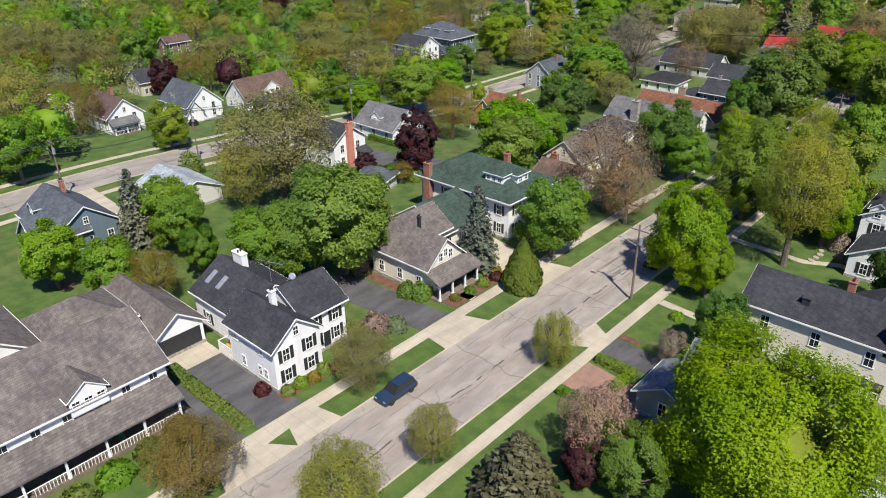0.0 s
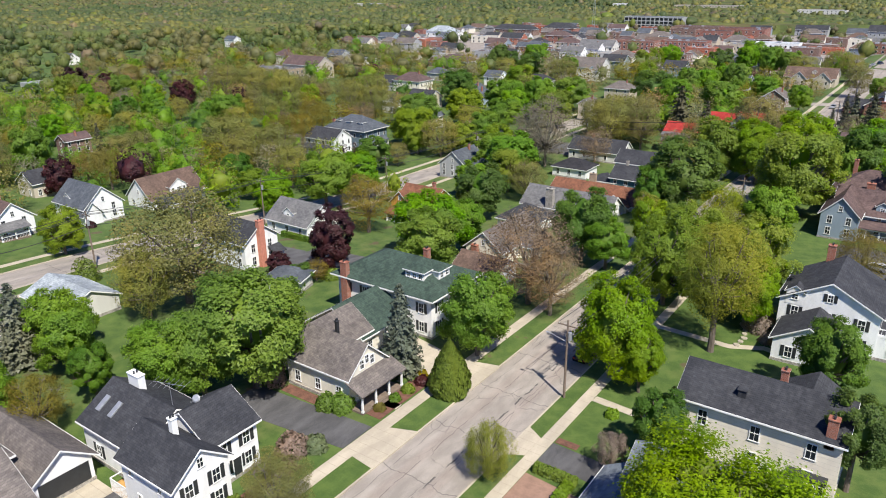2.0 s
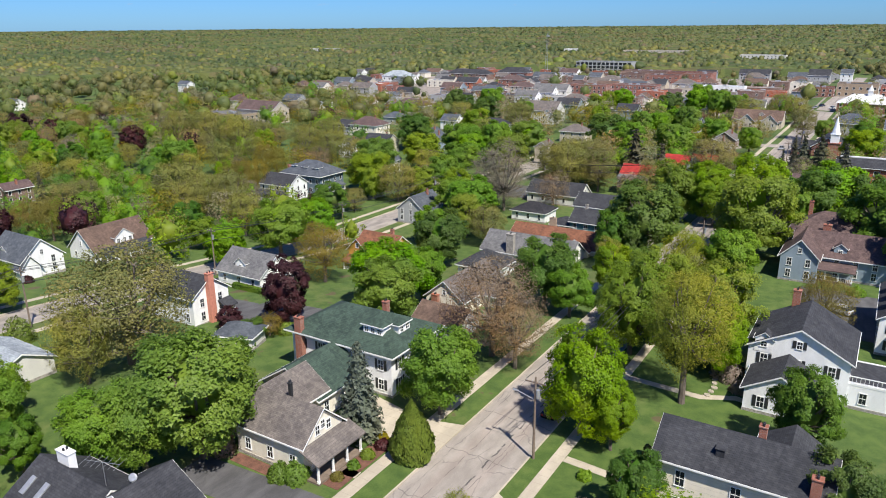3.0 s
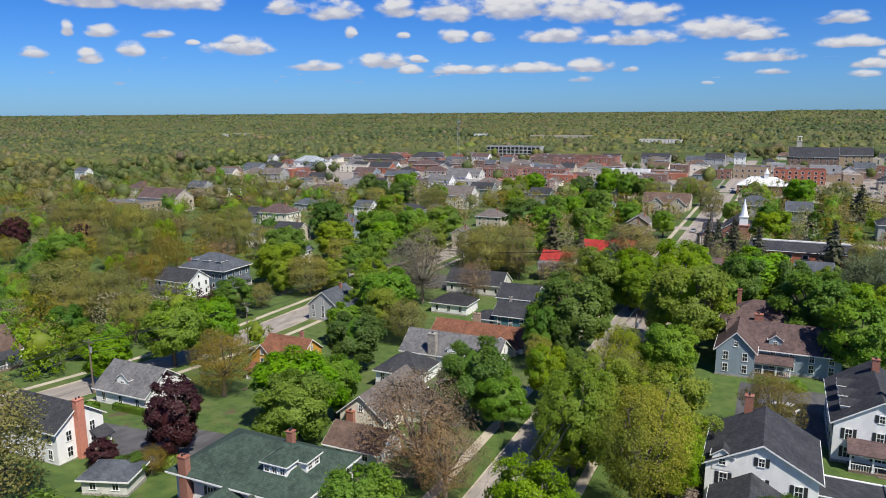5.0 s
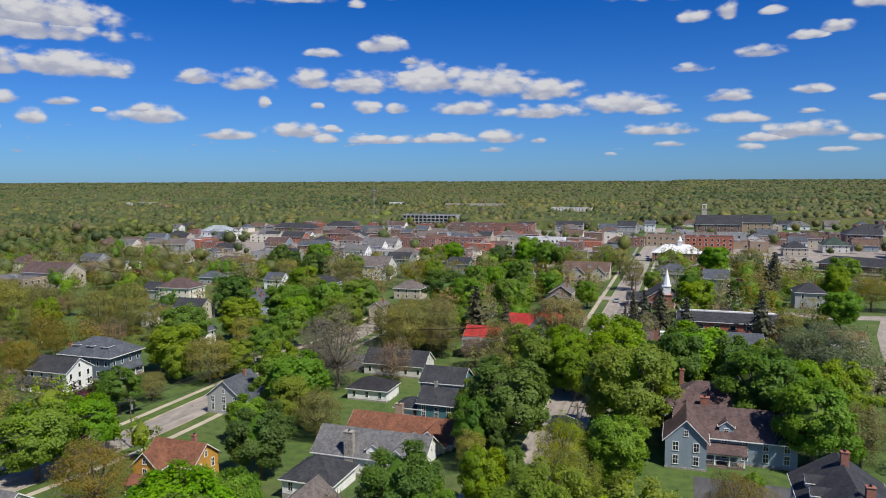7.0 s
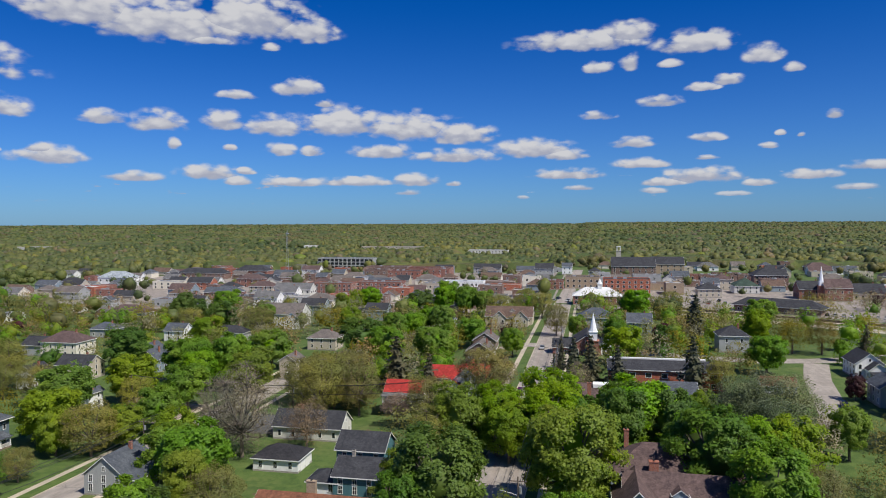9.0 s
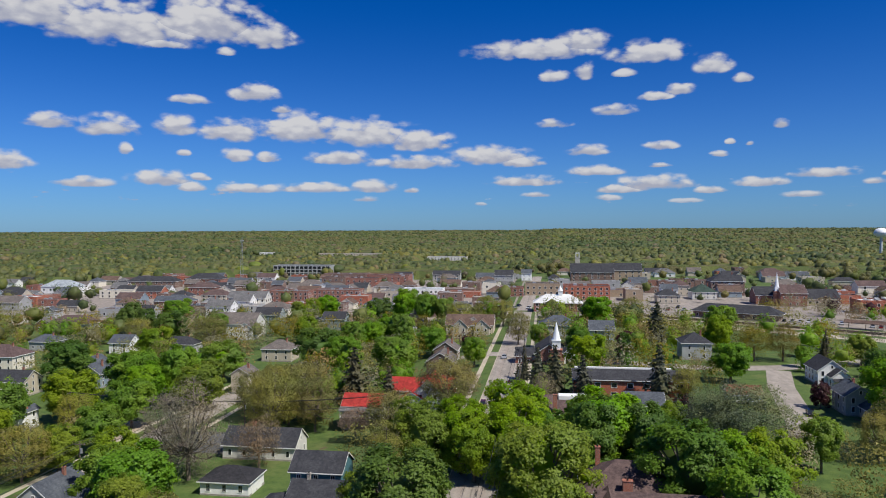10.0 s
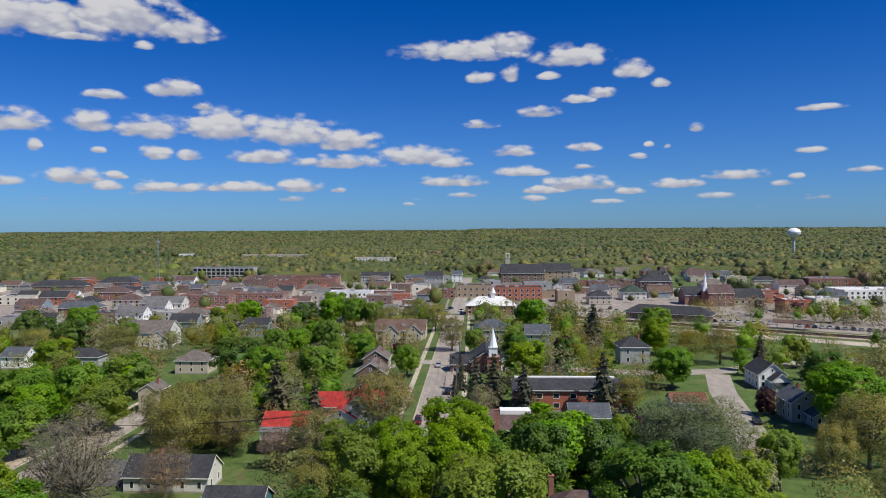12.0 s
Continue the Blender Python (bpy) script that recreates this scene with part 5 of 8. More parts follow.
h.block(0, 0, 10, 7, 4.8, 2.6, "x", win="se").block(-2.6, -3, 6, 5, 4.8, 2.4, "y", win="s").chimney(2.4, 0.5, 6, 8.6, 0.7, 0.7)
h.porch(-2.6, -6, 4.8, 2.2, 2.4, "s", posts=3)
h = House(-72.5, 106, 0, wall_mat("white"), roof_mat("grey"), "white bungalow with grey roof and gabled dormer")
h.block(0, 0, 12, 9.5, 3.0, 3.4, "x", win="se", storeys=1, spacing=3).dormer(-0.5, -3.6, 3.6, "s", 2.8, 1.2, 3.0)
h = House(-65.6, 83.6, 0, wall_mat("white"), roof_mat("charcoal"), "white house with charcoal roof and salmon brick chimney")
h.block(0, 0, 12, 7.6, 5.2, 2.7, "x", win="se", spacing=2.5).chimney(6.45, -0.3, -0.5, 8.8, 0.9, 1.2, surface("salmon_brick", (0.50, 0.20, 0.14), 0.85, 0.15, 3))
h.porch(6.0, 2.7, 2.0, 1.6, 2.3, "e", posts=2)
patch("driveway", [(-69.0, 94.1), (-60.4, 94.7), (-51.3, 87.9), (-58.2, 88.4)], 0.03, DRIVE, "dark asphalt yard behind the white house", "driveway", 1.5)
h = House(-47.3, 78.5, 20, wall_mat("pale"), roof_mat("slate"), "small garden shed with slate-grey hipped roof", "shed", name="garden_shed")
h.block(0, 0, 6, 4.6, 2.2, 1.3, "x", "hip", win="s", storeys=1)
patch("lawn", [(-7.2, 27.5), (-7.4, 30.1), (-4.9, 29.2)], 0.06, GRASS, "small grass triangle in the concrete apron", "lawn", 0.8)
h = House(-118, 104, 0, wall_mat("white"), roof_mat("brown"), "white house with steep brown roof and street-side gable")
h.block(0, 0, 15, 9.5, 3.1, 4.4, "y", win="se", storeys=1, spacing=3.0).dormer(4.4, 0.5, 3.4, "e", 4.6, 1.6, 4.2, n=3)
h.porch(4.75, 0, 12, 2.0, 2.4, "e", posts=5, roof=roof_mat("charcoal"))
h = House(-117.5, 84, 0, wall_mat("white"), roof_mat("slate"), "white cottage with slate roof and arched entry")
h.block(0, 0, 12.5, 8.8, 4.0, 3.9, "x", win="es", spacing=2.8).block(4.4, -3.0, 5, 4, 2.8, 2.4, "x", win="s", storeys=1).dormer(-2, -3.4, 4.0, "s", 2.2, 1.2, 2.4)
h = House(-119, 66, 0, wall_mat("white"), roof_mat("plum"), "white gabled house with plum roof and small porch")
h.block(0, 0, 12, 8, 3.8, 3.3, "x", win="es", spacing=2.8).porch(6, -1, 5.5, 2.2, 2.4, "e", posts=3, roof=roof_mat("grey")).chimney(-1, 1, 5, 8.4, 0.7, 0.7)
h = House(-134, 57, 0, wall_mat("pale"), roof_mat("brown"), "pale house with brown roof half hidden by trees")
h.block(0, 0, 11, 9, 4.2, 3.0, "x", win="es").dormer(5.0, 0, 4.6, "e", 2.4, 1.2, 3.0)
h = House(-66, 34, 0, wall_mat("slate_blue"), roof_mat("slate"), "slate-blue house with grey roof and white trim")
h.block(0, 0.5, 13, 9, 3.6, 3.2, "x", win="se", storeys=1).block(3.6, -3.0, 7, 6, 3.6, 2.8, "y", win="se", storeys=1).dormer(-3, -3.3, 4.1, "s", 2.0, 1.1, 2.4).chimney(-2.4, 1.5, 5, 8.2, 0.6, 0.6)
h = House(-67.5, 53, 0, wall_mat("pale"), roof_mat("ice"), "low garage with pale blue-grey roof", "garage", name="garage")
h.block(0, 0, 11.5, 8.5, 2.5, 1.9, "x", win="s", storeys=1)
h = House(-134, 192, 0, wall_mat("slate_blue"), roof_mat("slate"), "blue-grey house with hipped roof, dormers and white porch")
h.block(0, 0, 17, 12, 6.4, 3.6, "x", "hip", win="se", over=0.8).porch(8.5, -1, 9, 2.8, 2.6, "e", posts=4).chimney(-8.9, -2, 0, 8.4, 0.9, 0.9)
h.block(-3.2, -6.6, 5, 2.2, 3.0, 0.6, "x", "flat", win="s", storeys=1, wall=wall_mat("white"), spacing=1.3)
for dx in (-5, 0, 5):
    h.dormer(dx, -4.0, 8.0, "s", 1.9, 0.8, 2.2, "hip")
h = House(-133.5, 177, 0, wall_mat("white"), roof_mat("charcoal"), "white house with charcoal roof and wrapped porch")
h.block(0, 0, 13, 8.5, 5.4, 2.8, "x", win="se").porch(0, -4.25, 12, 2.6, 2.5, "s", posts=5, roof=roof_mat("charcoal"))
h = House(-79, 177, 0, wall_mat("grey"), roof_mat("slate"), "grey house with slate gabled roof")
h.block(0, 0, 11, 9, 4.2, 3.6, "y", win="se").block(4.5, -1, 7, 6, 3.4, 2.6, "x", win="e").chimney(0.8, 2, 5, 8.8, 0.6, 0.6)

h = House(-27.2, 113.6, 0, wall_mat("cream"), roof_mat("taupe"), "cream cottage with steep taupe roof behind the bare oak")
h.block(0, 0, 14.5, 7.4, 3.4, 3.0, "y", win="ews", storeys=1, spacing=3.0).block(4.6, 2.0, 6, 5.5, 3.0, 2.2, "x", win="e", storeys=1)
h.chimney(-1.6, -7.6, -0.5, 3.9, 1.3, 0.7)
h = House(-22.6, 99.6, 0, wall_mat("white"), roof_mat("brown"), "small white garage with brown gabled roof", "garage", name="garage")
h.block(0, 0, 8.5, 6.4, 2.4, 1.9, "x", win="s", storeys=1, spacing=3.5).garage_door(4.28, 0, "e", 2.4, 2.0)
h = House(-54, 219, 0, wall_mat("pale"), roof_mat("charcoal"), "long pale house with charcoal roof and plain gable end")
h.block(0, 0, 18, 8.5, 3.4, 3.2, "x", win="se", storeys=1, spacing=3.0).chimney(-3, 0.8, 4, 7.6, 0.7, 0.7)

# ---- red-roofed house, brick houses and the church further up the street ----
h = House(-18.5, 252, 0, wall_mat("white"), roof_mat("red"), "white house with bright red metal roof", base=-3.2)
h.block(0, 0, 12, 8, 4.8, 3.8, "y", win="se", z0=-4).block(2.4, 1.5, 9, 7, 4.8, 3.4, "x", win="se", z0=-4).block(-7, 3, 9, 7, 4.4, 2.8, "x", win="s", z0=-4)
h.block(-4.4, -4.5, 5, 8, 2.8, 2.4, "y", win="s", storeys=1, z0=-4)
h = House(-36, 246, 0, wall_mat("pale"), roof_mat("red"), "low pale house with bright red roof and porch", base=-4.5)
h.block(0, 0, 11, 8, 3.0, 2.6, "x", win="se", storeys=1, z0=-4).porch(0, -4, 11, 2.4, 2.3, "s", posts=5, roof=roof_mat("grey"), rise=0.7)
h = House(20, 234, 0, wall_mat("orange_brick"), roof_mat("plum"), "brick house with plum roof and two tall chimneys", base=-2.4)
h.block(0, 0, 16, 10, 4.2, 3.2, "x", win="sw", z0=-3).chimney(-4.4, -5.2, 0, 8.8, 1.0, 0.8).chimney(4.2, -5.2, 0, 8.8, 1.0, 0.8)
part("roof_deck", boxes((-3.5, 3.5, -1.6, 1.6, 6.8, 7.7)), WHITE, h.ob, "white flat roof crown")
h = House(38.4, 244.5, 0, wall_mat("grey"), roof_mat("slate"), "garage with plain slate-grey roof", "garage", name="garage")
h.block(0, 0, 9.5, 7.5, 2.8, 2.4, "x", win="s", storeys=1)
h = House(36.5, 262, 0, wall_mat("orange_brick"), roof_mat("charcoal"), "long red brick apartment house with dark low roof", "apartment house", name="apartment_house")
h.block(0, 0, 31, 10, 5.6, 1.9, "x", win="sw", spacing=4.0, wsize=(1.7, 1.4))
part("parapet", boxes((-15, 12, 1.5, 2.4, 6.9, 7.9)), WHITE, h.ob, "white ridge parapet")
h = House(14.5, 309, 0, wall_mat("brick"), roof_mat("charcoal"), "brick church with white pointed steeple", "church", name="church", base=-2.2)
h.block(0, 8, 20, 10, 4.6, 3.4, "y", win="se", storeys=1, wsize=(1.1, 2.4)).block(-7.5, 4, 9, 8, 3.4, 2.4, "x", win="s", storeys=1).block(8, 5, 9, 8, 4.0, 3.0, "y", win="s", storeys=1, wall=wall_mat("white"))
bm = boxes((0.4, 4.2, -4.4, -0.6, -2, 6.4), (0.2, 4.4, -4.6, -0.4, 6.4, 6.7))
part("tower", bm, BRICK, h.ob, "square brick tower")
bm = boxes((0.9, 3.7, -3.9, -1.1, 6.7, 9.6), (0.7, 3.9, -4.1, -0.9, 9.6, 9.9))
for s in (-1, 1):
    box(bm, 2.3 + s * 1.42, 2.3 + s * 1.46, -2.9, -2.1, 7.2, 9.0)
bar(bm, (2.3, -2.5, 9.9), (2.3, -2.5, 16.2), 1.45, 0.05, 8)
part("steeple", bm, surface("steeple_white", (0.80, 0.82, 0.84), 0.4, 0.04), h.ob, "white eight-sided pointed steeple")
h = House(-22, 389, 0, wall_mat("tan"), roof_mat("brown"), "large tan house with brown cross-gabled roof")
h.block(0, 0, 22, 12, 6, 4, "x", win="s").block(-4, -6, 8, 7, 5.6, 3.2, "y", win="s").block(6, -6, 7, 7, 5.6, 3.2, "y", win="s").dormer(1.5, -3.8, 7.4, "s", 2.2, 1.1, 2.6)
h = House(-143, 403, 0, wall_mat("pale"), roof_mat("taupe"), "big pale barn-like building with taupe gabled roof", "building", name="building")
h.block(0, 0, 22, 14, 7.0, 4.8, "x", win="se", z0=-4).block(9, -10, 8, 8, 5.5, 3, "y", win="se", wall=wall_mat("white"), z0=-4)
h = House(67, 261, 0, wall_mat("white"), roof_mat("rust"), "small white shed with faded red roof", "shed", name="shed")
h.block(0, 0, 9, 6, 2.4, 1.8, "x", win="s", storeys=1)

# ---- buildings of the town ----
WALLWORD = {"brick": "red brick", "brown_brick": "brown brick", "orange_brick": "orange brick", "tan_brick": "tan brick", "white": "white", "cream": "cream", "tan": "tan", "pale": "pale grey", "grey": "grey", "blue": "blue-grey"}
ROOFWORD = {"gable": "gabled", "hip": "hipped", "flat": "flat"}


STAND = []


def town(x, y, w, d, h, wall, roof, kind, sparse=False):
    """A house or shop: w metres wide, d deep, walls h high."""
    STAND.append((x, y, w, d))
    shop = kind == "flat" or w > 18
    hs = House(x, y, 0, wall_mat(wall), roof_mat(roof), f"{WALLWORD[wall]} {'commercial building' if shop else 'house'} with {ROOFWORD[kind]} {roof} roof",
               "building" if shop else "house", "buildings of the town", "commercial_building" if shop else "house", base=g(x, y))
    if kind == "flat":
        hs.trim = hs.wall
    st = 1 if h < 4.6 else 2 if h < 8.5 else 3
    far = math.hypot(x, y) > 620
    spacing = 6.5 if sparse else (5.0 if far else 3.4) if shop else (3.2 if math.hypot(x, y) > 330 else 2.7)
    axis = "x" if w >= d else "y"
    rise = 0.7 if kind == "flat" else min(w, d) * (0.33 if kind == "gable" else 0.3)
    hs.block(0, 0, max(w, d), min(w, d), h, rise, axis, kind, win="s" if far or sparse else "se", storeys=st, spacing=spacing, wsize=(4.3, 3.2) if h > 12 else (1.6, 1.7) if shop else (0.95, 1.5), z0=-4, floor0=1.0)
    if kind == "flat":
        # roof-top machinery
        r = random.Random(int(x * 7 + y * 13))
        for i in range(2 if w > 12 else 1):
            ux, uy = r.uniform(-w * 0.3, w * 0.3), r.uniform(-d * 0.25, d * 0.25)
            part("roof_unit", boxes((ux - 1.2, ux + 1.2, uy - 0.9, uy + 0.9, h + 0.05, h + 1.2), (ux - 0.8, ux + 0.8, uy - 0.6, uy + 0.6, h + 1.2, h + 1.35), bevel=0.05), METAL, hs.ob)
    elif not far:
        hs.chimney(w * 0.22, 0.3, h, h + rise + 0.9, 0.6, 0.6)
    return hs



# the rows of shops and yards in the middle of the town
CARPARK = paving("car_park", (0.27, 0.235, 0.205), stain=0.25)


def yard(x0, x1, y0, y1, label, mat=CARPARK, dz=0.05, step=10.0):
    """A wide paved area that follows the land."""
    nx, ny = max(1, round((x1 - x0) / step)), max(1, round((y1 - y0) / step))
    verts = [(x0 + (x1 - x0) * i / nx, y0 + (y1 - y0) * j / ny) for j in range(ny + 1) for i in range(nx + 1)]
    faces = [(j * (nx + 1) + i, j * (nx + 1) + i + 1, (j + 1) * (nx + 1) + i + 1, (j + 1) * (nx + 1) + i) for j in range(ny) for i in range(nx)]
    return tagged(mesh_ob("road", [(x, y, g(x, y) + dz) for x, y in verts], faces, mat), label, "car park", kind="structure")


yard(-430, -6, 452, 800, "pale paved streets and yards between the shops")
yard(8, 300, 445, 640, "pale paved streets and yards between the shops", dz=0.03)
# ---- houses and shops further off ----
town(-352.6, 682.9, 48.3, 14, 6, "brown_brick", "charcoal", "hip")
town(-326.6, 723.8, 43.4, 16, 7, "orange_brick", "grey", "flat")
town(-323.8, 582.3, 28.5, 12, 6, "cream", "grey", "flat")
town(-296.5, 582.4, 21.0, 12, 6, "orange_brick", "charcoal", "gable")
town(-266.4, 610.5, 22.5, 12, 7, "brick", "plum", "hip")
town(-230.8, 502.8, 20.8, 12, 7, "brick", "slate", "hip")
town(-212.6, 514.1, 9.6, 12, 5, "pale", "grey", "gable")
town(-186.9, 475.1, 16.2, 11, 7, "white", "grey", "gable")
town(-191.9, 520.1, 12.6, 12, 6, "white", "grey", "gable")
town(-193.4, 532.0, 27.6, 12, 7, "pale", "grey", "gable")
town(-144.2, 447.2, 15.0, 11, 6, "blue", "charcoal", "gable")
town(-172.2, 559.0, 28.7, 14, 9, "brick", "grey", "flat")
town(-141.3, 574.1, 35.0, 16, 9, "brick", "grey", "flat")
town(-123.3, 502.4, 16.4, 14, 6, "brown_brick", "taupe", "flat")
town(-263.3, 847.3, 67.1, 20, 12.2, "grey", "slate", "flat")
town(-188.7, 721.9, 22.7, 14, 8, "brown_brick", "charcoal", "flat")
town(-157.1, 711.8, 31.4, 18, 8, "brick", "charcoal", "flat")
town(-128.1, 721.4, 24.7, 14, 9, "brick", "grey", "flat")
town(-83.0, 611.8, 31.6, 14, 7, "white", "ice", "flat")
town(-104.2, 587.1, 18.0, 12, 7, "tan", "grey", "flat")
town(-31.0, 634.5, 14.2, 12, 8, "cream", "grey", "flat")
town(-10.7, 563.5, 15.8, 14, 6, "brick", "plum", "flat")
town(10.2, 571.6, 24.2, 16, 8, "tan_brick", "charcoal", "flat")
town(-26.2, 719.1, 16.8, 14, 8, "grey", "charcoal", "gable")
town(51.8, 692.8, 36.6, 22, 9, "brown_brick", "charcoal", "gable")
town(82.1, 709.2, 27.3, 18, 10, "tan_brick", "charcoal", "gable")
town(39.2, 541.6, 30.0, 16, 9, "orange_brick", "charcoal", "flat")
town(19.5, 470.5, 27, 14, 5.2, "brick", "membrane", "hip")
town(140.7, 596.7, 22.7, 18, 9, "brown_brick", "charcoal", "hip")
town(147.9, 523.4, 15.3, 14, 6, "brick", "charcoal", "gable")
town(159.3, 513.9, 15.0, 14, 8, "brick", "plum", "gable")
town(105.8, 577.2, 12.2, 12, 7, "tan", "plum", "hip")
town(115.9, 552.0, 15.6, 16, 5, "pale", "green", "hip")
town(296.2, 663.2, 42.2, 30, 6, "brick", "grey", "flat")
town(270.0, 557.1, 40, 26, 6, "white", "membrane", "flat")
town(189.9, 479.6, 15.0, 14, 7, "orange_brick", "membrane", "flat")
town(203.9, 477.0, 12.5, 14, 8, "cream", "membrane", "flat")
town(215.5, 474.0, 9.0, 10, 5, "orange_brick", "green", "hip")
town(67, 327, 10.3, 10, 6, "grey", "charcoal", "hip")
h = House(98.5, 289, 0, wall_mat("white"), roof_mat("charcoal"), "small white house with charcoal roof and front gable")
h.block(0, 0, 11, 8, 4.6, 3.0, "y", win="sew", spacing=2.4).block(1.2, -6.6, 5, 5, 3.4, 2.0, "y", win="sw", storeys=1, spacing=2.0)
h.porch(1.2, -9.1, 4.2, 1.6, 2.3, "s", posts=3, rise=0.5)
STAND.append((98.5, 286, 9, 16))
h = House(92, 250, 0, wall_mat("grey"), roof_mat("slate"), "grey house with slate roofs and low front wing")
h.block(0, 2, 9, 7, 5.0, 2.4, "y", win="sew", spacing=2.4).block(2.2, -4.6, 5.5, 5, 2.8, 1.6, "y", win="sw", storeys=1, spacing=2.0).chimney(0.4, 3, 6, 8.4, 0.6, 0.6)
STAND.append((92, 249, 9, 13))
town(-384.4, 596.9, 29.0, 16, 8, "white", "ice", "hip")
town(-485.6, 662.9, 14.4, 10, 5, "white", "grey", "gable")
town(-500.4, 704.5, 15.3, 9, 4, "grey", "charcoal", "gable")
town(-213.3, 352.5, 11.9, 9, 4, "grey", "slate", "hip")
town(-153.9, 298.9, 6.6, 9, 5.5, "pale", "slate", "gable")
town(-242.3, 412.9, 24.7, 12, 4, "grey", "plum", "hip")
town(-302.6, 388.6, 9.3, 14, 4, "white", "grey", "flat")
town(-298.3, 428.7, 19.1, 14, 3.5, "pale", "grey", "flat")
town(-256.1, 408.9, 7.7, 9, 4, "brown_brick", "taupe", "gable")
town(-303.3, 494.3, 15.8, 10, 4, "tan", "charcoal", "gable")
town(-290.4, 459.6, 6.2, 9, 5, "grey", "slate", "gable")
town(18.3, 376.8, 16.0, 12, 5, "grey", "slate", "hip")
town(36.3, 364.6, 10.1, 10, 5, "blue", "slate", "gable")
town(-57.7, 401.8, 11.8, 10, 4, "grey", "slate", "gable")
town(-21.7, 294.6, 9.2, 10, 6, "brown_brick", "taupe", "gable")
town(-311.9, 705.9, 34.6, 16, 7, "brick", "charcoal", "hip")
town(-234.9, 568.1, 19.9, 12, 5, "tan", "plum", "hip")
town(-264.2, 676.3, 21.8, 12, 6, "grey", "slate", "gable")
town(-190.9, 769.8, 44.2, 20, 8, "brown_brick", "plum", "flat")
town(-143.6, 760.6, 43.6, 16, 8, "brick", "charcoal", "flat")
town(88.7, 522.6, 14.0, 12, 5, "tan", "charcoal", "hip")
town(94.8, 556.6, 11.0, 10, 6, "white", "slate", "gable")
town(-91.0, 800.5, 28.8, 12, 6, "grey", "charcoal", "gable")
town(-5.0, 706.4, 9.0, 9, 7, "white", "slate", "gable")
town(71.3, 588.5, 8.9, 9, 6, "pale", "charcoal", "gable")
town(179.3, 524.2, 19.1, 16, 4, "tan", "charcoal", "gable")
town(-197.8, 307.2, 16.9, 12, 6, "cream", "plum", "hip")
town(-210.4, 305.9, 9.8, 9, 4.5, "grey", "charcoal", "gable")
town(-166.6, 252.9, 7.1, 8, 5.5, "white", "charcoal", "gable")
town(-162.4, 269.8, 12.9, 9, 5, "tan", "charcoal", "gable")
town(-128.8, 231.4, 3.0, 8, 5, "white", "slate", "gable")
town(-143.6, 285.5, 9.3, 10, 5, "blue", "slate", "gable")
town(-172.6, 348.7, 9.7, 9, 5, "white", "slate", "gable")
town(-87.9, 283.9, 5.9, 8, 6.5, "tan", "taupe", "gable")
town(-148.2, 353.3, 15.6, 9, 4, "grey", "charcoal", "hip")
town(-97.3, 341.3, 12.6, 10, 5, "tan", "taupe", "hip")
town(-100.9, 433.2, 12.6, 10, 6, "blue", "charcoal", "gable")
town(-56.8, 411.4, 7.3, 10, 4, "grey", "slate", "gable")
town(-24.8, 328.4, 8.8, 10, 5, "brown_brick", "taupe", "gable")
town(-303.3, 308.2, 36.9, 18, 6, "tan_brick", "grey", "flat")
town(-288.3, 320.5, 28.7, 14, 8, "tan", "plum", "gable")
town(-357.9, 367.3, 13.9, 12, 6, "cream", "plum", "hip")
town(-311.4, 372.5, 13.3, 10, 8, "grey", "slate", "gable")
town(-492.0, 282.9, 10.8, 9, 5, "white", "slate", "gable")
town(-503.1, 438.9, 12.6, 8, 7, "white", "slate", "gable")
town(-373.6, 201.6, 14.4, 14, 4, "grey", "ice", "flat")
town(-203.5, 127.2, 5.5, 9, 5, "brown_brick", "plum", "gable")
town(-150.9, 90.6, 7.7, 9, 4, "tan", "charcoal", "gable")
town(-1183.0, 1293.5, 76.6, 30, 6, "white", "grey", "flat")
town(-1012.2, 1231.1, 88.5, 30, 6, "pale", "grey", "flat")
town(-1182.8, 1395.9, 55.1, 25, 6, "tan", "grey", "flat")
town(-150.9, 1235.1, 65.4, 25, 6, "pale", "grey", "flat")
town(-503.4, 1384.0, 66.4, 25, 6, "white", "grey", "flat")
town(-346.0, 1357.6, 127.3, 25, 6, "tan", "grey", "flat")
town(-980.8, 1409.4, 84.2, 25, 6, "pale", "grey", "flat")

# the other shops and houses along the streets of the town
rows = random.Random(11)
built = 0
for k in range(6000):
    if built >= 150:
        break
    x, y = rows.uniform(-430, 250), 455 + 350 * rows.random()
    w, d = rows.uniform(9, 27), rows.uniform(9, 17)
    if abs(x - 2) < 9 + w / 2 or (x > 0 and y < 530) or any(abs(x - a) < (w + b) / 2 + 2.5 and abs(y - e) < (d + f) / 2 + 3.5 for a, e, b, f in STAND):
        continue
    home = rows.random() < 0.6
    if home:
        w, d = min(w, 19), min(d, 12)
        town(x, y, w, d, rows.choice([3.6, 4.2, 5.4]), rows.choice(["white", "cream", "tan", "grey", "tan", "blue", "brown_brick"]), rows.choice(["charcoal", "taupe", "plum", "slate", "grey", "brown"]), rows.choice(["gable", "gable", "hip"]), True)
    else:
        town(x, y, w, d, rows.choice([3.8, 4.4, 5, 6, 7]), rows.choice(["brick", "brown_brick", "orange_brick", "brown_brick", "brown_brick", "tan_brick", "tan", "grey"]), rows.choice(["membrane", "ballast", "ballast", "ballast", "ballast", "charcoal", "taupe", "plum"]), "flat", True)
    built += 1

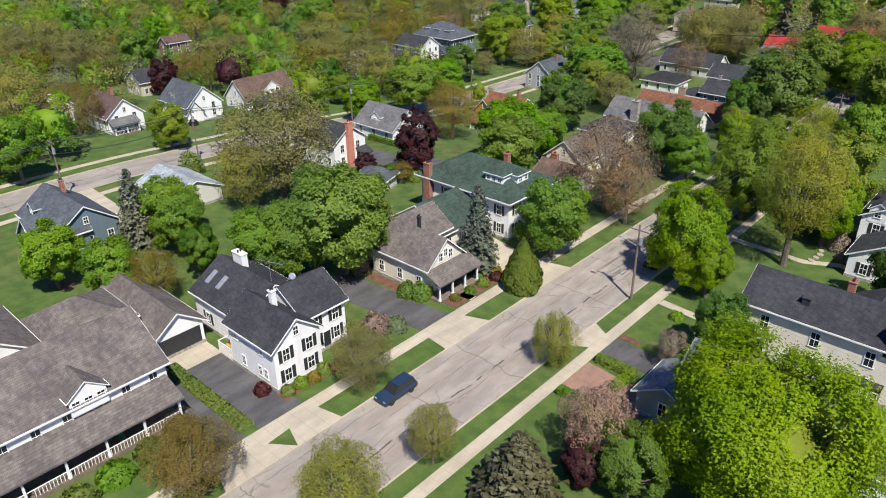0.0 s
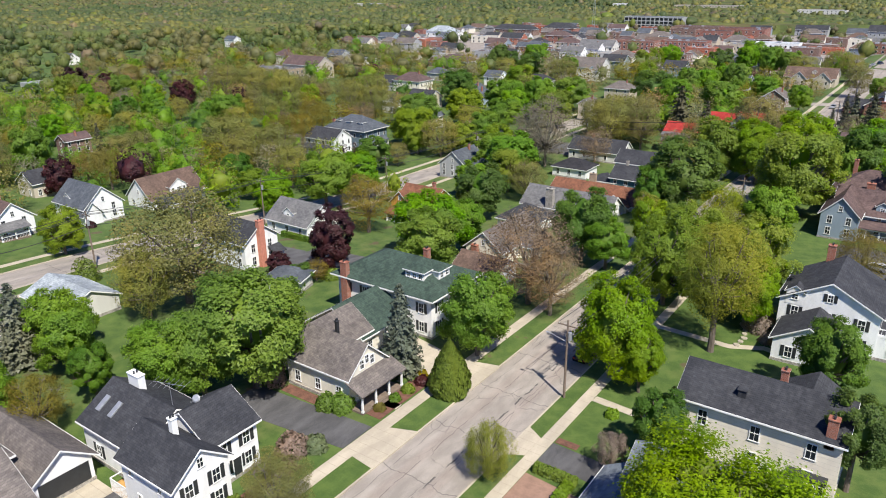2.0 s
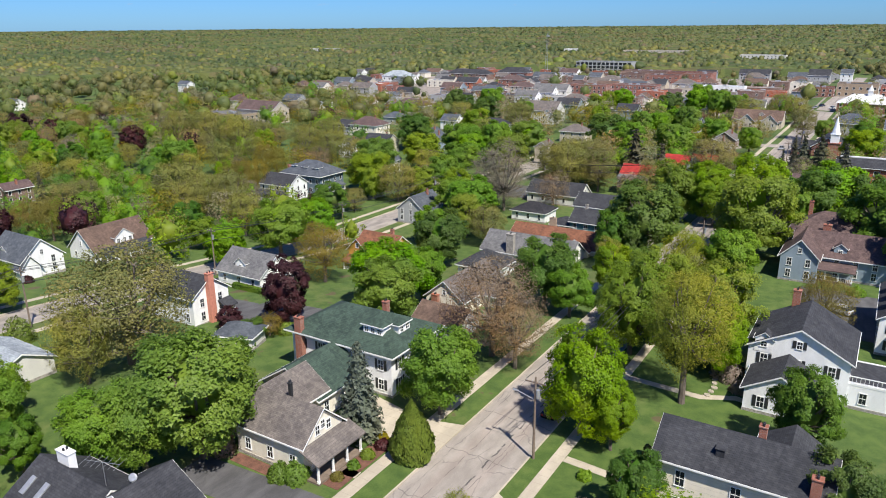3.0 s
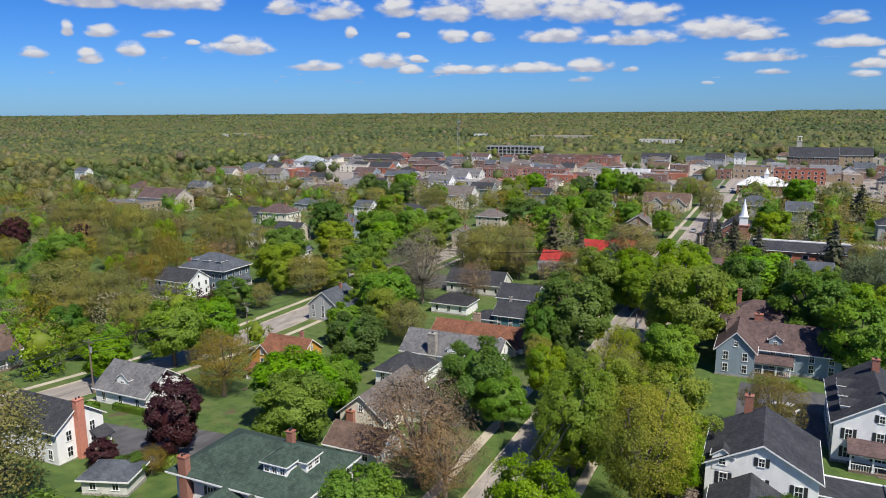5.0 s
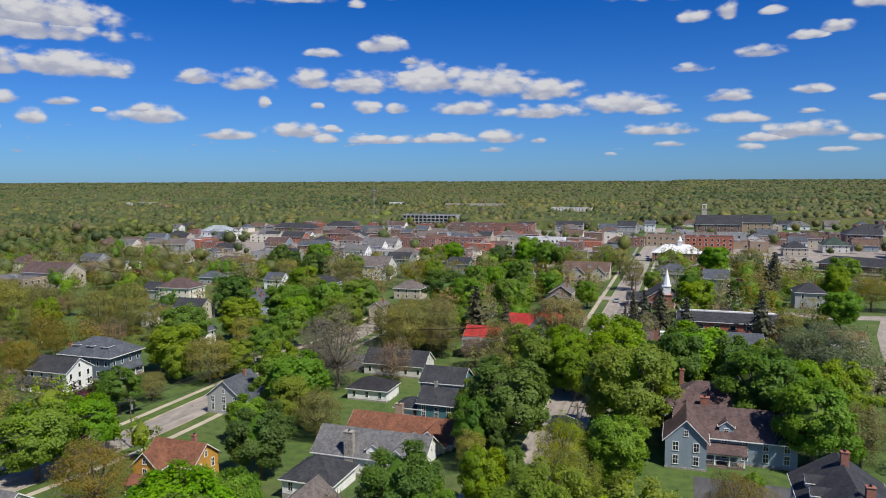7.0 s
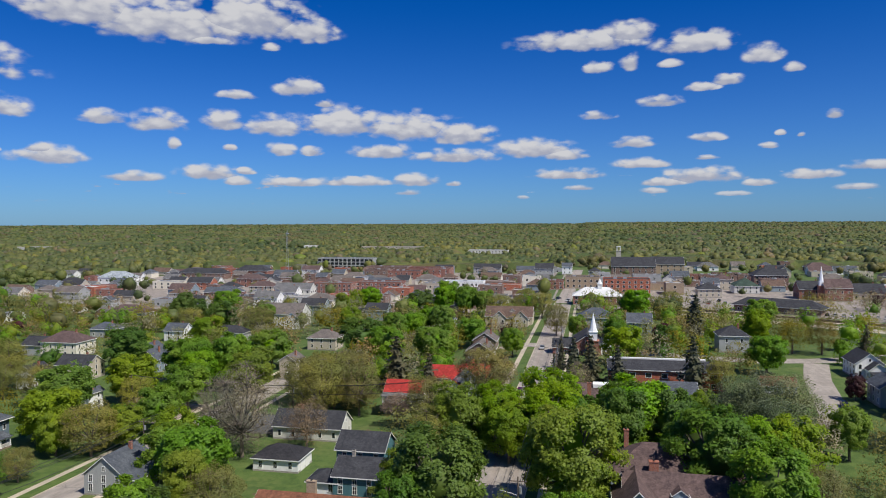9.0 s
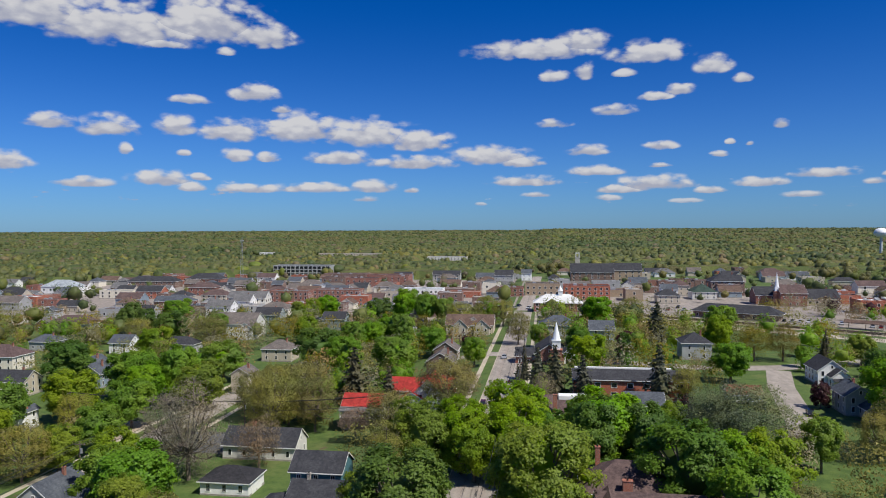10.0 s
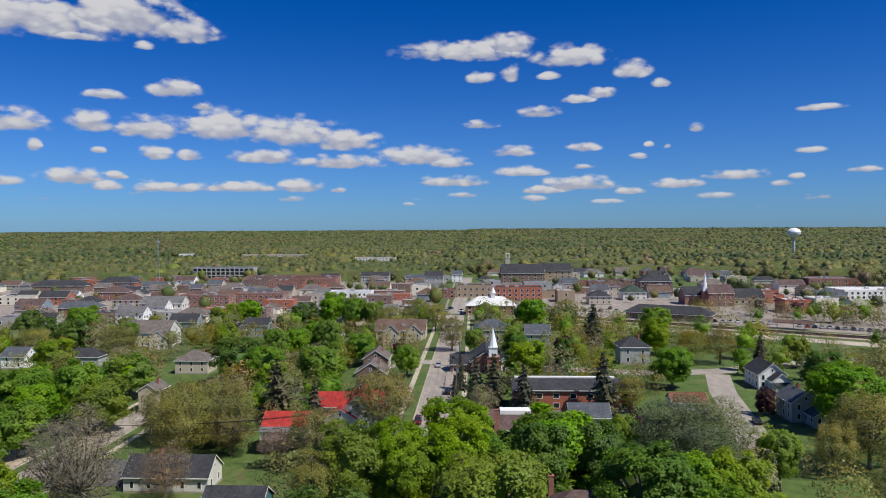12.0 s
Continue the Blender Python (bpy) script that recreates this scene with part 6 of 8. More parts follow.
# ---- trees, one by one ----
tree("maple", -26.8, 53.9, 15.0, 7.9, 0)
tree("maple", -33.3, 45.7, 10.5, 4.2, 0)
tree("maple", -30.1, 48.6, 11.5, 4.8, 0)
tree("elm", -55.2, 64.6, 17.9, 9.8, 1)
tree("elm", -54.7, 57.6, 11.4, 4.6, 1)
tree("copper_beech", -47.9, 89.7, 11.9, 4.6, 1)
tree("copper_beech", -350.2, 208.9, 13.3, 6.6, 2)
tree("copper_beech", -255.0, 207.3, 12.9, 6.2, 2)
tree("copper_beech", -146.2, 92.6, 10.0, 4.2, 2)
tree("maple", -38.4, 105.6, 12.6, 7.2, 1)
tree("maple", -35.6, 112.0, 10.5, 4.6, 1)
tree("oak", -11.3, 94.0, 15.4, 7.3, 0)
tree("oak", -6.4, 92.0, 11.7, 5.0, 0)
tree("maple", -8.8, 75.8, 11.8, 5.0, 0)
tree("arborvitae", -6.5, 66.2, 7.2, 2.5, 0)
tree("blue_spruce", -14.4, 66.8, 12.5, 3.2, 0)
tree("spring_maple", 7.8, 81.1, 13.0, 5.4, 0)
tree("spring_maple", 12.2, 79.2, 8.2, 2.9, 0)
tree("linden", 5.6, 55.5, 6.2, 2.6, 0)
tree("upright_maple", 29.0, 49.5, 14.6, 8.5, 0)
tree("dark_maple", 18.2, 68.1, 7.8, 2.9, 0)
tree("linden", 16.3, 94.2, 18.0, 5.6, 0)
tree("spring_maple", 6.3, 105.1, 14.2, 6.0, 0)
tree("dark_maple", -12.9, 116.1, 12.7, 6.0, 0)
tree("dark_maple", 30.8, 88.4, 10.8, 4.0, 0)
tree("dark_maple", 35.2, 73.3, 10.3, 3.5, 0)
tree("blue_spruce", -56.3, 40.1, 12.0, 3.4, 1, "tall grey-green spruce with drooping boughs")
tree("maple", -47.4, 42.1, 10.1, 3.7, 1)
tree("maple", -43.1, 30.4, 8.6, 3.8, 1)
tree("locust", -38.3, 33.4, 7.8, 3.5, 1)
tree("dark_maple", -39.8, 40.8, 7.6, 2.7, 0)
tree("elm", -6.9, 39.3, 7.1, 3.3, 0)
tree("crabapple", 15.3, 63.2, 4.5, 1.8, 0)
tree("copper_beech", -53.9, 82.3, 3.9, 2.5, 1)
tree("dark_maple", -47.0, 80.6, 3.6, 2.6, 1)
tree("locust", -46.1, 83.5, 3.8, 2.4, 1)
tree("elm", 6.0, 36.0, 6.3, 2.4, 0)
tree("spruce", 14.7, 37.0, 8.0, 4.5, 0)
tree("crabapple", 17.0, 45.4, 8.3, 3.4, 0)
tree("copper_beech", 17.6, 42.6, 5.0, 2.2, 0)
tree("dark_maple", 21.0, 43.9, 7.1, 3.3, 0)
tree("linden", 5.4, 25.9, 8.4, 3.6, 0)
tree("locust", -6.5, 19.7, 7.9, 4.2, 0)
tree("maple", -52.1, 26.8, 9.1, 4.3, 1)
tree("maple", -54.6, 44.6, 9.3, 4.5, 1)
tree("spring_maple", -94.2, 66.1, 9.1, 4.3, 1)
tree("locust", -117.5, 57.5, 11.7, 6.0, 2)
tree("elm", -198.4, 84.3, 16.7, 6.1, 2)
tree("elm", -202.5, 75.0, 15.1, 5.7, 2)
tree("elm", -192.9, 74.8, 13.6, 5.5, 2)
tree("elm", -176.2, 84.6, 15.5, 5.3, 2)
tree("elm", -169.3, 78.9, 14.0, 4.9, 2)
tree("elm", -166.9, 86.9, 12.6, 4.8, 2)
tree("maple", -94.5, 37.9, 12.6, 4.8, 1)
tree("elm", -122.0, 48.6, 14.6, 6.9, 2)
tree("maple", -33.4, 98.4, 11.5, 6.2, 0)
tree("locust", -60.8, 113.4, 12.7, 6.0, 1)
tree("maple", -84.6, 125.8, 13.7, 7.0, 1)
tree("maple", -85.7, 138.7, 12.4, 6.2, 1)
tree("dark_maple", -48.8, 139.5, 12.7, 6.5, 1)
tree("maple", -7.2, 113.9, 8.8, 4.0, 0)
tree("maple", -86.6, 110.8, 9.8, 4.6, 1)
tree("sycamore", -63.5, 199.5, 21.5, 9.2, 2)
tree("oak", -51.5, 209.0, 12.0, 5.5, 2)
tree("elm", -58.2, 232.5, 17.5, 7.3, 2)
tree("elm", -48.2, 239.5, 15.8, 6.8, 2)
tree("elm", -58.0, 245.5, 14.2, 6.5, 2)
tree("elm", -69.0, 249.0, 14.5, 7.9, 2)
tree("maple", -62.0, 176.6, 14.5, 7.9, 2)
tree("spring_maple", -75.6, 191.1, 13.0, 6.3, 2)
tree("spring_maple", -95.1, 200.0, 10.5, 5.8, 2)
tree("spring_maple", -115.2, 199.6, 14.0, 8.5, 2)
tree("maple", -109.8, 168.6, 7.2, 3.4, 2)
tree("locust", -139.6, 165.5, 14.6, 5.3, 2)
tree("locust", -142.6, 173.7, 13.3, 4.9, 2)
tree("locust", -148.7, 168.1, 11.9, 4.7, 2)
tree("elm", -124.5, 146.1, 15.5, 5.9, 2)
tree("elm", -134.3, 145.4, 14.0, 5.5, 2)
tree("elm", -130.1, 137.1, 12.6, 5.2, 2)
tree("elm", -144.1, 143.5, 16.3, 8.7, 2)
tree("elm", -172.7, 246.8, 17.7, 7.4, 2)
tree("elm", -175.2, 234.6, 16.1, 6.9, 2)
tree("elm", -163.7, 236.9, 14.4, 6.7, 2)
tree("elm", -223.4, 236.9, 18.3, 7.8, 2)
tree("elm", -211.7, 230.9, 16.6, 7.3, 2)
tree("elm", -210.9, 243.2, 14.9, 7.0, 2)
tree("elm", -254.1, 231.1, 18.9, 8.3, 2)
tree("elm", -244.7, 241.3, 17.2, 7.7, 2)
tree("elm", -257.0, 245.7, 15.4, 7.4, 2)
tree("maple", -192.2, 181.5, 14.6, 5.3, 2)
tree("maple", -196.9, 189.0, 13.3, 4.9, 2)
tree("maple", -201.7, 182.2, 11.9, 4.8, 2)
tree("maple", -103.6, 269.5, 17.7, 7.4, 2)
tree("maple", -115.5, 266.0, 16.1, 6.9, 2)
tree("maple", -108.1, 257.0, 14.4, 6.6, 2)
tree("spring_maple", -120.0, 239.9, 15.2, 8.7, 2)
tree("dark_maple", -150.3, 279.2, 16.1, 8.5, 2)
tree("dark_maple", -7.1, 153.1, 15.7, 8.1, 1)
tree("dark_maple", -11.8, 148.1, 11.0, 4.3, 1)
tree("spring_maple", 12.7, 163.1, 18.0, 9.0, 1)
tree("dark_maple", -7.7, 148.1, 7.1, 2.7, 1)
tree("dark_maple", -1.2, 130.7, 8.6, 3.3, 1)
tree("linden", 5.0, 140.8, 10.6, 4.8, 1)
tree("linden", 7.8, 127.3, 10.4, 4.6, 1)
tree("elm", -10.7, 142.2, 6.6, 2.8, 1)
tree("spring_maple", -14.7, 162.9, 11.1, 4.3, 1)
tree("elm", -13.0, 165.1, 6.5, 2.6, 1)
tree("maple", 12.6, 140.5, 11.9, 5.1, 1)
tree("spring_maple", -2.7, 191.7, 14.4, 6.7, 1)
tree("spring_maple", 7.7, 203.0, 15.7, 8.1, 2)
tree("maple", 24.7, 194.0, 16.5, 8.9, 2)
tree("maple", 17.9, 187.0, 12.9, 6.2, 1)
tree("dark_maple", 36.1, 171.3, 16.2, 8.6, 1)
tree("maple", 42.4, 158.7, 14.5, 6.8, 1)
tree("spring_maple", 49.0, 176.8, 14.2, 6.5, 1)
tree("willow", 47.8, 206.9, 14.8, 7.1, 2)
tree("locust", 29.0, 126.6, 10.3, 4.6, 1)
tree("elm", -11.9, 239.0, 15.3, 8.2, 2)
tree("elm", -24.7, 224.9, 12.3, 6.6, 2)
tree("spring_maple", -4.3, 126.8, 9.8, 4.0, 1)
tree("spring_maple", 7.5, 113.0, 14.3, 6.0, 0)
tree("spring_maple", 16.5, 111, 14.3, 6.2, 0)
tree("spring_maple", 18.6, 103.9, 10.7, 3.9, 0)
tree("spruce", -46.3, 272.4, 18.0, 6.7, 2)
tree("spruce", -29.8, 248.4, 15.0, 4.3, 2)
tree("spruce", 11.0, 264.5, 13.5, 4.2, 2)
tree("spruce", 16.0, 262.5, 14.5, 4.4, 2)
tree("spruce", 23.5, 253.5, 13.5, 4.2, 2)
tree("spruce", 6.5, 282.0, 11.0, 2.5, 2)
tree("spruce", 5.3, 261.6, 9.0, 2.0, 2)
tree("spruce", 43.5, 251.5, 17.0, 5.2, 2)
tree("spruce", 59.5, 365.6, 17.0, 6.5, 2)
tree("spruce", 114.9, 334.8, 10.0, 3.3, 2)
tree("dark_maple", 42.1, 311.0, 11.0, 4.2, 2)
tree("copper_beech", 42.3, 320.3, 10.5, 4.7, 2)
tree("crabapple", 27.8, 290.4, 6.3, 2.4, 2)
tree("spring_maple", 26.6, 292.9, 13.2, 7.1, 2)
tree("dark_maple", 24.7, 322.4, 11.7, 5.0, 2)
tree("maple", 10.7, 341.5, 10.1, 4.3, 2)
tree("oak", -8.7, 249.2, 9.9, 5.2, 2)
tree("elm", 1.8, 350.0, 13.5, 5.8, 2)
tree("elm", -7.9, 404.4, 13.6, 6.9, 2)
tree("elm", -30.2, 412.4, 15.8, 8.2, 2)
tree("elm", -18.2, 433.9, 14.0, 6.4, 2)
tree("maple", -69.2, 475.6, 19.4, 8.0, 2)
tree("maple", -69.0, 462.3, 17.6, 7.4, 2)
tree("maple", -57.5, 467.4, 15.8, 7.2, 2)
tree("maple", -54.3, 454.1, 17.8, 6.9, 2)
tree("maple", -43.2, 451.2, 16.1, 6.4, 2)
tree("maple", -44.8, 461.9, 14.5, 6.2, 2)
tree("dark_maple", -78.8, 442.8, 16.1, 7.5, 2)
tree("maple", -68.3, 351.9, 15.4, 5.8, 2)
tree("maple", -63.4, 360.3, 14.0, 5.4, 2)
tree("maple", -72.4, 361.4, 12.5, 5.2, 2)
tree("maple", -50.9, 370.3, 16.8, 6.8, 2)
tree("maple", -58.9, 378.4, 15.2, 6.3, 2)
tree("maple", -63.0, 368.6, 13.6, 6.0, 2)
tree("dark_maple", -74.0, 320.3, 16.6, 9.1, 2)
tree("maple", -60.8, 310.2, 15.4, 7.7, 2)
tree("maple", -41.2, 309.8, 16.2, 8.7, 2)
tree("spring_maple", -100.9, 384.8, 12.7, 7.1, 2)
tree("spring_maple", -123.8, 462.8, 13.7, 5.3, 2)
tree("spring_maple", -131.5, 458.6, 12.4, 4.9, 2)
tree("spring_maple", -125.0, 453.5, 11.1, 4.7, 2)
tree("maple", -118.3, 471.7, 14.7, 8.1, 2)
tree("dark_maple", -166.8, 377.5, 15.3, 8.8, 2)
tree("maple", -189.1, 426.8, 16.3, 8.7, 2)
tree("dark_maple", -206.5, 410.6, 15.8, 6.1, 2)
tree("dark_maple", -204.1, 400.6, 14.4, 5.7, 2)
tree("dark_maple", -196.4, 406.3, 12.9, 5.5, 2)
tree("spring_maple", -148.8, 332.6, 14.2, 8.1, 2)
tree("elm", -138.8, 362.6, 15.1, 8.5, 2)
tree("maple", -151.0, 394.7, 12.5, 5.8, 2)
tree("elm", -175.0, 362.0, 13.8, 7.1, 2)
tree("maple", -101.1, 295.7, 14.8, 8.3, 2)
tree("maple", -118.1, 272.6, 15.0, 5.6, 2)
tree("maple", -108.8, 272.3, 13.7, 5.2, 2)
tree("maple", -111.9, 280.5, 12.2, 5.0, 2)
tree("maple", -120.3, 267.4, 15.7, 8.1, 2)
tree("spring_maple", -91.1, 259.2, 14.3, 7.7, 2)
tree("elm", -59.9, 247.1, 17.6, 7.1, 2)
tree("elm", -56.3, 258.4, 16.0, 6.6, 2)
tree("elm", -67.5, 257.4, 14.3, 6.3, 2)
tree("maple", -51.4, 248.5, 12.5, 5.8, 2)
tree("sycamore", -70.5, 203.5, 17.5, 7.0, 2)
tree("maple", -100.2, 236.8, 13.5, 6.9, 2)
tree("crabapple", -34.4, 229.4, 8.7, 4.4, 2)
tree("spring_maple", -10.7, 190.6, 14.9, 7.3, 1)
tree("elm", -15.9, 187.5, 12.0, 5.2, 1)
tree("spring_maple", 0.4, 186.6, 12.4, 5.6, 1)
tree("spring_maple", 7.9, 188.1, 15.3, 7.1, 1)
tree("dark_maple", 22.2, 190.0, 15.8, 7.2, 1)
tree("dark_maple", 30.8, 190.3, 15.4, 6.7, 1)
tree("willow", 54.1, 204.4, 16.6, 9.0, 2)
tree("willow", 48.7, 211.6, 12.3, 5.6, 2)
tree("spring_maple", 40.5, 214.9, 9.8, 4.0, 2)
tree("elm", 51.2, 256.6, 9.9, 4.1, 2)
tree("maple", 69.7, 284.7, 12.6, 6.4, 2)
tree("spring_maple", 79.3, 343.4, 13.7, 6.0, 2)
tree("locust", 87.0, 323.3, 12.7, 6.0, 2)
tree("locust", 96.8, 323.5, 13.0, 6.3, 2)
tree("maple", 89.3, 383.7, 13.5, 6.9, 2)
tree("maple", 37.2, 405.9, 15.1, 7.4, 2)
tree("elm", 55.5, 426.0, 12.9, 6.2, 2)
tree("dark_maple", 109.5, 274.8, 13.1, 6.4, 2)
tree("maple", 97.7, 239.3, 16.3, 9.2, 2)
tree("spring_maple", 120.7, 318.1, 10.8, 5.0, 2)
tree("elm", 88.8, 213.2, 15.4, 7.8, 2)
tree("maple", 66.2, 201.0, 10.9, 4.1, 2)
tree("copper_beech", 85.0, 254.4, 7.2, 2.9, 2)
tree("maple", 99.7, 312.5, 7.5, 2.7, 2)
tree("maple", 34.7, 177.9, 14.7, 6.0, 1)
tree("maple", 45.4, 177.1, 14.2, 5.5, 1)
tree("dark_maple", 13.7, 196.2, 11.8, 4.0, 2)
tree("maple", -33.9, 348.9, 12.8, 7.1, 2)
tree("maple", -11.6, 303.3, 10.6, 4.8, 2)
tree("elm", -98.4, 192.7, 13.0, 6.9, 2)
tree("maple", -127.8, 219.2, 15.2, 8.6, 2)
tree("dark_maple", -154.1, 286.4, 14.1, 7.5, 2)
tree("maple", -94.2, 213.1, 12.6, 5.9, 2)
tree("maple", -69.5, 179.6, 13.1, 6.4, 2)
tree("spring_maple", -58.5, 167.8, 12.1, 5.3, 1)

# ---- trees between the houses, and the far woods ----
KEEP = [(k.location.x, k.location.y, 9.5 if k.get("category") == "house" else 12.0) for k in scene.objects if k.parent is None and k.type == "EMPTY" and k.get("category") and k.get("category") != "tree"]
GROWN = [(k.location.x, k.location.y, k.scale.x if k.get("category") == "tree" else 0) for k in scene.objects if k.parent is None and k.get("category") == "tree"]
WAYS = [((0, -60), (0, 700), 10), ((-88, -60), (-88, 300), 10.5), ((72, 225), (95, 345), 9), ((-20, 330), (70, 307), 7), ((70, 307), (150, 336), 7), ((40, 445), (300, 289), 9), ((40, 468), (300, 312), 22)]


def clear_of_ways(x, y, r):
    for (ax, ay), (bx, by), w in WAYS:
        dx, dy = bx - ax, by - ay
        t = max(0, min(1, ((x - ax) * dx + (y - ay) * dy) / (dx * dx + dy * dy)))
        if math.hypot(x - ax - t * dx, y - ay - t * dy) < w + r * 0.4:
            return False
    return True


def free(x, y, r, gap):
    if not clear_of_ways(x, y, r):
        return False
    for kx, ky, kr in KEEP:
        if abs(x - kx) < kr + r * 0.8 and -6 - r < y - ky < kr + r * 0.7 or math.hypot(x - kx, y - ky) < kr + r * 0.6:
            return False
        ux, uy = 25 - kx, 25 - ky                             # open ground on the street side of a house
        far = math.hypot(ux, uy)
        t = ((x - kx) * ux + (y - ky) * uy) / far
        if 0 < t < 26 and abs((x - kx) * uy - (y - ky) * ux) / far < 8 + r * 0.3:
            return False
    for tx, ty, tr in GROWN:
        if math.hypot(x - tx, y - ty) < (r + tr) * gap:
            return False
    return True


fill = random.Random(21)
KINDS = ["maple"] * 10 + ["dark_maple"] * 6 + ["spring_maple"] * 9 + ["elm"] * 18 + ["locust"] * 2 + ["sycamore"] * 3 + ["copper_beech"] + ["spruce"] * 1
KINDS_FAR = ["maple"] * 7 + ["dark_maple"] * 4 + ["spring_maple"] * 6 + ["elm"] * 20 + ["locust"] * 8 + ["sycamore"] * 7 + ["oak"] * 7 + ["copper_beech"]
count, BEYOND = 0, []
for k in range(20000):
    if count + len(BEYOND) >= 760:
        break
    y = 90 + 380 * fill.random() ** 0.8
    lim_l, lim_r = -(y * 1.55 + 60), min(0.52 * (y - 60) + 25, 210)
    x = fill.uniform(max(lim_l, -420), lim_r)
    if y > 440 and -330 < x < 120:
        continue
    if -62 < x < 62 and y < 160:
        continue
    r = fill.uniform(3.2, 6.2)
    if not free(x, y, r, 0.72):
        continue
    kind = fill.choice(KINDS if y < 190 else KINDS_FAR)
    GROWN.append((x, y, r))
    tall = r * fill.uniform(1.7, 2.3) + (4 if kind == "spruce" else 1)
    if kind == "spruce" or (count < 110 and y < 260):
        tree(kind, x, y, tall, r * (0.5 if kind == "spruce" else 1.0))
        count += 1
    else:
        BEYOND.append((BROAD[kind][0], x, y, tall, r))
for k in range(5000):       # gardens up the street, towards the railway
    y, x = fill.uniform(255, 445), fill.uniform(-70, 175)
    r = fill.uniform(2.8, 5.2)
    if (x > 95 and y > 330) or not free(x, y, r, 0.8):
        continue
    GROWN.append((x, y, r))
    BEYOND.append((BROAD[fill.choice(KINDS_FAR)][0], x, y, r * fill.uniform(1.7, 2.2), r))
for k in range(4000):       # woods west of the second street
    y, x = fill.uniform(-20, 160), fill.uniform(-330, -98)
    r = fill.uniform(3.6, 6.4)
    if y < -x * 0.16 - 22 or not free(x, y, r, 0.72) or len(BEYOND) > 1250:
        continue
    GROWN.append((x, y, r))
    BEYOND.append((BROAD[fill.choice(KINDS[:-1])][0], x, y, r * fill.uniform(1.8, 2.3), r))


def wood_mesh(name, spots, leaves, level, mat, seed):
    """One stretch of far woods: crowns of several uneven masses with a fringe of leaf sprays, joined."""
    rng = np.random.default_rng(seed)
    q = np.array(spots)
    cen = q[:, :3] + np.array([0, 0, 1.0]) * q[:, 4:5] * 0.5
    rad = np.stack([q[:, 3], q[:, 3], q[:, 4] * 0.5], 1)
    near = level == 2 and leaves > 100
    if level is not None:
        tagged(mass(name, cen, rad * (0.6 if near else 0.86), level, rng, mat, None, 0.13), "distant woods in mixed spring green", "woods", kind="stuff")
    if leaves:
        n = len(q)
        d = rng.normal(0, 1, (n, leaves, 3))
        d[:, :, 2] = np.abs(d[:, :, 2]) * 0.9 - 0.1
        d /= np.linalg.norm(d, axis=2)[:, :, None]
        p = (cen[:, None, :] + d * rad[:, None, :] * ((0.55 + 0.55 * rng.random((n, leaves, 1)) ** 0.6) if near else (0.72 + 0.36 * rng.random((n, leaves, 1))))).reshape(-1, 3)
        ob = cards(name, p, d.reshape(-1, 3), 1.0, rng, mat, None, lean=0.4, soft=0.75)
        resize(ob, p, np.repeat(q[:, 3] * (1.6 if near else 1.35) / math.sqrt(leaves), leaves))
        tagged(ob, "leafy fringe of the distant woods", "woods", kind="stuff")


def resize(ob, centres, by):
    """Scale every spray about its own centre."""
    co = np.empty(len(ob.data.vertices) * 3)
    ob.data.vertices.foreach_get("co", co)
    mid = np.repeat(centres, 3, axis=0)
    ob.data.vertices.foreach_set("co", (mid + (co.reshape(-1, 3) - mid) * np.repeat(by, 3)[:, None]).ravel())
    ob.data.update()


AIRY = ("olive", "tan", "grey", "gold", "linden")


def grove(key, trees, seed):
    """The trees of one colour that stand between the far houses, joined."""
    rng = np.random.default_rng(seed)
    P, N, S, C, R = [], [], [], [], []
    for x, y, tall, r in trees:
        lobes = lobes_of(rng, 26, 1.0, 0.85)
        near = math.hypot(x, y) < 260
        if key in AIRY:
            p, nn = airy_crown(rng, lobes, 1100 if near else 700, 1.0)
        else:
            p, nn = broad_crown(rng, lobes, 1100 if near else 650, 1.0, 0.5)
        sz = min(r * 1.1, tall * 0.55)
        P.append(p * np.array([r, r, sz]) + np.array([x, y, g(x, y) + tall - sz * 0.98]))
        N.append(nn)
        S.append(np.full(len(p), r * ((0.085 if near else 0.10) if key not in AIRY else (0.075 if near else 0.09))))
        C.append(np.array([[x, y, g(x, y) + tall - sz]]))
        R.append(np.array([[0.58, 0.58, 0.55]]) * np.array([r, r, sz]))
    P, N, S = np.concatenate(P), np.concatenate(N), np.concatenate(S)
    ob = cards("woods", P, N, 1.0, rng, LEAVES[key], None)
    resize(ob, P, S)
    if key not in AIRY:
        tagged(mass("woods", np.concatenate(C), np.concatenate(R), 1, rng, LEAVES[key], None, 0.25), "trees between the far houses in mixed spring leaf", "trees", kind="stuff")
    tagged(ob, "trees between the far houses in mixed spring leaf", "trees", kind="stuff")


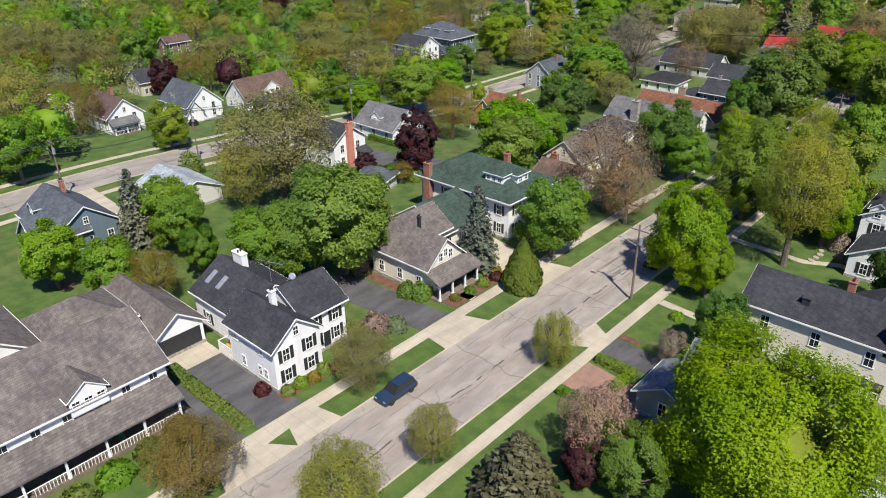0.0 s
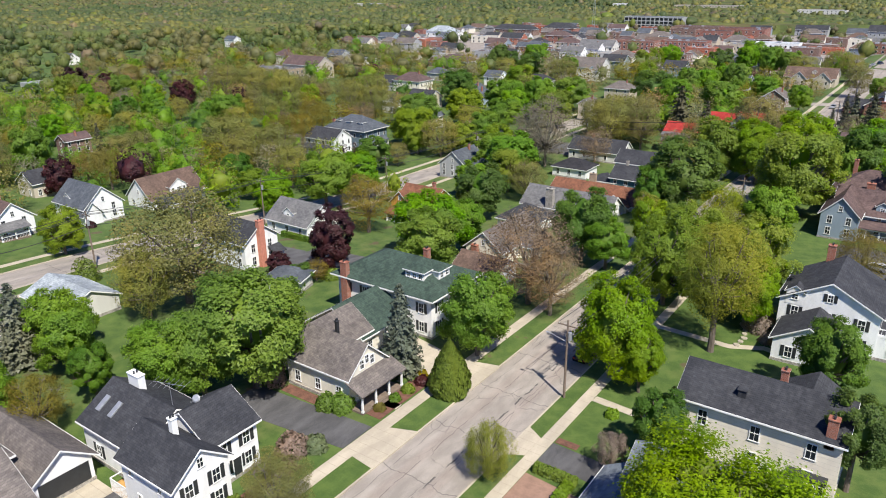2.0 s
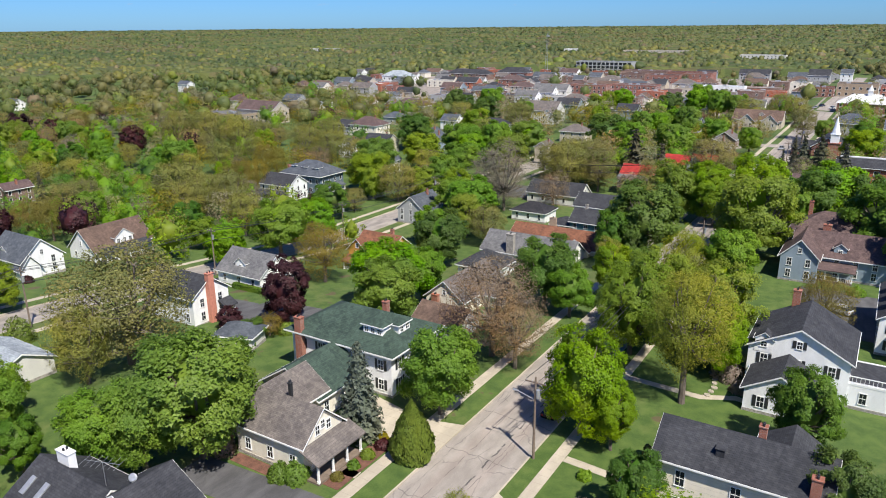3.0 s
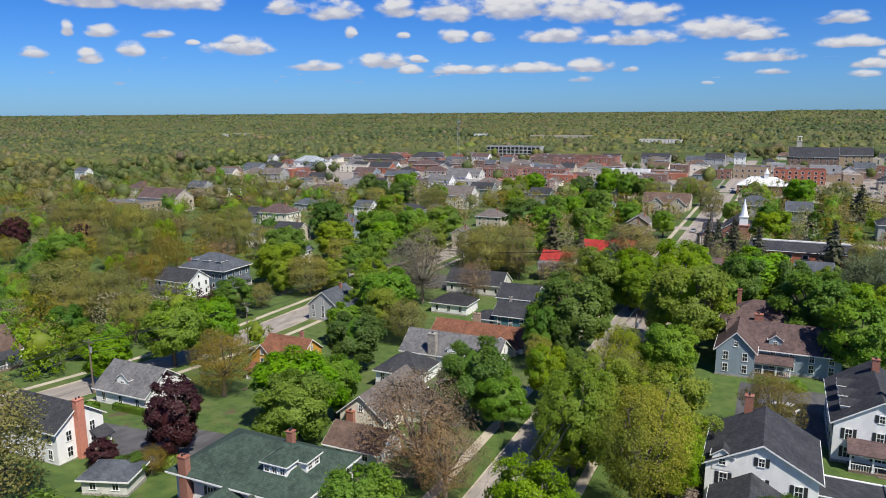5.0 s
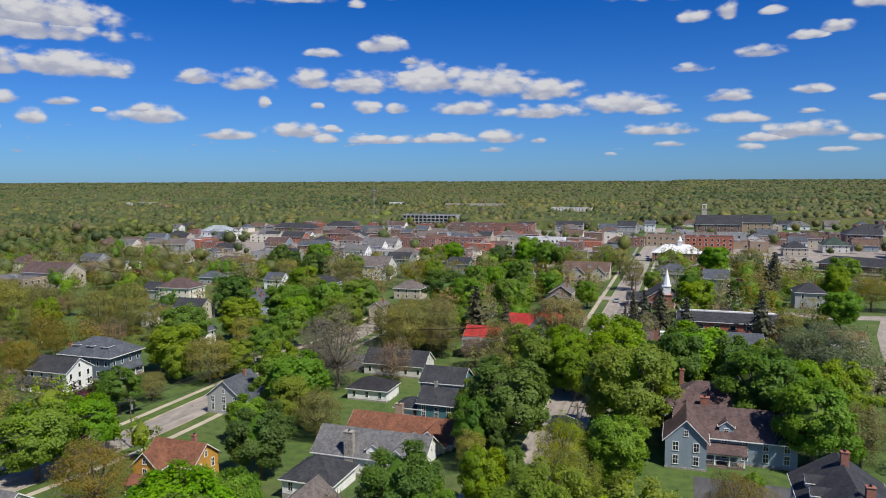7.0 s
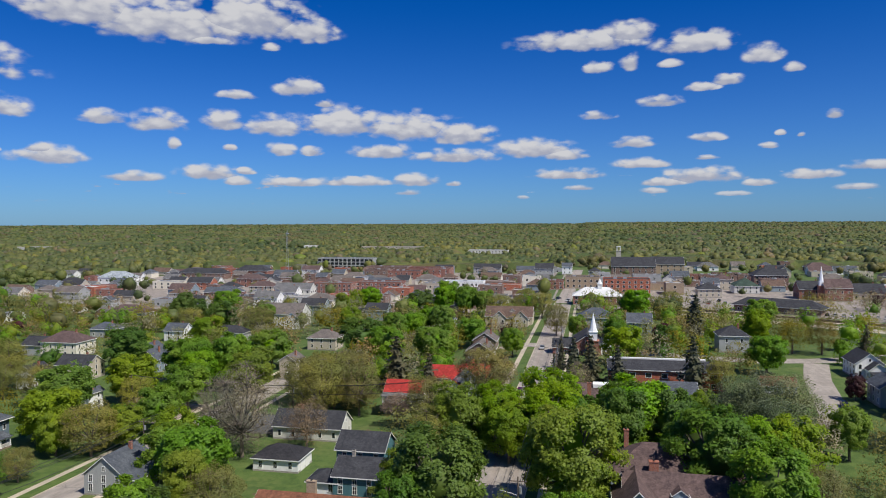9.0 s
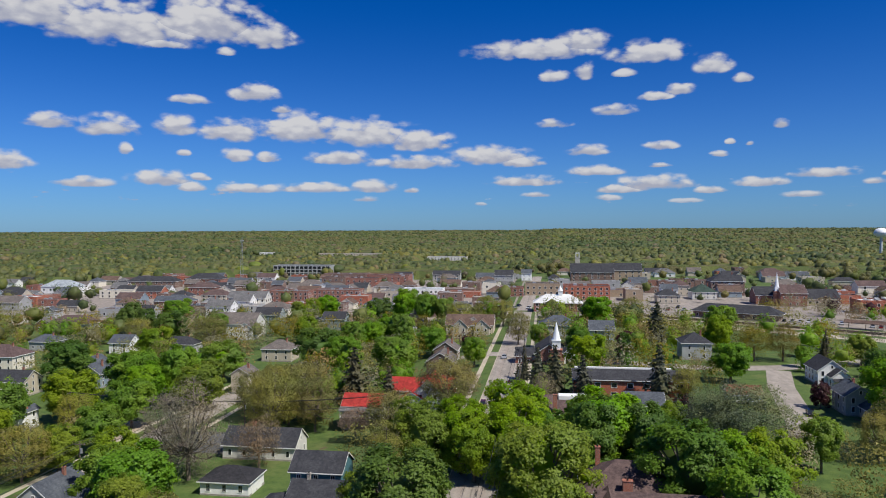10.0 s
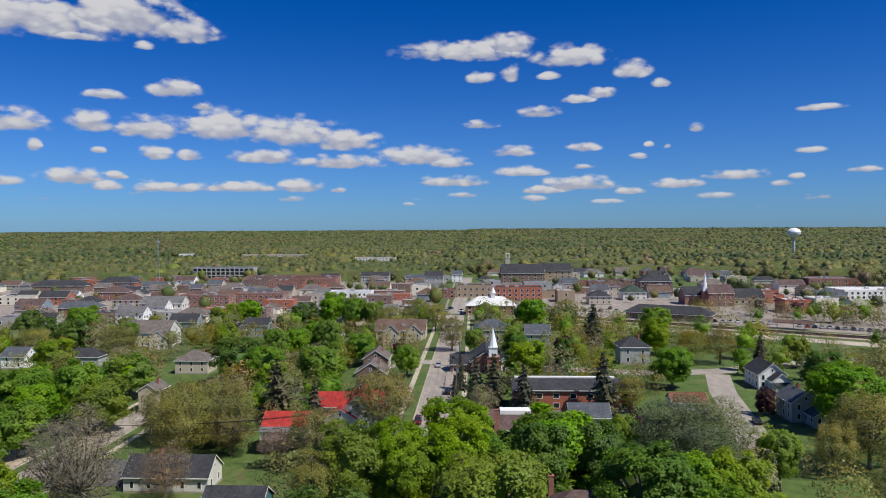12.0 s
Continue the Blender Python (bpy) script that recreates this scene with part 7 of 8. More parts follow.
for i, key in enumerate(sorted({b[0] for b in BEYOND})):
    grove(key, [b[1:] for b in BEYOND if b[0] == key], 50 + i)
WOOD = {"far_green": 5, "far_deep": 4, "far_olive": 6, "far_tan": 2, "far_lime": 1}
for ring, (r0, r1, amount, size, leaves) in enumerate(((380, 800, 2300, 5.2, 150), (800, 1500, 4600, 6.5, 60), (1500, 2700, 6500, 8.5, 24), (2700, 4800, 8000, 12, 10))):
    pots = {k: [] for k in WOOD}
    keys = [k for k, n in WOOD.items() for _ in range(n)]
    for k in range(amount):
        a = fill.uniform(-80, 36)
        d = math.sqrt(fill.uniform(r0 * r0, r1 * r1))
        x, y = math.sin(radians(a)) * d, math.cos(radians(a)) * d + 30
        r = size * (0.55 + 0.95 * fill.random() ** 1.6)
        if ring == 0 and x > 60 and 440 - 0.5 * x < y < 535 - 0.3 * x and fill.random() < 0.92:
            continue
        if ring == 0 and (not clear_of_ways(x, y, r) or any(math.hypot(x - kx, y - ky) < kr + r * 0.7 for kx, ky, kr in KEEP)):
            continue
        if ring == 0 and -440 < x < 260 and 445 < y < 810 and (fill.random() < 0.74 or any(abs(x - a) < b / 2 + r and abs(y - e) < f / 2 + r for a, e, b, f in STAND)):
            continue
        if ring == 1 and (any(math.hypot(x - kx, y - ky) < kr + r + 4 or (abs(x - kx) < 14 and 0 < ky - y < 25) for kx, ky, kr in KEEP) or (-420 < x < 260 and y < 830 and fill.random() < 0.8)):
            continue
        if 0 < ring < 3 and any(abs(x - a) < b / 2 + r and -150 < y - e < 12 for a, e, b, f in STAND if e > 900):
            continue
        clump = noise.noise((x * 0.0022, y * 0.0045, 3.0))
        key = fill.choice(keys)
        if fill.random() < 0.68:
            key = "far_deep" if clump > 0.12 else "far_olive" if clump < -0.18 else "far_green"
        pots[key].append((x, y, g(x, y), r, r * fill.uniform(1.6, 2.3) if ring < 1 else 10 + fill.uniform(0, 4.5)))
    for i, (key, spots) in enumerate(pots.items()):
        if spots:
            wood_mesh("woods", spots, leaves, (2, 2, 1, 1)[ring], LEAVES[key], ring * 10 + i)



def woodland(n):
    """The tops of a wood: patches of lime, olive, brown and deeper green from crown to crown."""
    pos = n.add("ShaderNodeNewGeometry").outputs["Position"]
    crown = n.add("ShaderNodeTexVoronoi", {"Vector": n.vec("MULTIPLY", pos, (1, 1, 0)), "Scale": 0.075}, feature="F1").outputs[1]
    tone = n.add("ShaderNodeSeparateColor", {0: crown})
    col = n.mix(tone.outputs[0], (0.072, 0.092, 0.033, 1), (0.128, 0.145, 0.045, 1))
    col = n.mix(n.span(tone.outputs[1], 0.6, 0.9, 0.0, 0.7), col, (0.12, 0.10, 0.055, 1))
    stand = n.noise(n.vec("MULTIPLY", pos, (0.5, 1, 0)), 0.006, 3.0)
    col = n.mix(n.span(stand, 0.42, 0.62), n.mix(1.0, col, (0.78, 0.88, 0.9, 1), "MULTIPLY"), n.mix(1.0, col, (1.15, 1.07, 1.0, 1), "MULTIPLY"))
    leaf = n.noise(pos, 0.5, 4.0, 0.7)
    b = n.add("ShaderNodeBump", {"Height": leaf, "Strength": 0.8, "Distance": 1.5}).outputs[0]
    return n.add("ShaderNodeBsdfPrincipled", {"Base Color": col, "Roughness": 0.9, "Specular IOR Level": 0.1, "Normal": b}).outputs[0]


def canopy():
    """The closed canopy of the far woods, an uneven sheet that the single crowns stand out of."""
    rings, steps = 150, 330
    i, j = np.meshgrid(np.arange(rings), np.arange(steps), indexing="ij")
    rng = np.random.default_rng(8)
    d = 790 * (5600 / 790) ** (i / (rings - 1)) + rng.normal(0, 2.0, i.shape)
    a = np.radians(-84 + 124 * (j + rng.normal(0, 0.2, i.shape)) / (steps - 1))
    xs, ys = np.sin(a) * d, np.cos(a) * d + 30
    verts = []
    for u in range(rings):
        for v in range(steps):
            x, y = float(xs[u, v]), float(ys[u, v])
            tall = 8.0 + 2.2 * noise.noise((x * 0.06, y * 0.06, 1.0)) + 2.5 * noise.noise((x * 0.006, y * 0.006, 5.0))
            if d[u, v] < 1600 and any(abs(x - k) < w / 2 + 16 and (-150 if e > 900 else -45) < y - e < f / 2 + 10 for k, e, w, f in STAND):
                tall = 0.5
            verts.append((x, y, g(x, y) + (tall if 0 < u < rings - 1 else -0.5)))
    faces = [(k * steps + m, k * steps + m + 1, (k + 1) * steps + m + 1, (k + 1) * steps + m) for k in range(rings - 1) for m in range(steps - 1)]
    ob = mesh_ob("woods", verts, faces, shader("woodland", woodland), smooth=True)
    tagged(ob, "closed canopy of the distant woods", "woods", kind="stuff")


canopy()
drop_protos()

# ---- cars ----
CARS = {}


def car(x, y, rz, color, label, kind="saloon", dz=0.0, far=False):
    """A parked car 4.6 m long, its nose towards +y before it is turned."""
    paint = surface("paint_" + color, {"blue": (0.03, 0.055, 0.11), "black": (0.012, 0.012, 0.014), "white": (0.75, 0.75, 0.74), "silver": (0.42, 0.43, 0.44), "red": (0.28, 0.02, 0.02), "grey": (0.12, 0.125, 0.13), "maroon": (0.12, 0.015, 0.02)}[color], 0.25, 0.04, 1.0, 0.0, metal=0.3)
    key = (color, kind, far)
    if key not in CARS:
        e = new("car")
        tall = 1.62 if kind == "suv" else 1.42
        bm = bmesh.new()
        w = 0.9
        side = [(-2.25, 0.35), (-2.3, 0.62), (-2.22, 0.92), (-1.2 if kind != "suv" else -2.1, 0.98), (0.95, 0.95), (2.1, 0.80), (2.28, 0.6), (2.25, 0.35)]
        n = len(side)
        solid(bm, [(s * w * (1.0 if 0.5 < z < 0.95 else 0.94), yy, z) for s in (-1, 1) for yy, z in side], [tuple(range(n)), tuple(range(2 * n - 1, n - 1, -1))] + [(i, n + i, n + (i + 1) % n, (i + 1) % n) for i in range(n)])
        bmesh.ops.recalc_face_normals(bm, faces=bm.faces)
        part("body", bm, paint, e)
        bm = bmesh.new()
        a, b, c, d = (-1.95, -1.35, 0.2, 0.95) if kind != "suv" else (-2.15, -1.9, 0.25, 1.0)
        solid(bm, [(s * ww, yy, z) for s in (-1, 1) for ww, yy, z in ((0.84, a, 0.95), (0.66, b, tall - 0.05), (0.66, c, tall - 0.05), (0.84, d, 0.93))], [(0, 1, 2, 3), (7, 6, 5, 4), (0, 4, 5, 1), (1, 5, 6, 2), (2, 6, 7, 3)])
        bmesh.ops.recalc_face_normals(bm, faces=bm.faces)
        part("cabin", bm, GLASS, e, "dark glass cabin")
        part("roof", boxes((-0.65, 0.65, b + 0.02, c - 0.02, tall - 0.05, tall), bevel=0.02), paint, e)
        for s in (-1, 1):
            for yy in (-1.4, 1.4):
                part("tyre", bar(bmesh.new(), (s * 0.92, yy, 0.33), (s * 0.70, yy, 0.33), 0.33, 0.33, 14), SHUTTER, e)
            if far:
                continue
            part("headlight", boxes((s * 0.62 - 0.16, s * 0.62 + 0.16, 2.2, 2.27, 0.62, 0.74)), METAL, e)
            part("tail_light", boxes((s * 0.7 - 0.12, s * 0.7 + 0.12, -2.3, -2.24, 0.66, 0.86)), surface("tail_red", (0.35, 0.01, 0.01), 0.3), e)
        CARS[key] = e
    c = copy_thing(CARS[key], pose(x, y, g(x, y) + dz, 0, 0, rz))
    c.name = "car"
    return tagged(c, label, "car", "parked cars")


car(-3.45, 40.6, 180, "blue", "dark blue estate car parked at the kerb", "suv", -DIP)
car(3.3, 83.5, 0, "black", "black car parked in the trees' shade", "saloon", -DIP)
car(3.4, 90.5, 0, "silver", "silver car parked in the trees' shade", "suv", -DIP)
car(-3.4, 245.5, 180, "maroon", "dark red car parked at the kerb", "suv", -DIP)
car(2.6, 261.5, 0, "white", "white car at the kerb of the long street", "suv", -DIP)
car(2.7, 277.5, 0, "black", "dark car at the kerb of the long street", "saloon", -DIP)
car(-2.0, 318, 180, "silver", "silver car on the long street", "saloon", -DIP)
car(-60.8, 40, 80, "white", "white van beside the slate-blue house", "suv", 0.03)
car(-58.6, 44.5, 80, "silver", "silver car on a pale driveway", "suv", 0.03)
car(31, 139, 60, "white", "white car in the yard between houses", "saloon", 0.03)
car(12.1, 141, 90, "black", "black car under the maples", "suv", 0.02)
car(-86, 153, 0, "black", "black car parked on the west street", "saloon", -DIP)
car(80, 247, 170, "black", "dark car parked on the side street", "saloon", 0.05)
lot = random.Random(3)
for row, (ax, ay, bx, by, n) in enumerate(((132, 436, 156, 428, 8), (166, 418, 205, 396, 15), (150, 333, 160, 330, 2), (-15, 480, 100, 480, 14), (-15, 492, 90, 492, 10), (-180, 452, -80, 452, 12), (-210, 470, -120, 470, 9), (-50, 505, -30, 540, 4))):
    for i in range(n):
        t = i / max(1, n - 1)
        col = lot.choice(["white", "silver", "grey", "black", "blue", "red", "silver", "white"])
        car(ax + (bx - ax) * t, ay + (by - ay) * t + lot.uniform(-0.3, 0.3), lot.choice([-20, 160]), col, f"{col} car in the car park", lot.choice(["suv", "saloon"]), 0.06, True)
for e in CARS.values():
    for o in (*e.children_recursive, e):
        bpy.data.objects.remove(o)

# ---- poles and wires ----


def utility_pole(x, y, tall, rz=0, lamp=False):
    e = thing("utility_pole", pose(x, y, g(x, y), 0, 0, rz), "weathered wooden utility pole with crossarm", "utility pole", "poles along the streets")
    part("pole", bar(bmesh.new(), (0, 0, -0.5), (0, 0, tall), 0.17, 0.11, 9), DARKWOOD, e)
    part("crossarm", boxes((-1.25, 1.25, -0.06, 0.06, tall - 0.75, tall - 0.62)), DARKWOOD, e)
    for dx in (-1.1, -0.4, 0.4, 1.1):
        part("insulator", bar(bmesh.new(), (dx, 0, tall - 0.62), (dx, 0, tall - 0.42), 0.05, 0.03, 6), METAL, e)
    part("transformer", bar(bmesh.new(), (0.32, 0, tall - 2.5), (0.32, 0, tall - 1.5), 0.24, 0.24, 10), METAL, e, "grey drum transformer")
    if lamp:
        bm = bmesh.new()
        bar(bm, (0, 0, tall - 2.8), (-2.2, 0, tall - 2.2), 0.04, 0.03, 6)
        part("lamp_arm", bm, METAL, e)
        part("lamp_head", boxes((-2.7, -2.1, -0.12, 0.12, tall - 2.3, tall - 2.15), bevel=0.03), METAL, e)
    return e


def wire(a, b, sag, r=0.045):
    me = bpy.data.curves.new("wire", "CURVE")
    me.dimensions, me.bevel_depth, me.bevel_resolution = "3D", r, 0
    sp = me.splines.new("POLY")
    sp.points.add(12)
    for i in range(13):
        t = i / 12
        p = Vector(a).lerp(Vector(b), t)
        sp.points[i].co = (p.x, p.y, p.z - sag * 4 * t * (1 - t), 1)
    me.materials.append(SHUTTER)
    return tagged(new("wire", me), "thin black overhead wire between poles", "wire", "overhead wires")


def line_of_poles(spots, tall, rz=0, lamp=()):
    for i, (x, y) in enumerate(spots):
        utility_pole(x, y, tall, rz, i in lamp)
    for (ax, ay), (bx, by) in zip(spots, spots[1:]):
        for dx in (-1.1, 0.4, 1.1):
            wire((ax + dx, ay, g(ax, ay) + tall - 0.4), (bx + dx, by, g(bx, by) + tall - 0.4), 0.7)
        wire((ax, ay, g(ax, ay) + tall - 2.6), (bx, by, g(bx, by) + tall - 2.6), 0.9, 0.055)


line_of_poles([(5.3, 73.0), (5.6, 113), (5.6, 150), (5.6, 190), (5.6, 230), (5.6, 270), (5.6, 310)], 10.2, 0, (0, 2))
line_of_poles([(-82.3, 8), (-82.2, 40), (-82.2, 65), (-82.6, 104), (-82.6, 146), (-82.6, 190), (-82.6, 232)], 10.5, 0, (1,))
line_of_poles([(-118, 236), (-65, 232), (-20, 228)], 10.0, 90)

# ---- shrubs and hedges ----


def shrub(x, y, r, h, leaf, label, seed=1):
    rng = np.random.default_rng(int(abs(x * 31 + y * 17)) + seed)
    e = thing("shrub", pose(x, y, g(x, y)), label, "shrub", "garden shrubs")
    part("stem", bar(bmesh.new(), (0, 0, -0.1), (0, 0, h * 0.5), 0.05, 0.03, 5), BARK, e)
    n = int(900 * max(0.35, r))
    d = rng.normal(0, 1, (n, 3))
    d[:, 2] = np.abs(d[:, 2])
    d /= np.linalg.norm(d, axis=1)[:, None]
    p = d * np.array([r, r, h]) * (1 - 0.25 * rng.random((n, 1)) ** 2) * (1 + 0.12 * np.sin(d[:, :1] * 7 + x))
    cards("leaves", p, d, 0.28, rng, LEAVES[leaf], e)
    return e


for x, y, r, h, leaf, words in ((-11.9, 33.4, 0.75, 0.9, "yew", "clipped round dark green shrub"), (-11.8, 35.0, 0.8, 1.1, "yew", "clipped round dark green shrub"), (-11.7, 36.6, 0.7, 0.9, "gold", "yellow-green low shrub by the wall"),
                                (-11.8, 38.0, 0.8, 1.3, "yew", "clipped round dark green shrub"), (-13.9, 31.6, 0.8, 1.2, "purple", "round dark red shrub by the drive"), (-27.3, 26.6, 0.9, 1.3, "purple", "round dark red shrub by the drive"),
                                (-14.8, 56.2, 1.5, 2.0, "maple", "broad green shrub by the porch"), (-16.6, 55.4, 1.3, 1.8, "yew", "broad green shrub by the porch"), (-11.0, 61.2, 0.7, 0.8, "yew", "low green shrub by the porch"),
                                (-10.9, 63.6, 0.8, 0.9, "lime", "low bright green shrub by the porch"), (-10.6, 66.0, 0.9, 1.0, "purple", "low dark red shrub by the porch"), (-11.2, 58.6, 0.7, 0.7, "gold", "low yellow shrub by the porch"), (-11.6, 67.4, 0.7, 0.8, "gold", "low yellow flowering shrub"),
                                (-50.5, 83.5, 1.6, 1.7, "purple", "broad crimson shrub beside the yard"), (-45, 86, 1.8, 1.8, "yew", "broad green shrub beside the yard"), (-41, 88, 2.0, 2.0, "maple", "broad green shrub beside the yard"), (-38, 92, 1.6, 1.8, "gold", "golden shrub in a garden"),
                                (-77, 60.5, 2.2, 4.2, "yew", "dense upright green bush"), (-25.5, 55.6, 1.3, 3.0, "pink", "pale blossoming shrub by the wall"), (-13.5, 47.2, 1.8, 2.2, "pink", "white blossoming shrub on the lawn"), (-12.0, 49.0, 1.3, 1.6, "willow", "grey-green low shrub on the lawn"),
                                (11.6, 72.5, 0.8, 0.9, "maple", "low green shrub in the lawn bed"), (16.8, 78.5, 1.1, 2.4, "gold", "yellow-green shrub by the wall"), (19.0, 69.6, 1.2, 2.6, "olive", "pale shrub by the cream wall"),
                                (22.0, 101.0, 1.2, 1.4, "pink", "pink shrub by the garden path"), (20.0, 104.5, 2.2, 3.0, "pink", "pink blossoming shrub on the lawn"), (-14.2, 22.8, 1.8, 1.9, "gold", "yellow-green shrub by the porch"), (-14.0, 19.5, 1.5, 1.6, "yew", "green shrub by the porch"), (-13.6, 16.0, 1.7, 1.5, "maple", "green shrub by the porch"), (-13.2, 12.5, 1.6, 1.4, "yew", "green shrub by the porch"),
                                (-76, 97.8, 1.6, 1.3, "yew", "clipped hedge-like green shrub by the wall"), (-16, 248, 1.2, 2.0, "yew", "upright green shrub beside the house"), (-108.5, 79, 1.0, 1.4, "purple", "dark red shrub by the door"), (33, 150, 1.5, 1.6, "maple", "green shrub beside the drive")):
    shrub(x, y, r, h, leaf, words)


def hedge(x0, x1, y0, y1, h, label="clipped low green hedge"):
    rng = np.random.default_rng(int(abs(x0 * 31 + y0 * 17)))
    e = thing("hedge", pose((x0 + x1) / 2, (y0 + y1) / 2, g((x0 + x1) / 2, (y0 + y1) / 2)), label, "hedge", "clipped hedges")
    lx, ly = x1 - x0, y1 - y0
    n = int(380 * (lx * ly + 2 * h * (lx + ly)) ** 0.9)
    p = (rng.random((n, 3)) - np.array([0.5, 0.5, 0])) * np.array([lx, ly, h])
    side = rng.integers(0, 4, n)
    p[side == 0, 2] = h
    p[side == 1, 2] = h
    p[side == 2, 0] = np.sign(p[side == 2, 0]) * lx / 2
    p[side == 3, 1] = np.sign(p[side == 3, 1]) * ly / 2
    d = np.zeros((n, 3))
    d[:, 2] = 0.8
    d[side == 2, 0] = np.sign(p[side == 2, 0])
    d[side == 3, 1] = np.sign(p[side == 3, 1])
    part("stems", boxes((-lx / 2 + 0.1, lx / 2 - 0.1, -ly / 2 + 0.1, ly / 2 - 0.1, 0, h * 0.85)), LEAVES["yew"], e)
    cards("leaves", p + rng.normal(0, 0.04, (n, 3)), d, 0.24, rng, LEAVES["yew"], e)
    return e


hedge(9.0, 13.4, 58.6, 59.5, 0.8)
hedge(12.6, 13.4, 55.6, 58.5, 0.8)
hedge(8.9, 12.2, 51.4, 52.2, 0.7)
hedge(-72, -62, 99.2, 100.0, 1.0)
hedge(-25, -10.5, 26.7, 28.1, 0.35, "rough grassy strip of low green plants")
hedge(-24, -16, 171.5, 172.3, 1.0)

def stepping_stones(spots):
    """Flat garden stones that lead up to the farmhouse."""
    r = random.Random(9)
    slab = surface("garden_stone", (0.34, 0.30, 0.24), 0.9, 0.25, 2.0, 0.4, 8)
    for x, y in spots:
        bm = bmesh.new()
        n, k = 7, r.uniform(0.4, 0.6)
        ring = [(math.cos(i * 2 * math.pi / n) * k * r.uniform(0.8, 1.15), math.sin(i * 2 * math.pi / n) * k * r.uniform(0.8, 1.15)) for i in range(n)]
        solid(bm, [(a, b, -0.1) for a, b in ring] + [(a * 0.92, b * 0.92, 0.16) for a, b in ring], [tuple(range(n, 2 * n))] + [(i, (i + 1) % n, n + (i + 1) % n, n + i) for i in range(n)])
        me = bpy.data.meshes.new("garden_stone")
        bm.to_mesh(me)
        bm.free()
        me.materials.append(slab)
        ob = new("garden_stone", me)
        ob.matrix_basis = pose(x, y, g(x, y), 0, 0, r.uniform(0, 360))
        tagged(ob, "flat tan garden stone set in the lawn", "stone", "garden stones")


stepping_stones([(18.7, 97.9), (18.9, 99.2), (19.0, 100.5), (18.8, 101.8), (18.6, 103.0), (18.3, 104.2), (17.7, 104.9), (19.2, 104.8)])

# ---- railway, water towers, spires ----
RAIL = surface("rusty_rail", (0.11, 0.075, 0.06), 0.6, 0.2, 3.0)
for off in (-3.0, 0.0, 3.0):
    e = thing("railway_track", Matrix(), "railway track with rusty rails on dark sleepers", "railway track", "railway tracks")
    for k in (-0.75, 0.75):
        o = strip("rail", [(x + 0.514 * (off + k), 468 - 0.6 * (x - 40) + 0.857 * (off + k)) for x in (40, 120, 200, 300)], 0.14, 0.36, RAIL, "", "", 0.2, 12)
        for key in ("label", "category", "kind"):
            if key in o:
                del o[key]
        o.parent = e
    verts, faces = [], []
    for i in range(220):
        t = i / 219
        x, y = 40 + 260 * t + 0.514 * off, 468 - 156 * t + 0.857 * off
        z = g(x, y)
        for sx, sy in ((-0.15, -1.3), (0.15, -1.3), (0.15, 1.3), (-0.15, 1.3)):
            verts.append((x + 0.857 * sx + 0.514 * sy, y - 0.514 * sx + 0.857 * sy, z + 0.2))
        faces.append((4 * i, 4 * i + 1, 4 * i + 2, 4 * i + 3))
    o = mesh_ob("sleepers", verts, faces, DARKWOOD, e)
    o["kind"] = "stuff"


def water_tower(x, y, tall, r, label):
    e = thing("water_tower", pose(x, y, g(x, y)), label, "water tower")
    bm = bmesh.new()
    bmesh.ops.create_uvsphere(bm, u_segments=24, v_segments=14, radius=r)
    for v in bm.verts:
        v.co.z *= 0.72
    bmesh.ops.translate(bm, verts=bm.verts, vec=(0, 0, tall))
    part("tank", bm, surface("tank_white", (0.78, 0.80, 0.82), 0.4, 0.05, 0.1), e)
    part("shaft", bar(bmesh.new(), (0, 0, -2), (0, 0, tall - r * 0.5), r * 0.22, r * 0.18, 14), surface("shaft_grey", (0.45, 0.48, 0.5), 0.5, 0.06, 0.2), e)
    part("walkway", bar(bmesh.new(), (0, 0, tall - 0.3), (0, 0, tall + 0.3), r * 1.02, r * 1.02, 24), METAL, e)
    return e


water_tower(477, 1139, 38, 9.5, "white globe water tower on a single shaft")
bm = bmesh.new()
e = thing("radio_mast", pose(-300, 760, g(-300, 760)), "tall thin steel lattice mast beside the trees", "mast")
for sx, sy in ((-1, -1), (1, -1), (0, 1.2)):
    bar(bm, (sx * 1.6, sy * 1.6, -1), (sx * 0.5, sy * 0.5, 46), 0.18, 0.12, 5)
for i in range(14):
    z, k = i * 3.3, 1.6 - 1.1 * i * 3.3 / 46
    bar(bm, (-k, -k, z), (k, -k, z + 3.3), 0.08, 0.08, 4)
    bar(bm, (k, -k, z), (0, 1.2 * k, z + 3.3), 0.08, 0.08, 4)
part("lattice", bm, METAL, e)
part("platform", boxes((-1.4, 1.4, -1.4, 1.4, 42, 43.2)), METAL, e)


def spire(x, y, base, side, tall, label):
    e = thing("church_spire", pose(x, y, g(x, y)), label, "spire")
    part("tower", boxes((-side / 2, side / 2, -side / 2, side / 2, -2, base), (-side / 2 - 0.3, side / 2 + 0.3, -side / 2 - 0.3, side / 2 + 0.3, base, base + 0.5)), BRICK, e)
    bm = boxes((-side * 0.38, side * 0.38, -side * 0.38, side * 0.38, base + 0.5, base + 3.0))
    bar(bm, (0, 0, base + 3.0), (0, 0, tall), side * 0.42, 0.05, 8)
    part("spire", bm, surface("steeple_white", (0.80, 0.82, 0.84), 0.4, 0.04), e)
    return e


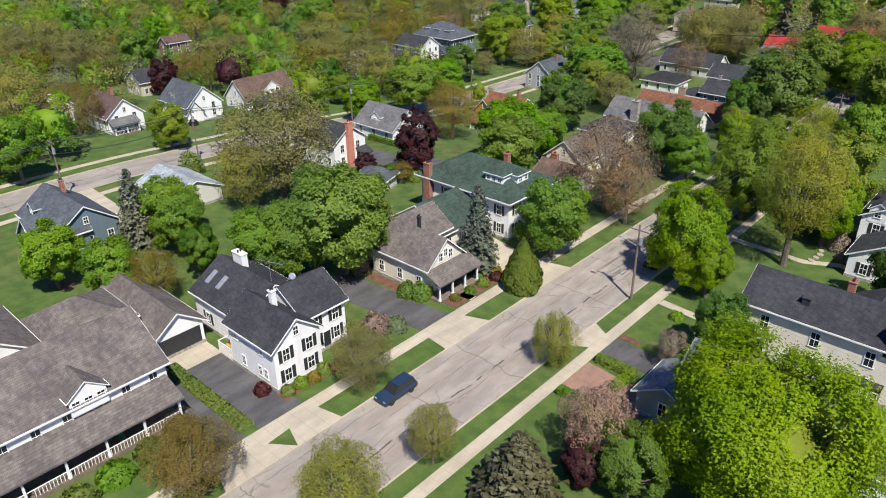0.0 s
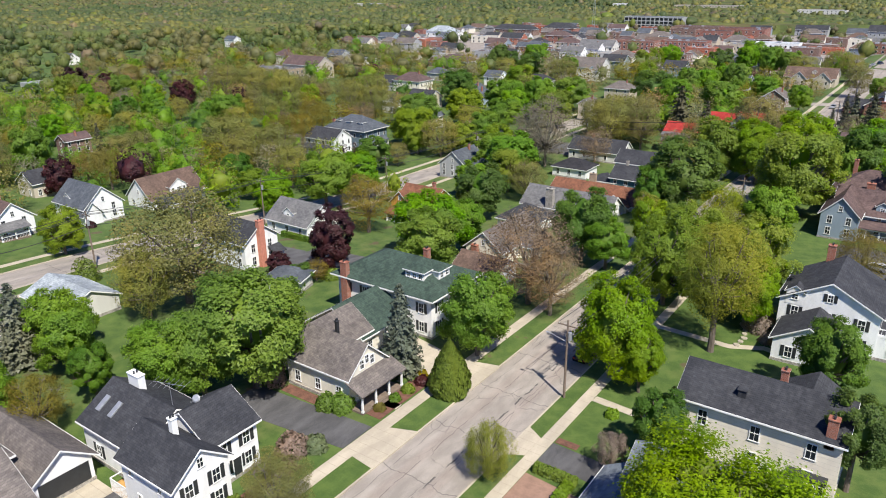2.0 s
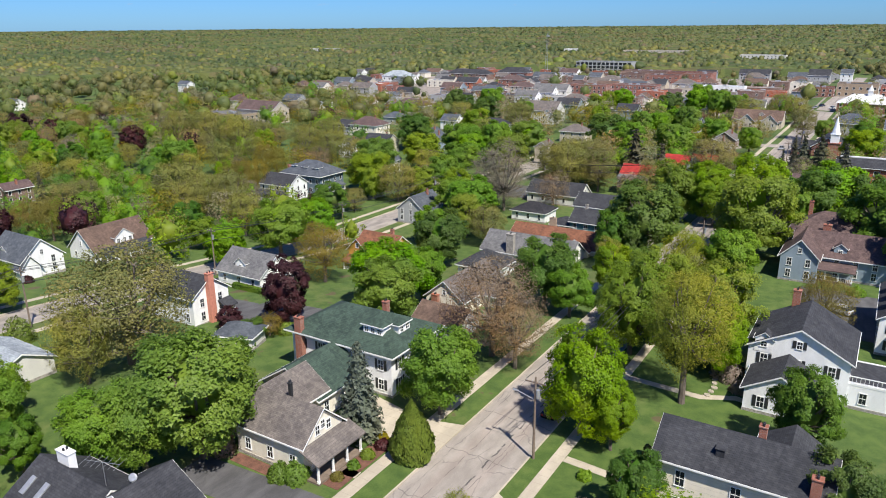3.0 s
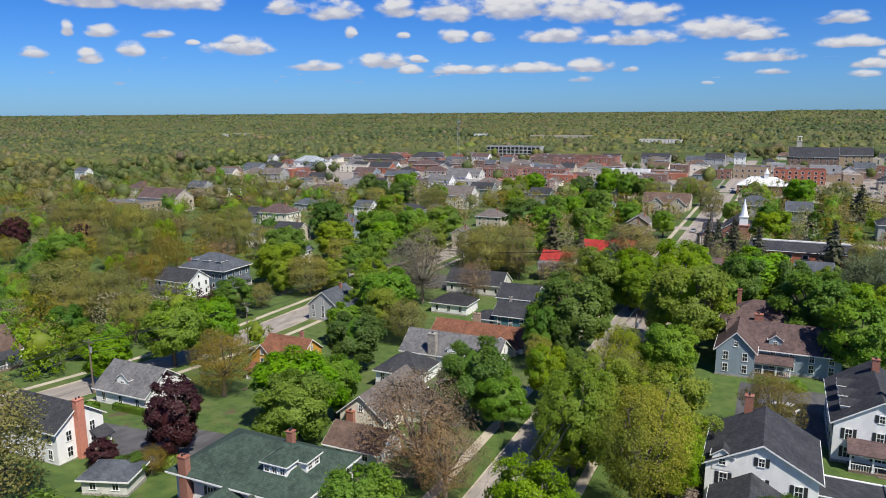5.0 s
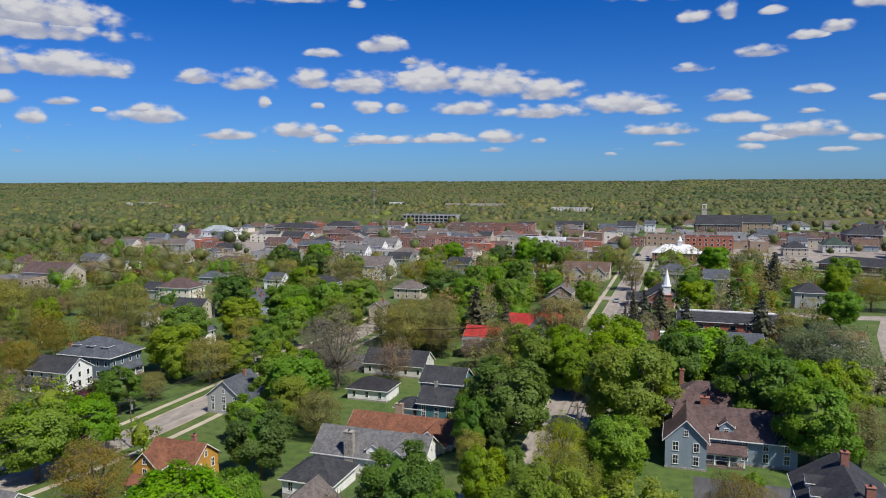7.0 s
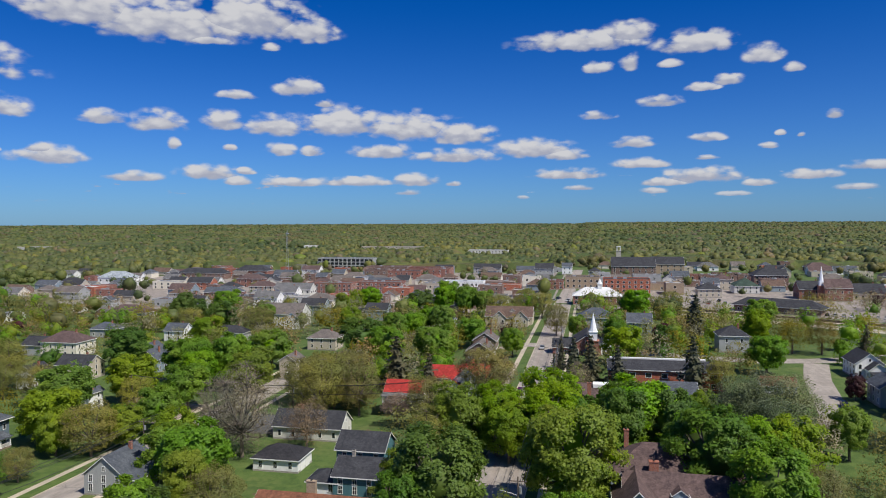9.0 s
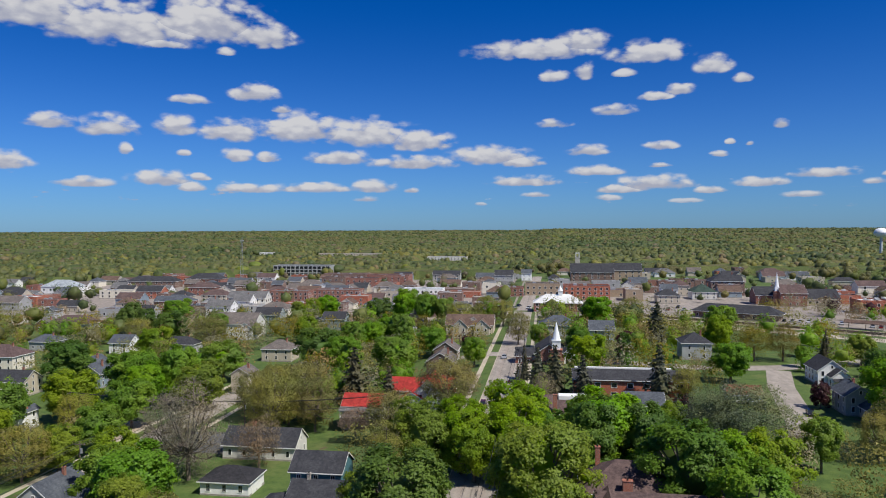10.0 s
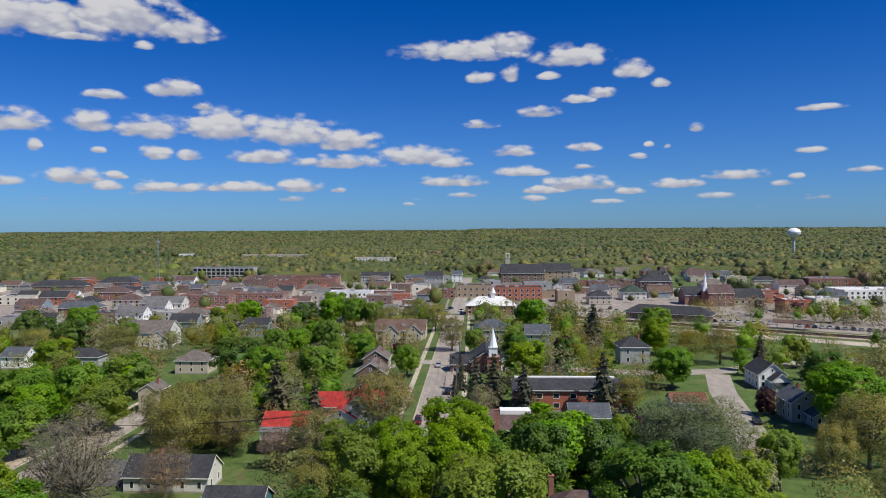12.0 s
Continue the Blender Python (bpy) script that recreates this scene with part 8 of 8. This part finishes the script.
spire(151, 512, 8.5, 3.2, 20.5, "brick church tower with slim white spire")
e = thing("cupola", pose(21, 470, g(21, 470)), "white roof cupola on the silver-roofed building", "cupola")
part("lantern", boxes((-1.2, 1.2, -1.2, 1.2, 8.2, 11.6), (-1.5, 1.5, -1.5, 1.5, 11.6, 11.9)), WHITE, e)
part("cap", bar(bmesh.new(), (0, 0, 11.9), (0, 0, 14.8), 1.4, 0.1, 8), WHITE, e)
e = thing("bell_tower", pose(42, 752, g(42, 752)), "pale stone bell tower with open belfry", "tower")
part("shaft", boxes((-2.2, 2.2, -2.2, 2.2, -2, 19), (-2.5, 2.5, -2.5, 2.5, 19, 19.5)), surface("pale_stone", (0.45, 0.42, 0.36), 0.8), e)
part("belfry", boxes((-1.8, -1.2, -1.8, -1.2, 19.5, 23), (1.2, 1.8, -1.8, -1.2, 19.5, 23), (-1.8, -1.2, 1.2, 1.8, 19.5, 23), (1.2, 1.8, 1.2, 1.8, 19.5, 23), (-2.1, 2.1, -2.1, 2.1, 23, 23.6)), WHITE, e)
h = House(112, 447, -27, wall_mat("brown_brick"), roof_mat("charcoal"), "long low railway depot with dark hipped roof", "depot", name="railway_depot")
h.block(0, 0, 42, 11, 3.4, 3.0, "x", "hip", win="s", storeys=1, spacing=4.5, over=1.4)
h = House(160, 411, -31, surface("steel_frame", (0.2, 0.17, 0.14), 0.6), roof_mat("brown"), "open platform shelter with brown roof", "shelter", name="platform_shelter")
for dx in (-7, 0, 7):
    part("post", bar(bmesh.new(), (dx, 0, -0.5), (dx, 0, 3.0), 0.15, 0.15, 6), DARKWOOD, h.ob)
part("canopy", gable_roof(17, 4, 3.0, 4.0, "x")[0], roof_mat("brown"), h.ob)


# ---- beside the porch ----
e = thing("patio_umbrella", pose(-17.2, 18.4, g(-17.2, 18.4)), "closed green canvas umbrella beside the porch", "umbrella")
part("pole", bar(bmesh.new(), (0, 0, 0), (0, 0, 2.5), 0.03, 0.03, 8), WHITE, e)
bm = bmesh.new()
for i in range(8):
    a, b2 = i * math.pi / 4, (i + 0.5) * math.pi / 4
    bar(bm, (0.16 * math.cos(a), 0.16 * math.sin(a), 0.85), (0, 0, 2.45), 0.15, 0.02, 6)
part("canopy", bm, surface("green_canvas", (0.02, 0.12, 0.06), 0.8, 0.2, 4.0), e)
part("base", bar(bmesh.new(), (0, 0, 0), (0, 0, 0.1), 0.28, 0.26, 14), surface("dark_iron", (0.05, 0.05, 0.05), 0.5, 0.2, 4.0), e)
